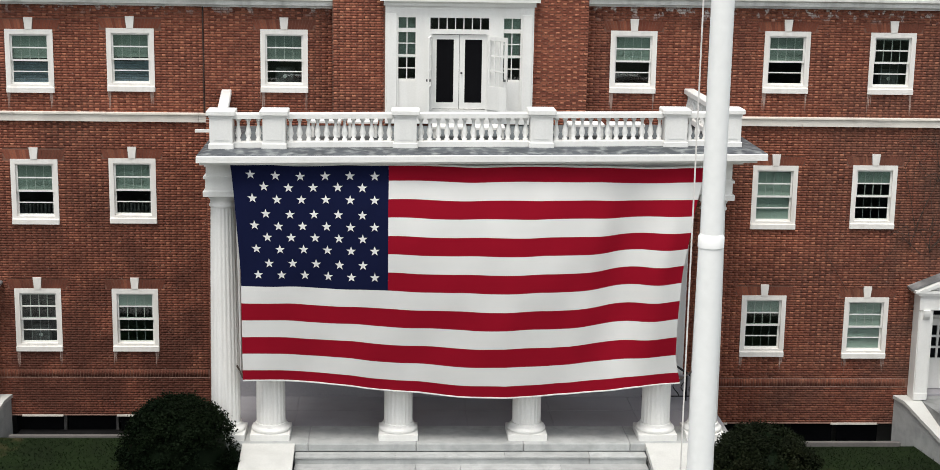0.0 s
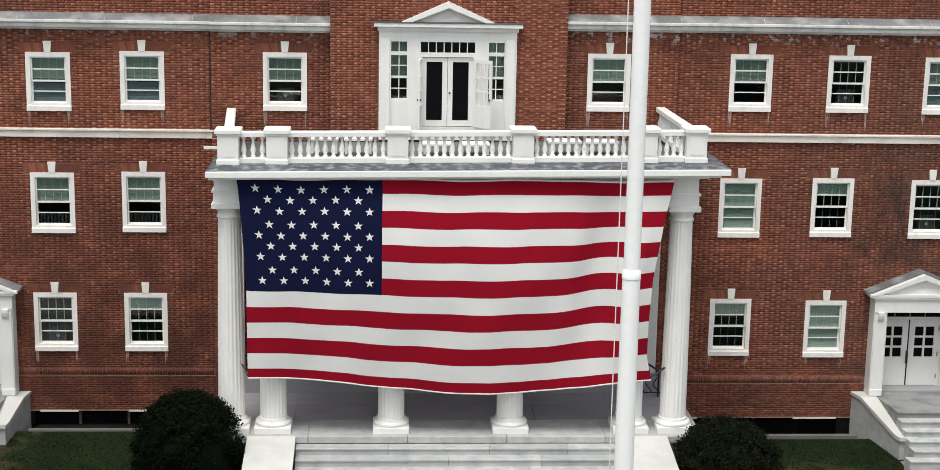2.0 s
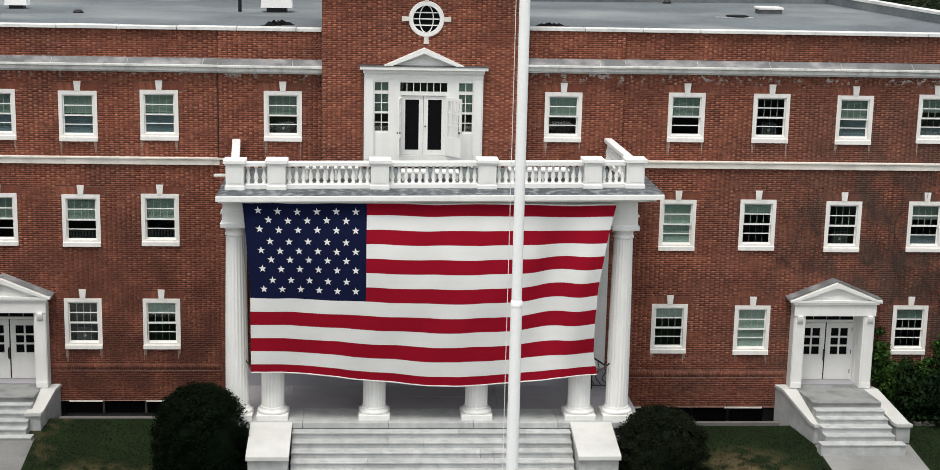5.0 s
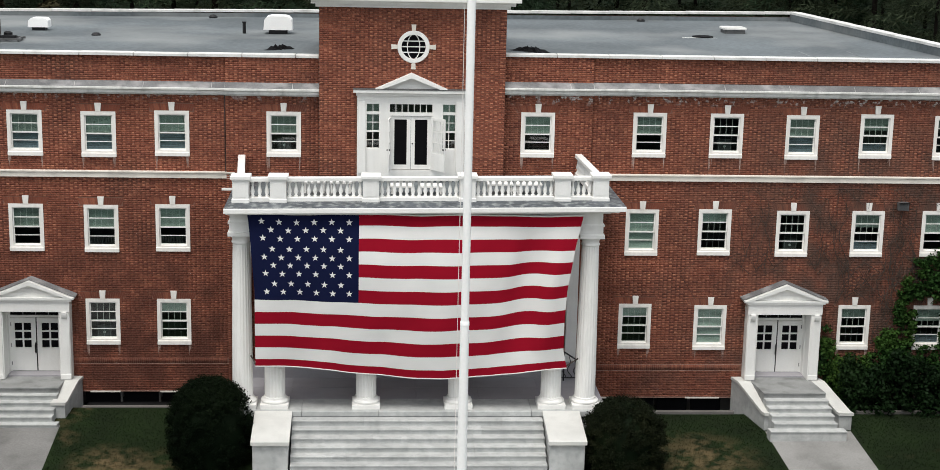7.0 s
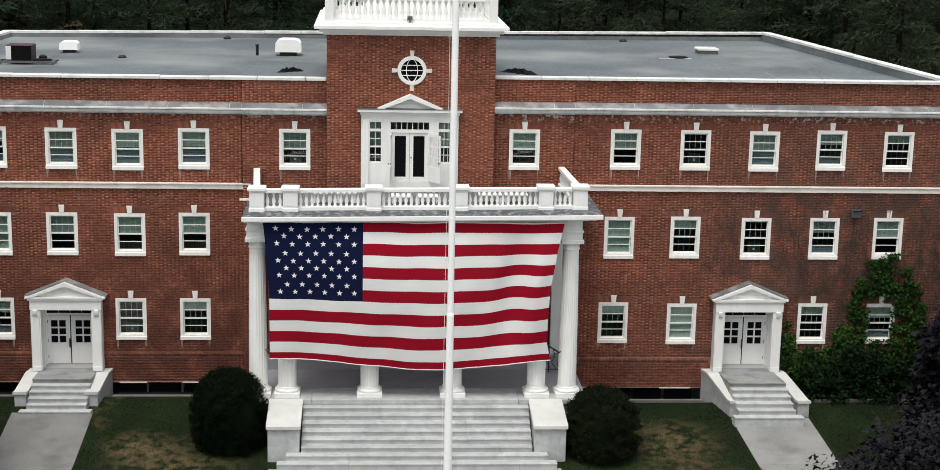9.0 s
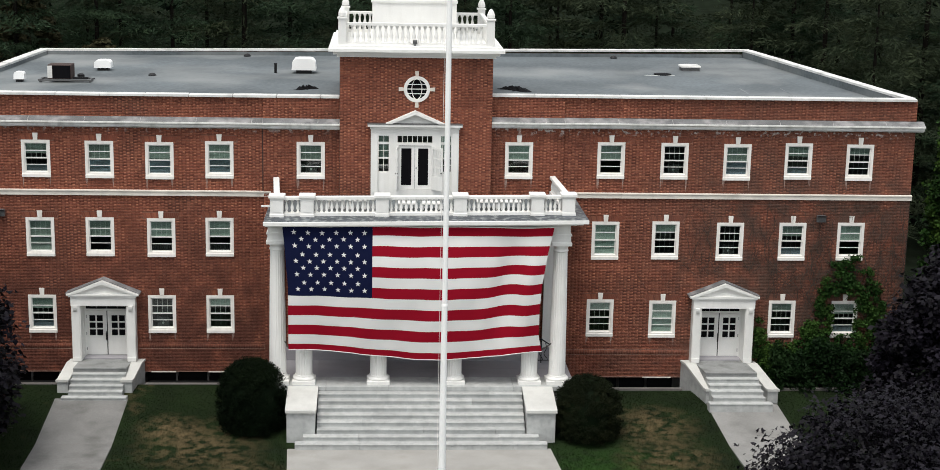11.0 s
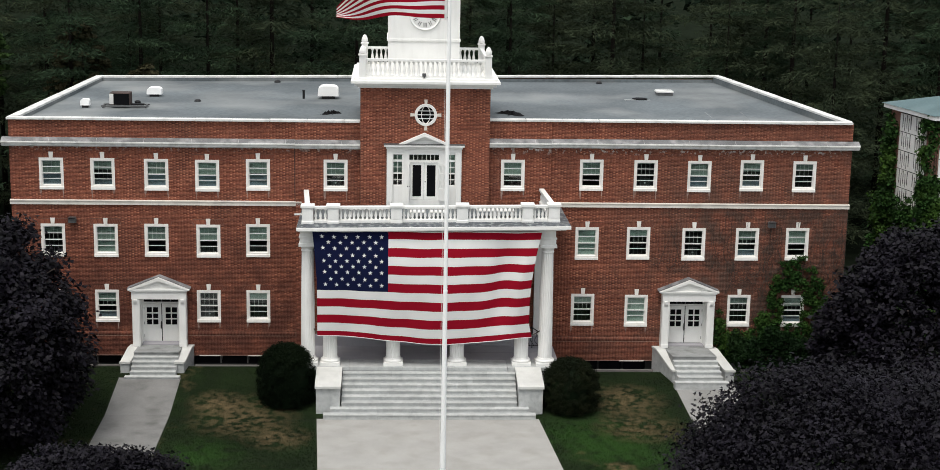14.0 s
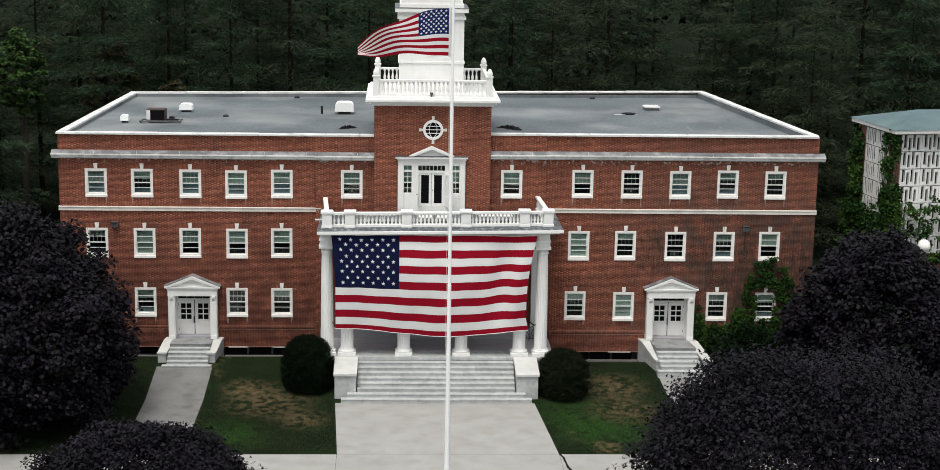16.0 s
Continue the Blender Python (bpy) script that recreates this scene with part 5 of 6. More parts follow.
def big_flag(u, v):
    """A point of the hanging cloth; u runs to the fly, v downwards."""
    left = -5.60 + 0.24 * min(1.0, v / 0.5) ** 0.8
    right = float(np.interp(v, (0, 0.2, 0.35, 0.5, 0.7, 0.88, 1), (5.74, 5.50, 5.38, 5.26, 5.20, 5.21, 5.36)))
    top = 8.70 - 0.035 * abs(math.sin(u * 9.2))
    sag = float(np.interp(u, (0, 0.12, 0.25, 0.35, 0.48, 0.6, 0.75, 0.88, 1), (0, -0.02, -0.12, -0.25, -0.38, -0.40, -0.30, -0.10, 0)))
    lift = float(np.interp(u, (0.70, 0.82, 0.90, 1), (0, 0.05, 0.13, 0.16)))
    z = lerp(top, lerp(3.38, 3.31, u), v) + sag * v ** 2.2 + lift * math.sin(math.pi * min(1, v)) ** 2 + 0.010 * math.sin(u * 34 + v * 7)
    x = lerp(left, right, u)
    y = -4.46 - 0.36 * math.sin(math.pi * v ** 0.85) * (0.45 + 0.55 * math.sin(math.pi * u)) - 0.055 * v * math.sin(u * 21 + 2.2 * v) + 0.30 * math.exp(-((u - 0.86) / 0.055) ** 2) * math.sin(math.pi * v) - 0.12 * math.exp(-((u - 0.95) / 0.04) ** 2) * math.sin(math.pi * v)
    y += 0.014 * math.sin(u * 57 + 6 * v) * math.sin(u * 23 + 3) + 0.010 * math.sin(v * 17 + u * 31)
    return (x, y, z)


def small_flag(u, v):
    """The wind-blown flag on the pole, streaming to -x."""
    top = 22.96 - 0.10 * u - 1.22 * u ** 2.0
    bottom = 21.30 + 0.06 * math.sin(u * 3) - 0.10 * u ** 2
    return (PX - 0.11 - 3.25 * u, PY - 0.02 + 0.22 * math.sin(u * 7.5 + v * 1.6) * u ** 0.6, lerp(top, bottom, v) + 0.10 * math.sin(u * 10 + v * 3.5) * u)


def cloth(fn, u0, u1, v0, v1, nu, nv):
    s = S()
    v = [fn(lerp(u0, u1, i / nu), lerp(v0, v1, j / nv)) for j in range(nv + 1) for i in range(nu + 1)]
    f = [(j * (nu + 1) + i, (j + 1) * (nu + 1) + i, (j + 1) * (nu + 1) + i + 1, j * (nu + 1) + i + 1) for j in range(nv) for i in range(nu)]
    return s.add(v, f)


STAR_ROWS = (0.082, 0.174, 0.272, 0.392, 0.490, 0.584, 0.682, 0.800, 0.898)


def make_flag(ob, fn, edges, canton_u, blue, aspect, star_r, forward, flip, detail):
    for k in range(13):
        a = canton_u if k < 7 else 0.0
        part("stripe", cloth(fn, a, 1.0, edges[k], edges[k + 1], detail, 4), (RED if k % 2 == 0 else CLOTH), ob, "red stripe" if k % 2 == 0 else "white stripe", smooth=True)
    canton = part("canton", cloth(fn, 0.0, canton_u, 0.0, edges[7], 24, 18), blue, ob, "navy blue canton", smooth=True)
    for row in range(9):
        for k in range(6 if row % 2 == 0 else 5):
            cu = canton_u * (0.12 + 0.158 * (k + 0.5 * (row % 2)))
            cv = edges[7] * STAR_ROWS[row]
            pts = [(0, 0)]
            for i in range(10):
                r = star_r if i % 2 == 0 else star_r * 0.40
                a = math.pi / 2 + i * math.pi / 5
                pts.append((r * math.cos(a), r * math.sin(a)))
            v = []
            for dx, dz in pts:
                p = fn(min(max(cu + flip * dx / aspect[0], 0), 1), min(max(cv - dz / aspect[1], 0), 1))
                v.append((p[0], p[1] + forward, p[2]))
            st = S().add(v, [(0, 1 + i, 1 + (i + 1) % 10) for i in range(10)])
            part("star", st, CLOTH, canton)
    return ob


banner = thing("giant_flag", (0, 0, 0), "huge red, white and blue striped flag hung between the columns", "flag")
make_flag(banner, big_flag, STRIPES, 0.330, BLUE, (11.0, 5.5), 0.122, -0.014, 1, 60)
part("hem_rope", S().tube([big_flag(u, 1.0) for u in np.linspace(0, 1, 40)], [0.022] * 40, 5), CLOTH, banner, "white bottom hem")
part("heading", S().tube([(p[0], p[1] + 0.02, p[2] + 0.02) for p in [big_flag(u, 0.0) for u in np.linspace(0, 1, 40)]], [0.03] * 40, 5), CLOTH, banner, "white heading tape along the top")
# cords that tie the heading to the cornice
for k in range(9):
    u = 0.01 + 0.98 * k / 8
    p = big_flag(u, 0)
    part("tie_cord", S().tube([(p[0], p[1], p[2]), (p[0], -4.3, 8.94)], [0.012, 0.012], 5), ROPE, banner)

# cords that hold the two lower corners back to the columns
for u, x in ((0.0, -5.55), (1.0, 5.80)):
    p = big_flag(u, 0.985)
    part("tie_cord", S().tube([p, ((p[0] + x) / 2, -4.2, p[2] + 0.06), (x, -3.95, p[2] + 0.12)], [0.03, 0.022, 0.03], 6), BARK, banner, "dark tie cord at a lower corner")

# ---------------------------------------------------------------- flagpole
pole = thing("flagpole", (PX, PY, 0), "tall white painted tapered flagpole with a joint collar", "flagpole")
part("lower_shaft", S().lathe([(0.110, 0.0), (0.100, 6.0), (0.068, 12.94)], 24), POLE, pole, smooth=True)
part("collar", S().lathe([(0.072, 12.88), (0.072, 12.94), (0.063, 12.955)], 24), POLE, pole, smooth=True)
part("upper_shaft", S().lathe([(0.062, 12.94), (0.064, 19.4), (0.060, 19.5), (0.058, 19.55), (0.052, 24.5)], 24), POLE, pole, smooth=True)
part("base_flange", S().lathe([(0.36, 0), (0.36, 0.08), (0.2, 0.16), (0.14, 0.3)], 24), POLE, pole, smooth=True)
part("finial", S().lathe([(0.02, 24.5), (0.12, 24.58), (0.15, 24.7), (0.12, 24.82), (0.02, 24.88)], 16), POLE, pole, smooth=True)
for dx, z1 in ((-0.115, 24.4),):
    part("halyard", S().tube([(dx - 0.01, -0.03, 1.2), (dx, -0.03, 12.0), (dx + 0.03, -0.02, z1)], [0.0045, 0.0045, 0.0045], 5), ROPE, pole, "pale halyard rope beside the pole")
part("cleat", S().cbox(-0.16, -0.08, -0.05, 0.0, 1.12, 1.3, 0.01), METAL, pole, "grey rope cleat")
flag2 = thing("flag", (0, 0, 0), "red, white and blue striped flag flying from the pole", "flag")
for z in (22.93, 21.33):
    part("snap_hook", S().tube([(PX - 0.125, PY - 0.025, z), (PX - 0.045, PY - 0.02, z)], [0.014, 0.014], 6), METAL, flag2, "metal snap hook on the halyard")
part("heading", S().tube([(PX - 0.10, PY - 0.02, 23.0), (PX - 0.10, PY - 0.02, 21.26)], [0.045, 0.045], 6), CLOTH, flag2, "white canvas heading")
make_flag(flag2, small_flag, [k / 13 for k in range(14)], 0.34, BLUE2, (3.25, 1.7), 0.052, -0.008, -1, 40)


# ---------------------------------------------------------------- ground
def ground_z(y, x=0.0):
    """The lawn rises to the kerbs, more so before the one wing, and drops into the window wells behind them."""
    d = float(np.interp(x, (-7.0, 7.0), (1.0, 0.0)))
    return float(np.interp(y, (-7.0, -2.6, -1.1, -1.02, 1.0, 8.0), (-0.12, 0.37 + 0.16 * d, 0.48 + 0.26 * d, -0.3, -0.3, 0.37 + 0.37 * d)))


ys = [-300, -150, -90, -60, -40, -28, -20, -15, -12, -10, -8.5, -7.5, -7.0, -6.2, -5.4, -4.6, -3.8, -3.2, -2.6, -1.1, -1.02, 1.0, 8, 30, 45, 70, 120, 200, 400]
xs = [-400, -200, -120, -80, -60, -45, -35] + list(range(-28, 29, 2)) + [35, 45, 60, 80, 120, 200, 400]
g = S()
for y in ys:
    for x in xs:
        z = ground_z(y, x) + (max(0, y - 60) * 0.05 if y > 60 else 0)
        if y < -8:
            z -= 0.03 + 0.03 * math.sin(x * 0.4) * math.sin(y * 0.3)
        g.v.append((x, y, z))
nx = len(xs)
g.f = [(j * nx + i, j * nx + i + 1, (j + 1) * nx + i + 1, (j + 1) * nx + i) for j in range(len(ys) - 1) for i in range(nx - 1)]
ground = solo("ground", g, LAWN, "patchy green lawn with dry brown spots", "lawn", "structure")
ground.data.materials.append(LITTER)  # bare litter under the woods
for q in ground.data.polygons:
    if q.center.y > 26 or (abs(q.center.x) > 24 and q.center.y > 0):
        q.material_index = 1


def walk_slabs(name, x0, x1, y0, y1, cuts, ny_, label, mat=CONCRETE, skew=(0.0, 0.0)):
    """A concrete path of separate slabs that follows the slope."""
    t = thing(name, ((x0 + x1) / 2, y1, 0), label, "path", kind="structure")
    cuts = cuts or [x0, x1]
    for a, b in zip(cuts, cuts[1:]):
        for j in range(ny_):
            c, d = lerp(y0, y1, j / ny_), lerp(y0, y1, (j + 1) / ny_)
            h = 0.014 + rng.uniform(0, 0.006)
            s = S()
            la, lb = skew
            cs = [(a + la * (y1 - c) + 0.008, c + 0.008), (b + lb * (y1 - c) - 0.008, c + 0.008), (b + lb * (y1 - d) - 0.008, d - 0.008), (a + la * (y1 - d) + 0.008, d - 0.008)]
            v = [(p - (x0 + x1) / 2, q - y1, ground_z(q, p) - 0.1) for p, q in cs] + [(p - (x0 + x1) / 2, q - y1, ground_z(q, p) + h) for p, q in cs]
            s.add(v, [(4, 5, 6, 7), (0, 1, 5, 4), (1, 2, 6, 5), (2, 3, 7, 6), (3, 0, 4, 7)])
            part("slab", s, mat, t)
    return t


walk_slabs("main_path", -5.30, 5.58, -15.0, -7.0, None, 1, "wide pale concrete path to the main steps", skew=(0.052, 0.068))
walk_slabs("side_path", -15.58, -12.42, -15.0, -2.5, None, 3, "stained grey concrete path to a side door, tree shade painted in", SHADED_WALK, (0.0, -0.005))
walk_slabs("side_path", 12.95, 16.15, -15.0, -2.7, None, 3, "grey concrete path to a side door", SIDE_WALK, (0.04, 0.03))
walk_slabs("cross_path", -60, 60, -18.2, -15.02, [-60, -45, -35, -25, -15.58, -4.89, 6.13, 16.52, 25, 35, 45, 60], 1, "long concrete cross path")
# an open, tarred joint runs across the cross path
crack = S()
r = np.random.default_rng(77)
line = [(6.15 + 0.07 * k + r.normal() * 0.03, -15.03 - 0.45 * k, 0.04 + 0.04 * r.random()) for k in range(8)]
for (xa, ya, wa), (xb, yb, wb) in zip(line, line[1:]):
    crack.add([(xa - wa, ya, -0.0965), (xa + wa, ya, -0.0965), (xb + wb, yb, -0.0965), (xb - wb, yb, -0.0965), (xa - wa, ya, -0.12), (xa + wa, ya, -0.12), (xb + wb, yb, -0.12), (xb - wb, yb, -0.12)],
              [(3, 2, 1, 0), (0, 1, 5, 4), (1, 2, 6, 5), (2, 3, 7, 6), (3, 0, 4, 7)])
solo("path_crack", crack, TAR, "dark tarred crack across the concrete path", "crack", "structure")
# kerbs of the window wells
for x0, x1 in ((-21.0, DOOR_L - 1.85), (DOOR_L + 1.85, -6.5), (6.9, DOOR_R - 1.85), (DOOR_R + 1.85, 22.0)):
    kt = 0.80 if x0 < 0 else 0.60
    solo("well_kerb", S().cbox(x0, x1, -1.12, -0.98, -0.4, kt, 0.02), FOUNDATION, "low concrete kerb of the basement window well", "kerb")
    solo("well_floor", S().box(x0, x1, -0.98, 0.88, -0.4, 0.5 if x0 < 0 else -0.1), WELL, "gravel floor of the window well, the well's shade painted in", "gravel", "structure")


# grass tufts over the near lawns
def grass_mesh(n, seed):
    r = np.random.default_rng(seed)
    x, y = r.uniform(-24, 24, n), r.uniform(-14.9, -1.2, n)
    q = -7.0 - y
    keep = (y < -1.15) & ~((x > -5.36 + 0.052 * q) & (x < 5.64 + 0.068 * q)) & ~((x > -15.66) & (x < -12.36)) & ~((x > 13.05 + 0.04 * q) & (x < 16.4 + 0.03 * q))
    x, y = x[keep], y[keep]
    n = len(x)
    z = np.array([ground_z(b, a) for a, b in zip(x, y)])
    a = r.uniform(0, 6.28, n)
    h, w = r.uniform(0.02, 0.055, n), r.uniform(0.008, 0.022, n)
    lean = r.normal(size=(n, 2)) * 0.03
    dx, dy = np.cos(a) * w, np.sin(a) * w
    v = np.stack([np.stack([x - dx, y - dy, z - 0.01], 1), np.stack([x + dx, y + dy, z - 0.01], 1),
                  np.stack([x + dx * 0.3 + lean[:, 0], y + dy * 0.3 + lean[:, 1], z + h], 1), np.stack([x - dx * 0.3 + lean[:, 0], y - dy * 0.3 + lean[:, 1], z + h], 1)], 1)
    return array_mesh("grass", v.reshape(-1, 3), np.arange(n * 4).reshape(n, 4), LAWN)


solo("grass", grass_mesh(170000, 8), LAWN, "short uneven lawn grass", "grass", "stuff")


# ---------------------------------------------------------------- plants
def leaf_cloud(name, centres, radii, per, size, mat, seed, up=0.4, shell=0.55, squash=0.8, limit=None, thin=0.36, lobes=1):
    """Many small folded leaves gathered in clumps; three lobes make a maple leaf."""
    r = np.random.default_rng(seed)
    c = np.repeat(np.asarray(centres, float), per, axis=0)
    rad = np.repeat(np.asarray(radii, float), per)
    n = len(c)
    d = r.normal(size=(n, 3))
    d /= np.linalg.norm(d, axis=1)[:, None]
    k = rad * (shell + (1 - shell) * r.random(n)) * np.where(r.random(n) < 0.12, 1.25, 1.0)
    p = c + d * k[:, None] * np.array([1, 1, squash])
    nrm = d * 0.6 + r.normal(size=(n, 3)) * 0.6 + np.array([0, 0, up])
    nrm /= np.linalg.norm(nrm, axis=1)[:, None]
    t = np.cross(nrm, r.normal(size=(n, 3)))
    t /= np.linalg.norm(t, axis=1)[:, None]
    b = np.cross(nrm, t)
    s = size * (0.6 + 0.8 * r.random(n))[:, None]
    if limit is not None:
        ok = limit(p)
        p, t, b, s, nrm = p[ok], t[ok], b[ok], s[ok], nrm[ok]
        n = len(p)
    if lobes == 1:
        v = np.stack([p - t * s * 0.5, p + b * s * thin - nrm * s * 0.10, p + t * s * 0.5, p - b * s * thin - nrm * s * 0.10], 1)
        return array_mesh(name, v.reshape(-1, 3), np.arange(n * 4).reshape(n, 4), mat)
    fans = []
    for turn, long in ((0.0, 1.0), (1.05, 0.82), (-1.05, 0.82)):
        along = t * math.cos(turn) + b * math.sin(turn)
        across = b * math.cos(turn) - t * math.sin(turn)
        mid = p + along * s * 0.38 * long - nrm * s * 0.03
        fans.append(np.stack([p, mid + across * s * 0.24, p + along * s * 0.85 * long - nrm * s * 0.16, mid - across * s * 0.24], 1))
    # the lobes share the corner at the stalk, so a leaf is one piece
    v = np.stack(fans, 1)
    verts = np.concatenate([v[:, 0, :1], v[:, 0, 1:], v[:, 1, 1:], v[:, 2, 1:]], 1)
    base = np.arange(n)[:, None] * 10
    f = np.stack([np.concatenate([base, base + 1 + 3 * j, base + 2 + 3 * j, base + 3 + 3 * j], 1) for j in range(3)], 1)
    return array_mesh(name, verts.reshape(-1, 3), f.reshape(-1, 4), mat)


def crown_clumps(seed, rx, ry, rz, cz, count, low=-0.75, taper=0.25, skirt=False):
    r = np.random.default_rng(seed)
    out, rad = [], []
    while len(out) < count:
        d = r.normal(size=3)
        d /= np.linalg.norm(d)
        if d[2] < low:
            continue
        bump = 1 + 0.11 * math.sin(3.1 * d[0] * 2 + seed) * math.cos(2.7 * d[1] * 2 + seed) + 0.03 * r.normal()
        k = (0.56 + 0.27 * r.random() ** 0.4) * bump
        narrow = 1.0 - taper * max(0, d[2])
        if d[2] < 0 and skirt:
            narrow *= min(1.9, (1 - abs(d[2]) ** 4) ** 0.25 / math.sqrt(max(0.02, 1 - d[2] ** 2)))
        if r.random() < 0.05 and abs(d[2]) < 0.55:  # a bough that stands out
            k *= 1.10
        out.append((d[0] * rx * k * narrow, d[1] * ry * k * narrow, cz + d[2] * rz * k))
        rad.append(r.uniform(0.55, 1.15) * rx / 6.0)
    return out, rad


def maple(at, rx, ry, rz, cz, seed, count, per, leaf, label, low=-0.75, taper=0.25, skirt=False, lift=0.6, fine=6.0, lobes=1):
    t = thing("maple_tree", at, label, "tree", "purple maples")
    r = np.random.default_rng(seed)
    trunk = S().tube([(0, 0, -0.2), (0.05, 0, 0.9), (0.0, 0.1, cz * 0.55), (0.1, 0, cz)], [0.42, 0.33, 0.27, 0.16], 10)
    part("trunk", trunk, BARK, t, smooth=True)
    for k in range(9):
        a = k * 2.4
        h = cz * (0.35 + 0.07 * k)
        tip = (rx * 0.7 * math.cos(a), ry * 0.7 * math.sin(a), h + rz * 0.45)
        part("limb", S().tube([(0.03, 0.05, h), (tip[0] * 0.5, tip[1] * 0.5, h + rz * 0.28), tip], [0.13, 0.08, 0.03], 6), BARK, t, smooth=True)
    c, rad = crown_clumps(seed, rx, ry, rz, cz, count, low, taper, skirt)
    rad = [q * 6.0 / fine for q in rad]
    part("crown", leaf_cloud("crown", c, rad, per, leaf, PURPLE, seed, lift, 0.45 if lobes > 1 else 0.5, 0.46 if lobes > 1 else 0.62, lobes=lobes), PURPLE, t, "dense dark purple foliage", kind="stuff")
    return t


maple((15.2, -28.2, 0), 8.4, 8.2, 5.6, 4.1, 11, 1650, 74, 0.138, "broad dark purple maple tree on the lawn", -0.7, 0.10, True, 0.75, 6.4, 3)
maple((-13.2, -22.8, 0), 5.7, 4.0, 2.9, 1.5, 23, 720, 74, 0.145, "low spreading purple maple tree by the path", -0.75, 0.25, False, 0.75, 6.6, 3)
maple((-21.6, -9.9, 0), 6.5, 6.9, 6.5, 5.2, 35, 660, 130, 0.245, "dense dark purple maple tree before the wing", -1.0, 0.30, True, 1.0)
maple((23.75, -8.0, 0), 5.6, 5.8, 6.1, 4.7, 47, 500, 130, 0.245, "rounded dark purple maple tree beside the wing", -0.9, 0.48, True, 1.0)


def shrub(at, rx, ry, h, seed, leaf, label):
    t = thing("clipped_shrub", at, label, "shrub", "clipped shrubs")
    r = np.random.default_rng(seed)
    part("stems", S().tube([(0, 0, -0.2), (0.1, 0, 0.6), (0, 0.1, 1.2)], [0.12, 0.09, 0.04], 6), BARK, t)
    c, rad = [], []
    for k in range(520):
        a, e = r.uniform(0, 2 * math.pi), r.random()
        z = 0.12 + e * (h - 0.3)
        q = (z / h)
        w = rx * (0.86 + 0.14 * math.sin(math.pi * min(1, q * 1.3))) * math.sqrt(max(0.0, 1 - max(0, (q - 0.42) / 0.58) ** 2.3))
        w *= 1 + 0.02 * r.normal()
        if r.random() < 0.25:
            w *= r.random() ** 0.5
            z = h - 0.3 + 0.12 - (0.3 * (w / rx) ** 3 * h if w < rx else 0)
        c.append((w * math.cos(a), w * ry / rx * math.sin(a), z))
        rad.append(0.2)
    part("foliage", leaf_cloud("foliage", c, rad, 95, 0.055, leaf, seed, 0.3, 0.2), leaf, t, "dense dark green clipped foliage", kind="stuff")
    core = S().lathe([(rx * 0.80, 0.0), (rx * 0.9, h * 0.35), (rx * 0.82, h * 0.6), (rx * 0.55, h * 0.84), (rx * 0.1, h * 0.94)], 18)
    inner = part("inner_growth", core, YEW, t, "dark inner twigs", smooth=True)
    inner.scale.y = ry / rx


shrub((-6.88, -5.0, 0.12), 1.40, 1.45, 3.0, 3, YEW, "large rounded dark green clipped shrub")
shrub((7.25, -5.55, 0.0), 1.36, 1.65, 2.55, 4, OLIVE, "rounded olive-green clipped shrub with brownish top")

# ivy on the right wing
ivy = thing("ivy", (18.3, -0.06, 0.6), "bright green ivy climbing the brick wall", "ivy")
r = np.random.default_rng(5)
c, rad = [], []
for k in range(430):
    x = r.uniform(-2.68, 4.3)
    top = float(np.interp(x, (-2.7, -2.4, -2.15, -1.2, -0.5, 0.0, 0.3, 0.9, 1.4, 1.9, 2.5, 3.1, 4.3), (2.9, 2.8, 1.7, 1.6, 2.3, 3.2, 4.7, 5.4, 5.8, 6.2, 5.3, 3.9, 2.2))) + r.normal() * 0.22
    z = r.uniform(0.0, 1) ** 0.7 * top
    c.append((x, -0.08 - 0.25 * r.random() * max(0.12, 1 - z / 2.6), z))
    rad.append(0.24)
hedge = thing("foundation_shrub", (18.3, -0.06, 0.5), "dark green shrub at the foot of the wall", "shrub")
hc, hr = [], []
for k in range(260):
    x = r.uniform(-2.0, 4.6)
    z = r.random() ** 0.7 * (1.75 + 0.3 * math.sin(x * 2.4) + 0.2 * r.normal())
    hc.append((x, -0.35 - 1.0 * r.random() * (1 - z / 3.2), z))
    hr.append(0.32)
part("stem", S().tube([(0.8, -0.6, -0.3), (0.9, -0.6, 0.6), (1.0, -0.6, 1.4)], [0.06, 0.05, 0.02], 6), BARK, hedge)
part("foliage", leaf_cloud("foliage", hc, hr, 60, 0.13, HEDGE, 61, 0.2, 0.3), HEDGE, hedge, kind="stuff")
keep_out = [(STOREY_1[6][0] - 18.3 + 0.08, STOREY_1[6][0] - 18.3 + WIN_W - 0.08), (STOREY_1[7][0] - 18.3 + 0.08, STOREY_1[7][0] - 18.3 + WIN_W - 0.2)]


def clear_of_windows(p):
    ok = np.ones(len(p), bool)
    for a, b in keep_out:
        ok &= ~((p[:, 0] > a) & (p[:, 0] < b) & (p[:, 2] > 2.3) & (p[:, 2] < 3.95))
    return ok & (p[:, 1] < 0.02)


part("leaves", leaf_cloud("leaves", c, rad, 80, 0.115, IVY, 6, 0.2, 0.2, limit=clear_of_windows), IVY, ivy, kind="stuff")


def stem_hits(x, z):
    """Whether a place on the wall lies in a window or at the side door."""
    x, z = x + 18.3, z + 0.6
    if abs(x - DOOR_R) < 1.95 and z < 5.6:
        return True
    return any(left - 0.05 < x < left + WIN_W + 0.05 and top - h - 0.08 < z < top + 0.05 for top, h, left, plane in WINDOWS)


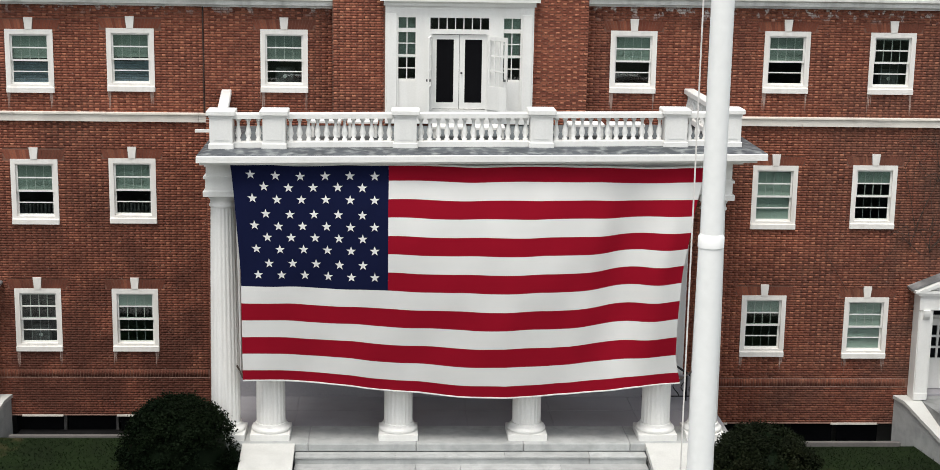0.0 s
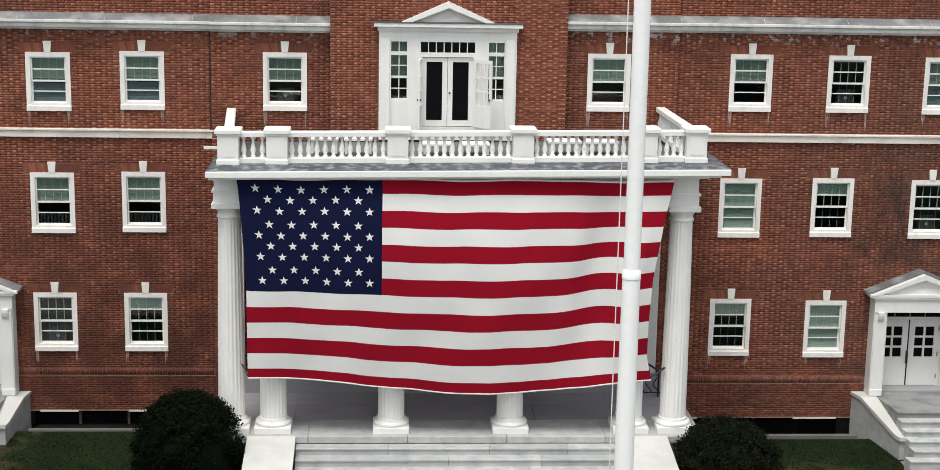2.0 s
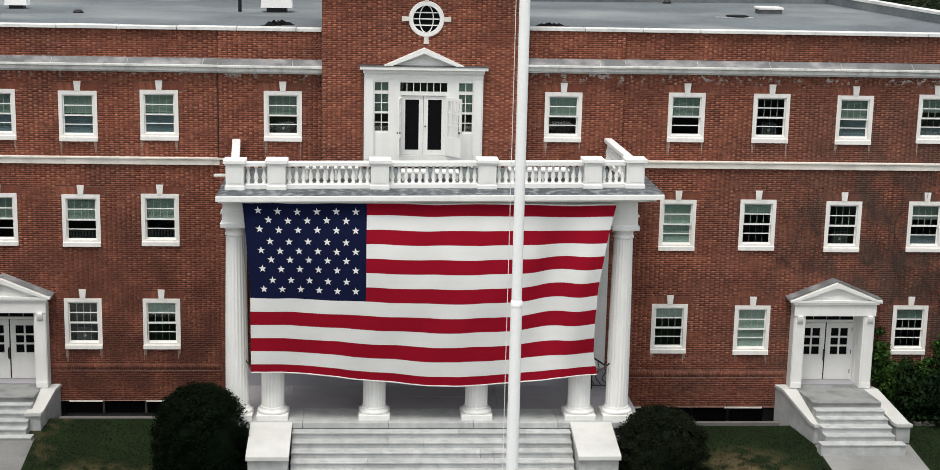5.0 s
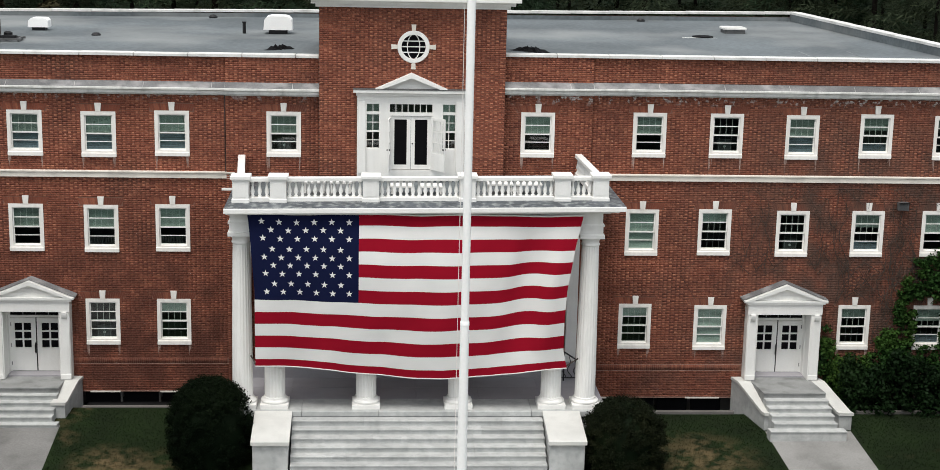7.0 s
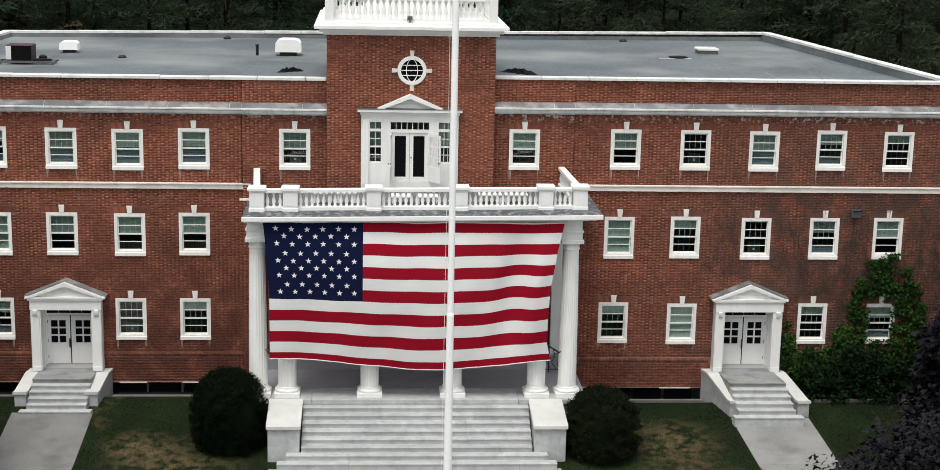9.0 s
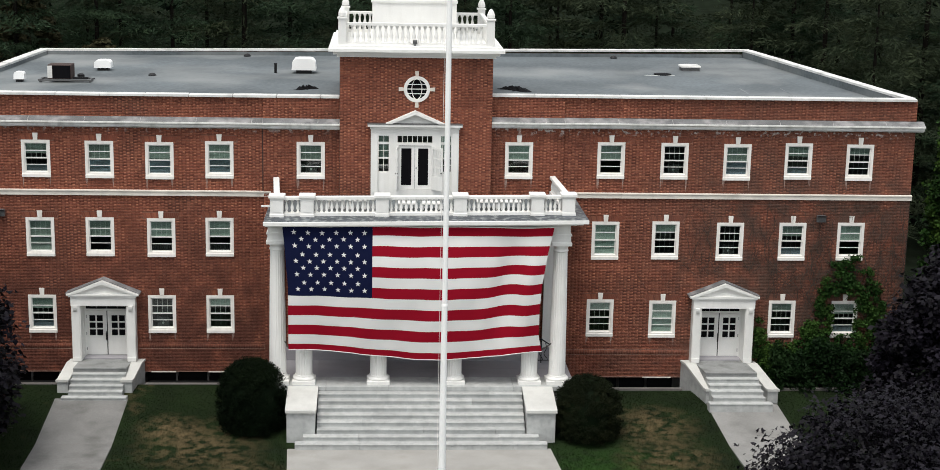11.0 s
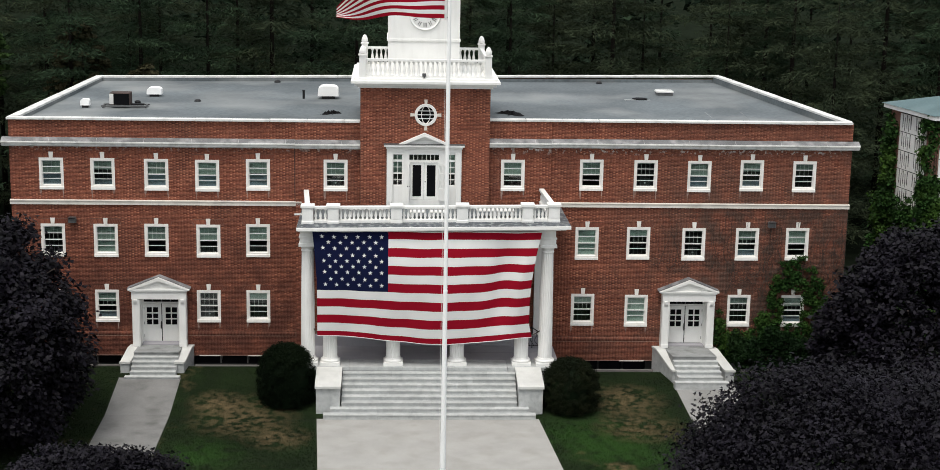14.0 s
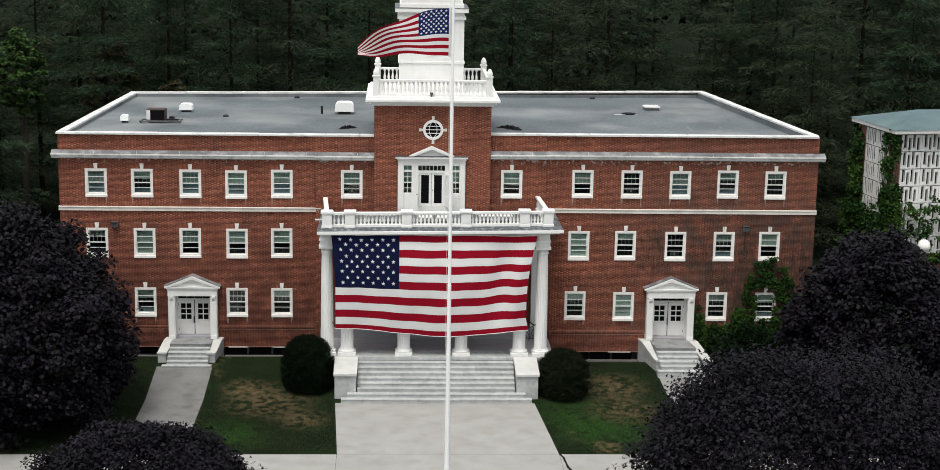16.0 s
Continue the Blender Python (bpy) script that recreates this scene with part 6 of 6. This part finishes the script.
s = S()
for k in range(210):
    x = r.uniform(-5.6, 4.0)
    reach = r.uniform(0.5, 1.25)
    z0 = r.uniform(0.75, 5.5)
    pts = [(x, -0.02, z0)]
    for j in range(1, 9):
        pts.append((min(4.05, pts[-1][0] + r.normal() * 0.38), -0.02, min(8.3, z0 + j * r.uniform(0.5, 0.7) * reach)))
    for j in range(8):
        p, q = pts[j], pts[j + 1]
        if not any(stem_hits(lerp(p[0], q[0], e), lerp(p[2], q[2], e)) for e in (0, 0.25, 0.5, 0.75, 1)):
            s.tube([p, q], [0.011 - 0.0009 * j, 0.0101 - 0.0009 * j], 4)
part("dead_stem", s, BARK, ivy, "bare brown ivy stems", kind="stuff")


# ---------------------------------------------------------------- roof things
def on_roof(x, y):
    return (x, y, ROOF_Z + tilt(x, y) - 0.004)


def roof_vent(at, w, h, label):
    t = thing("roof_vent", at, label, "roof vent", "roof vents")
    part("curb", S().box(-w * 0.32, w * 0.32, -w * 0.3, w * 0.3, 0, h * 0.35), BLACK, t)
    s = S()
    outline = [(-w / 2, h * 0.3), (w / 2, h * 0.3), (w * 0.47, h * 0.8), (w * 0.38, h * 0.95), (w * 0.25, h), (-w * 0.25, h), (-w * 0.38, h * 0.95), (-w * 0.47, h * 0.8)]
    s.prism(outline, -w * 0.42, w * 0.42)
    part("hood", s, POLE, t, "white rounded metal hood")


roof_vent(on_roof(-5.38, 10.45), 1.2, 0.82, "large white hooded roof vent")
roof_vent(on_roof(-15.46, 11.3), 0.85, 0.55, "white hooded roof vent")
roof_vent(on_roof(-18.45, 6.1), 0.5, 0.5, "small white hooded roof vent")
unit = thing("air_unit", on_roof(-16.65, 6.2), "rusty brown rooftop air unit on a frame", "air unit")
part("cabinet", S().cbox(-0.45, 0.65, -0.45, 0.45, 0.2, 0.86, 0.03), RUST, unit)
part("grille", S().box(-0.20, 0.62, -0.475, -0.45, 0.23, 0.83), SCREEN, unit, "black intake grille")
part("side_panel", S().box(-0.44, -0.22, -0.47, -0.45, 0.25, 0.82), COPING, unit)
part("frame", S().box(-0.9, 1.6, -0.45, -0.38, 0.1, 0.18).box(-0.9, 1.6, 0.38, 0.45, 0.1, 0.18).box(-0.85, -0.78, -0.38, 0.38, 0, 0.18).box(1.45, 1.52, -0.38, 0.38, 0, 0.18), METAL, unit)
part("motor", S().lathe([(0.15, 0.18), (0.17, 0.25), (0.17, 0.36), (0.08, 0.42)], 12, 1.0, 0.1).box(0.7, 1.4, -0.3, -0.1, 0.18, 0.28), BLACK, unit)
solo("roof_pipe", S().lathe([(0.07, 0), (0.07, 0.5), (0.085, 0.5), (0.085, 0.56)], 12), BLACK, "black vent pipe on the roof", "pipe", at=on_roof(-6.8, 10.3))
for x, y in ((-12.7, 8.9), (-8.9, 18.6), (3.4, 18.4), (11.4, 18.5)):
    solo("roof_drain", S().lathe([(0.2, 0), (0.2, 0.08), (0.12, 0.16), (0.02, 0.18)], 12), BLACK, "small black roof drain", "drain", at=on_roof(x, y))
hatch = thing("roof_hatch", on_roof(14.65, 13.2), "low white roof hatch", "hatch")
part("curb", S().box(-0.46, 0.46, -0.42, 0.42, 0, 0.2), METAL, hatch)
part("lid", S().cbox(-0.52, 0.52, -0.48, 0.48, 0.2, 0.30, 0.04), COPING, hatch)
pan = thing("drain_pan", on_roof(12.75, 11.2), "black roof drain opening with a pale sheet edge", "drain")
part("sheet", S().cbox(-0.85, 0.7, -0.42, 0.42, -0.03, 0.03, 0.005), COPING, pan)
part("grate", S().lathe([(0.46, 0.028), (0.46, 0.07), (0.36, 0.09), (0.05, 0.075)], 16, 0.12, 0.0), TAR, pan)
for at, n, sc in ((on_roof(4.75, 4.8), 9, 0.68), (on_roof(-5.0, 4.3), 7, 0.5)):
    r = np.random.default_rng(n)
    m = 26  # a torn sheet, folded and lying in ridges
    s = S()
    for j in range(7):
        for i in range(m):
            a, q = 2 * math.pi * i / m, j / 6
            w = sc * q * (0.75 + 0.35 * math.sin(2 * a + n) + 0.22 * math.sin(5 * a + 2 * n) + 0.1 * math.sin(9 * a))
            s.v.append((w * math.cos(a) * 1.0, w * math.sin(a) * 1.5, 0.02 + (1 - q * 0.9) * 0.30 * abs(math.sin(3 * a + q * 5 + n)) * min(1, q * 3)))
    s.f = [(j * m + i, j * m + (i + 1) % m, (j + 1) * m + (i + 1) % m, (j + 1) * m + i) for j in range(6) for i in range(m)]
    solo("tar_sheet", s, TAR, "crumpled black roofing sheet", "roofing sheet", at=at)
# lamps boxes on the wall
for x in (-18.12, 18.31):
    b = thing("wall_floodlight", (x, -0.02, 8.14), "small dark floodlight box on the brick", "floodlight")
    part("housing", S().cbox(-0.2, 0.2, -0.24, 0.0, 0, 0.3, 0.03), METAL, b)
    part("visor", S().box(-0.2, 0.2, -0.34, -0.24, 0.26, 0.3), BLACK, b)


# ---------------------------------------------------------------- neighbour building
far = thing("neighbour_building", (28.34, 5.05, 0), "white-screened block with a blue-green hipped roof", "building")
far.scale, far.rotation_euler[2] = (0.885, 0.885, 0.885), radians(10)
FW, FD, FH, LV = 20.0, 5.4, 15.0, 1.22
part("wall", S().box(0.5, FW, 0.5, FD, 0, FH), MORTAR, far, "dark red brick core")
part("wall_corner", S().box(0.0, 0.58, 0.0, 0.6, 0, FH), MORTAR, far, "dark brick corner pier")
part("wall_end", S().box(0.0, 0.5, 4.2, FD, 0, FH), MORTAR, far, "dark brick end pier")
e = 0.4
part("eave", S().cbox(-e, FW + e, -0.85, FD + e, FH, FH + 0.28, 0.03), WHITE, far, "white eaves board")
part("roof", S().add([(-e - 0.1, -0.95, FH + 0.29), (FW + e, -0.95, FH + 0.29), (FW + e, FD + e + 0.1, FH + 0.29), (-e - 0.1, FD + e + 0.1, FH + 0.29), (3.0, FD / 2, FH + 1.2), (FW - 3, FD / 2, FH + 1.2)],
     [(0, 1, 5, 4), (1, 2, 5), (2, 3, 4, 5), (3, 0, 4)]), COPPER, far, "blue-green shingled hip roof")


def screen(width, slots, side):
    """A moulded white screen with tall slots, set high and low by turns; along x, or along y on the side."""
    s = S()

    def piece(a, b, z0, z1, d=0.0):
        s.box(d, 0.06, a, b, z0, z1) if side else s.box(a, b, d, 0.2, z0, z1)

    sw = 0.17 if side else 0.21
    pier = 0.26 if side else 0.17
    gap = (width - pier * 2 - sw * slots) / (slots - 1)
    piece(0, pier, 0.03, LV - 0.03)
    piece(width - pier, width, 0.03, LV - 0.03)
    for k in range(slots):
        a = pier + k * (sw + gap)
        lo, hi = (0.27, 0.04) if k % 2 == 0 else (0.10, 0.24)
        piece(a, a + sw, 0.03, lo)
        piece(a, a + sw, LV - hi, LV - 0.03)
        if k < slots - 1:
            piece(a + sw, a + sw + gap, 0.03, LV - 0.03, -0.012 if side else -0.03)
    return s.mesh("screen_panel", WHITE)


front_screen, side_screen = screen(1.52, 4, False), screen(1.74, 5, True)
front_dark = S().box(0, 1.52, 0.3, 0.36, 0.0, LV).mesh("slot_window", SCREEN)
side_dark = S().box(0.045, 0.36, 0, 1.74, 0.0, LV).mesh("slot_window", SCREEN)
for level in range(7):
    z0 = FH - 0.15 - (level + 1) * LV
    for k in range(12):
        p = part("screen_panel", front_screen, WHITE, far, "white precast window screen", (0.62 + k * 1.55, 0, z0))
        part("slot_window", front_dark, SCREEN, p, "dark window slot")
    for k in range(2):
        p = part("screen_panel", side_screen, WHITE, far, "white precast window screen", (0, 0.63 + k * 1.77, z0))
        part("slot_window", side_dark, SCREEN, p, "dark window slot")
ivy2 = thing("ivy", (28.34, 5.05, 0.3), "dark green ivy over the corner of the white block", "ivy")
ivy2.scale, ivy2.rotation_euler[2] = (0.885, 0.885, 0.885), radians(10)
r = np.random.default_rng(15)
c, rad = [], []
for k in range(1900):
    q = r.random()
    if q < 0.06:    # a strand up the corner to the eaves
        p = (r.uniform(-0.25, 0.25), r.uniform(-0.3, 0.9), r.uniform(6, 11.6))
    elif q < 0.32:  # the mass widening below it
        z = r.random() ** 0.8 * 8.6
        w = 0.35 + (8.6 - z) * 0.2
        p = (r.uniform(-0.8, 0.25 + 0.42 * w), -0.15 - 0.35 * r.random(), z)
    elif q < 0.44:  # the far end of the side wall
        p = (-0.1 - 0.25 * r.random(), r.uniform(4.3, 5.4), r.random() ** 0.6 * 10.6 + r.normal() * 0.5)
    elif q < 0.74:
        p = (-0.2 - 0.6 * r.random(), r.uniform(0, 6), r.uniform(0, 6.6 + 0.8 * r.random()))
    else:
        x = r.uniform(0, 14)
        p = (x, -0.3 - 0.9 * r.random(), r.uniform(0, 7.8 + 0.4 * math.sin(x * 2.3)))
    c.append((p[0], p[1], p[2] * 1.26))
    rad.append(0.42)
part("leaves", leaf_cloud("leaves", c, rad, 30, 0.22, IVY, 16, 0.4, 0.2), IVY, ivy2, kind="stuff")
for k in range(9):
    x = -0.06 if k < 5 else r.uniform(0.05, 0.5)
    y = r.uniform(0.1, 0.9) if k < 5 else -0.05
    part("stem", S().tube([(x, y, 0), (x, y, 4), (x, y + 0.1 * (k < 5), 10.5 + 0.3 * k)], [0.04, 0.03, 0.012], 5), BARK, ivy2)


def street_lamp(at, h):
    t = thing("street_lamp", at, "lamp post with a round white opal globe", "street lamp", "globe lamps")
    part("post", S().lathe([(0.12, 0), (0.07, 0.4), (0.05, h - 0.35), (0.09, h - 0.28), (0.09, h - 0.22)], 12), BLACK, t, smooth=True)
    part("globe", S().lathe([(0.10, h - 0.22), (0.26, h - 0.12), (0.36, h + 0.08), (0.37, h + 0.2), (0.30, h + 0.42), (0.16, h + 0.54), (0.02, h + 0.57)], 18), LAMP_GLOBE, t, smooth=True)


street_lamp((28.23, -2.0, 0.42), 7.13)


# ---------------------------------------------------------------- pine woods
def bough_cloud(name, pads, mat, seed):
    """Feathery boughs: along each drooping axis sprays of needles fan out to both sides; a pad is (centre, direction, length, width, sprays)."""
    r = np.random.default_rng(seed)
    verts, k = [], 0
    for (cx, cy, cz), a, length, width, n in pads:
        ca, sa = math.cos(a), math.sin(a)
        u = r.uniform(-1.0, 1.0, n)
        side = np.where(r.random(n) < 0.5, -1.0, 1.0)
        q = r.random(n) ** 0.8
        v = side * q * (1 - 0.55 * np.maximum(u, 0))
        x = cx + ca * u * length - sa * v * width
        y = cy + sa * u * length + ca * v * width
        z = cz + 0.16 * length * (1 - u * u) - 0.22 * width * q ** 1.5 + r.normal(size=n) * 0.10
        p = np.stack([x, y, z], 1)
        # a spray points outwards along the bough and off to its side, and hangs a little
        out = 0.75 + 0.55 * r.normal(size=n)
        off = side * (0.75 + 0.3 * r.normal(size=n)) * np.minimum(1.0, 0.35 + q)
        t = np.stack([ca * out - sa * off, sa * out + ca * off, -0.10 + 0.38 * r.normal(size=n)], 1)
        t /= np.linalg.norm(t, axis=1)[:, None]
        nrm = np.array([0, 0, 1.0]) + r.normal(size=(n, 3)) * 0.55
        nrm -= t * (t * nrm).sum(1)[:, None]
        nrm /= np.linalg.norm(nrm, axis=1)[:, None]
        b = np.cross(nrm, t)
        s = (0.40 * (0.5 + 0.9 * r.random(n)))[:, None]
        verts.append(np.stack([p - t * s * 0.45, p + b * s * 0.105, p + t * s * 0.75 - nrm * s * 0.10, p - b * s * 0.105], 1).reshape(-1, 3))
        k += n
    return array_mesh(name, np.concatenate(verts), np.arange(k * 4).reshape(k, 4), mat)


def pine_meshes(seed, h, mat):
    r = np.random.default_rng(seed)
    trunk = S().tube([(0, 0, -0.5), (0, 0, h * 0.5), (0, 0, h)], [0.26, 0.15, 0.02], 7)
    pads = []
    z = 2.6
    while z < h * 0.985:
        t = z / h
        reach = 5.0 * (1 - t ** 2.2) ** 0.8 * (0.8 + 0.35 * r.random()) + 0.5
        off = r.uniform(0, 6)
        for k in range(4):
            a = off + k * math.pi / 2 + r.normal() * 0.3
            length = reach * (0.62 + 0.5 * r.random())
            zz = z + r.normal() * 0.75
            m = 3 if length > 3.2 else 2 if length > 1.6 else 1
            for j in range(m):
                q = (j + 0.62) / m
                w = (0.62 + 0.16 * length) * (0.8 + 0.35 * r.random())
                side = r.normal() * 0.28
                pads.append(((length * q * math.cos(a) - side * math.sin(a), length * q * math.sin(a) + side * math.cos(a), zz - 0.05 * length * q + r.normal() * 0.12), a, 0.66 * length / m + 0.42, w * 1.15, 104))
        z += 2.0 * (1.1 - 0.5 * t)
    pads.append(((0, 0, h - 0.3), 0, 0.4, 0.4, 20))
    return trunk.mesh("trunk", PINE_BARK, True), bough_cloud("crown", pads, mat, seed)


pine_kinds = [pine_meshes(s, h, m) for s, h, m in ((71, 24, PINE), (72, 22, PINE), (73, 26, PINE2), (74, 20, PINE2), (75, 25, PINE))]
r = np.random.default_rng(99)
spots = []
for row, (y, gap, x0, x1) in enumerate(((36, 5.4, -48, 52), (43.5, 5.2, -52, 56), (53, 8.5, -56, 60))):
    x = x0 + (row % 2) * 2.5
    while x < x1:
        spots.append((x + r.normal() * 1.2, y + r.normal() * 1.8, r.uniform(0.85, 1.15)))
        x += gap
for x, y in ((-29.0, 7), (-34, 15), (-34, 2), (-38, 9), (-37, 24), (-24, 30), (29, 27), (36, 26), (43, 25), (27.5, 33), (50, 22), (-42, 22), (-45, 8), (-40, -2)):
    spots.append((x, y, r.uniform(0.85, 1.05)))
for i, (x, y, sc) in enumerate(spots):
    k = int(r.integers(0, 5))
    z = max(0, y - 60) * 0.05 + 0.4
    m = Matrix.Translation((x, y, z)) @ Matrix.Rotation(r.uniform(0, 6.28), 4, "Z")
    t = thing("pine_tree", (0, 0, 0), "tall dark green pine in dense woods", "tree", "pine woods")
    t.matrix_basis = m @ Matrix.Diagonal((sc, sc, sc, 1))
    part("trunk", pine_kinds[k][0], BARK, t)
    part("crown", pine_kinds[k][1], PINE, t, kind="stuff")


def woods_tree(at, rx, rz, cz, seed, mat, label):
    t = thing("broadleaf_tree", at, label, "tree", "broadleaf trees in the woods")
    part("trunk", S().tube([(0, 0, -0.4), (0.2, 0.1, cz * 0.6), (0.1, 0, cz + rz * 0.4)], [0.3, 0.22, 0.06], 8), BARK, t, smooth=True)
    c, rad = crown_clumps(seed, rx, rx, rz, cz, 150, -0.9, 0.35)
    part("crown", leaf_cloud("crown", c, rad, 90, 0.30, mat, seed, 0.9, 0.3, 0.45), mat, t, kind="stuff")


woods_tree((-33.0, 23.5, 0.4), 3.0, 5.0, 14.5, 201, BROAD, "fresh green broadleaf tree among dark pines")
woods_tree((-30.2, 29.5, 0.4), 2.4, 4.0, 13.0, 202, BROAD, "fresh green broadleaf tree among dark pines")
woods_tree((-23.5, 31.0, 0.4), 2.6, 5.0, 11.5, 203, DRY, "rusty olive broadleaf tree among dark pines")
woods_tree((-19.0, 30.8, 0.4), 2.3, 3.6, 9.5, 204, DRY, "rusty olive broadleaf tree among dark pines")
# a wooded rise closes the view far behind
r = np.random.default_rng(101)
c, rad = [], []
for k in range(1100):
    x = r.uniform(-200, 200)
    y = r.uniform(76, 140)
    c.append((x, y, 2 + (y - 60) * 0.05 + r.uniform(0.0, 1) ** 0.6 * 26))
    rad.append(r.uniform(2.5, 4.5))
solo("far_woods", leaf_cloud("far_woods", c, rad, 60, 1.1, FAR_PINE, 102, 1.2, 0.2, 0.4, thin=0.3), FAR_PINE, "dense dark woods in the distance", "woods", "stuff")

# ---------------------------------------------------------------- bricks, last
TRIM_BRICK = material("mortar_ledge", (0.34, 0.20, 0.155), 0.95, 0.15, 1.2, 40, 0.2)
for x0, x1 in ((WING_L, DOOR_L - 1.4), (DOOR_L + 1.4, BAY_L), (BAY_R, DOOR_R - 1.4), (DOOR_R + 1.4, WING_R)):
    z0, z1 = (2.10, 2.30) if x0 < 0 else (1.862, 2.068)
    rows = [(a, a + 0.062, z0, z1) for a in np.arange(x0 + 0.01, x1 - 0.07, 0.075)]
    part("soldier_course", bricks_mesh("soldier_course", rows, -0.012, BRICK), BRICK, building, "course of upright red bricks", kind="stuff")
    part("soldier_bed", S().box(x0 + 0.005, x1 - 0.005, -0.0175, 0.0, z0 - 0.01, z1 + 0.005), MORTAR, building)
    part("ledge", S().box(x0 + 0.005, x1 - 0.005, -0.024, 0.0, z0 - 0.03, z0 - 0.014), TRIM_BRICK, building, "pale mortar ledge below the upright bricks")
    if x0 > 0:
        part("ledge", S().box(x0 + 0.005, x1 - 0.005, -0.020, 0.0, z1 + 0.008, z1 + 0.02), TRIM_BRICK, building, "pale mortar ledge above the upright bricks")
    foot = BASE_L if x0 < 0 else BASE_R
    part("ledge", S().box(x0 + 0.005, x1 - 0.005, -0.022, 0.1, foot - 0.032, foot - 0.002), TRIM_BRICK, building, "pale mortar ledge at the foot of the bricks")
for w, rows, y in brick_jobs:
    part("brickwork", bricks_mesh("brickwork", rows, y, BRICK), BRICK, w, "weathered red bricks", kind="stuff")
near = [b for b in tower_rows if 1.84 < (b[0] + b[1]) / 2 < 3.3 and 9.6 < b[2] < 13.2 and b[1] - b[0] > 0.19][:300]
taken = set(near)
part("brickwork", bricks_mesh("brickwork", [b for b in tower_rows if b not in taken], Y_TOW, BRICK), BRICK, tw, "weathered red bricks", kind="stuff")
one = S().add([(-0.1, -0.013, -0.028), (0.1, -0.013, -0.028), (0.1, -0.013, 0.028), (-0.1, -0.013, 0.028), (-0.1, 0.01, -0.028), (0.1, 0.01, -0.028), (0.1, 0.01, 0.028), (-0.1, 0.01, 0.028)],
              [(0, 1, 2, 3), (3, 2, 6, 7), (4, 5, 1, 0), (4, 0, 3, 7), (1, 5, 6, 2)]).mesh("brick", BRICK_PIECE)
for b in near:
    part("brick", one, BRICK_PIECE, tw, "", ((b[0] + b[1]) / 2, Y_TOW + rng.uniform(-0.003, 0.002), (b[2] + b[3]) / 2))
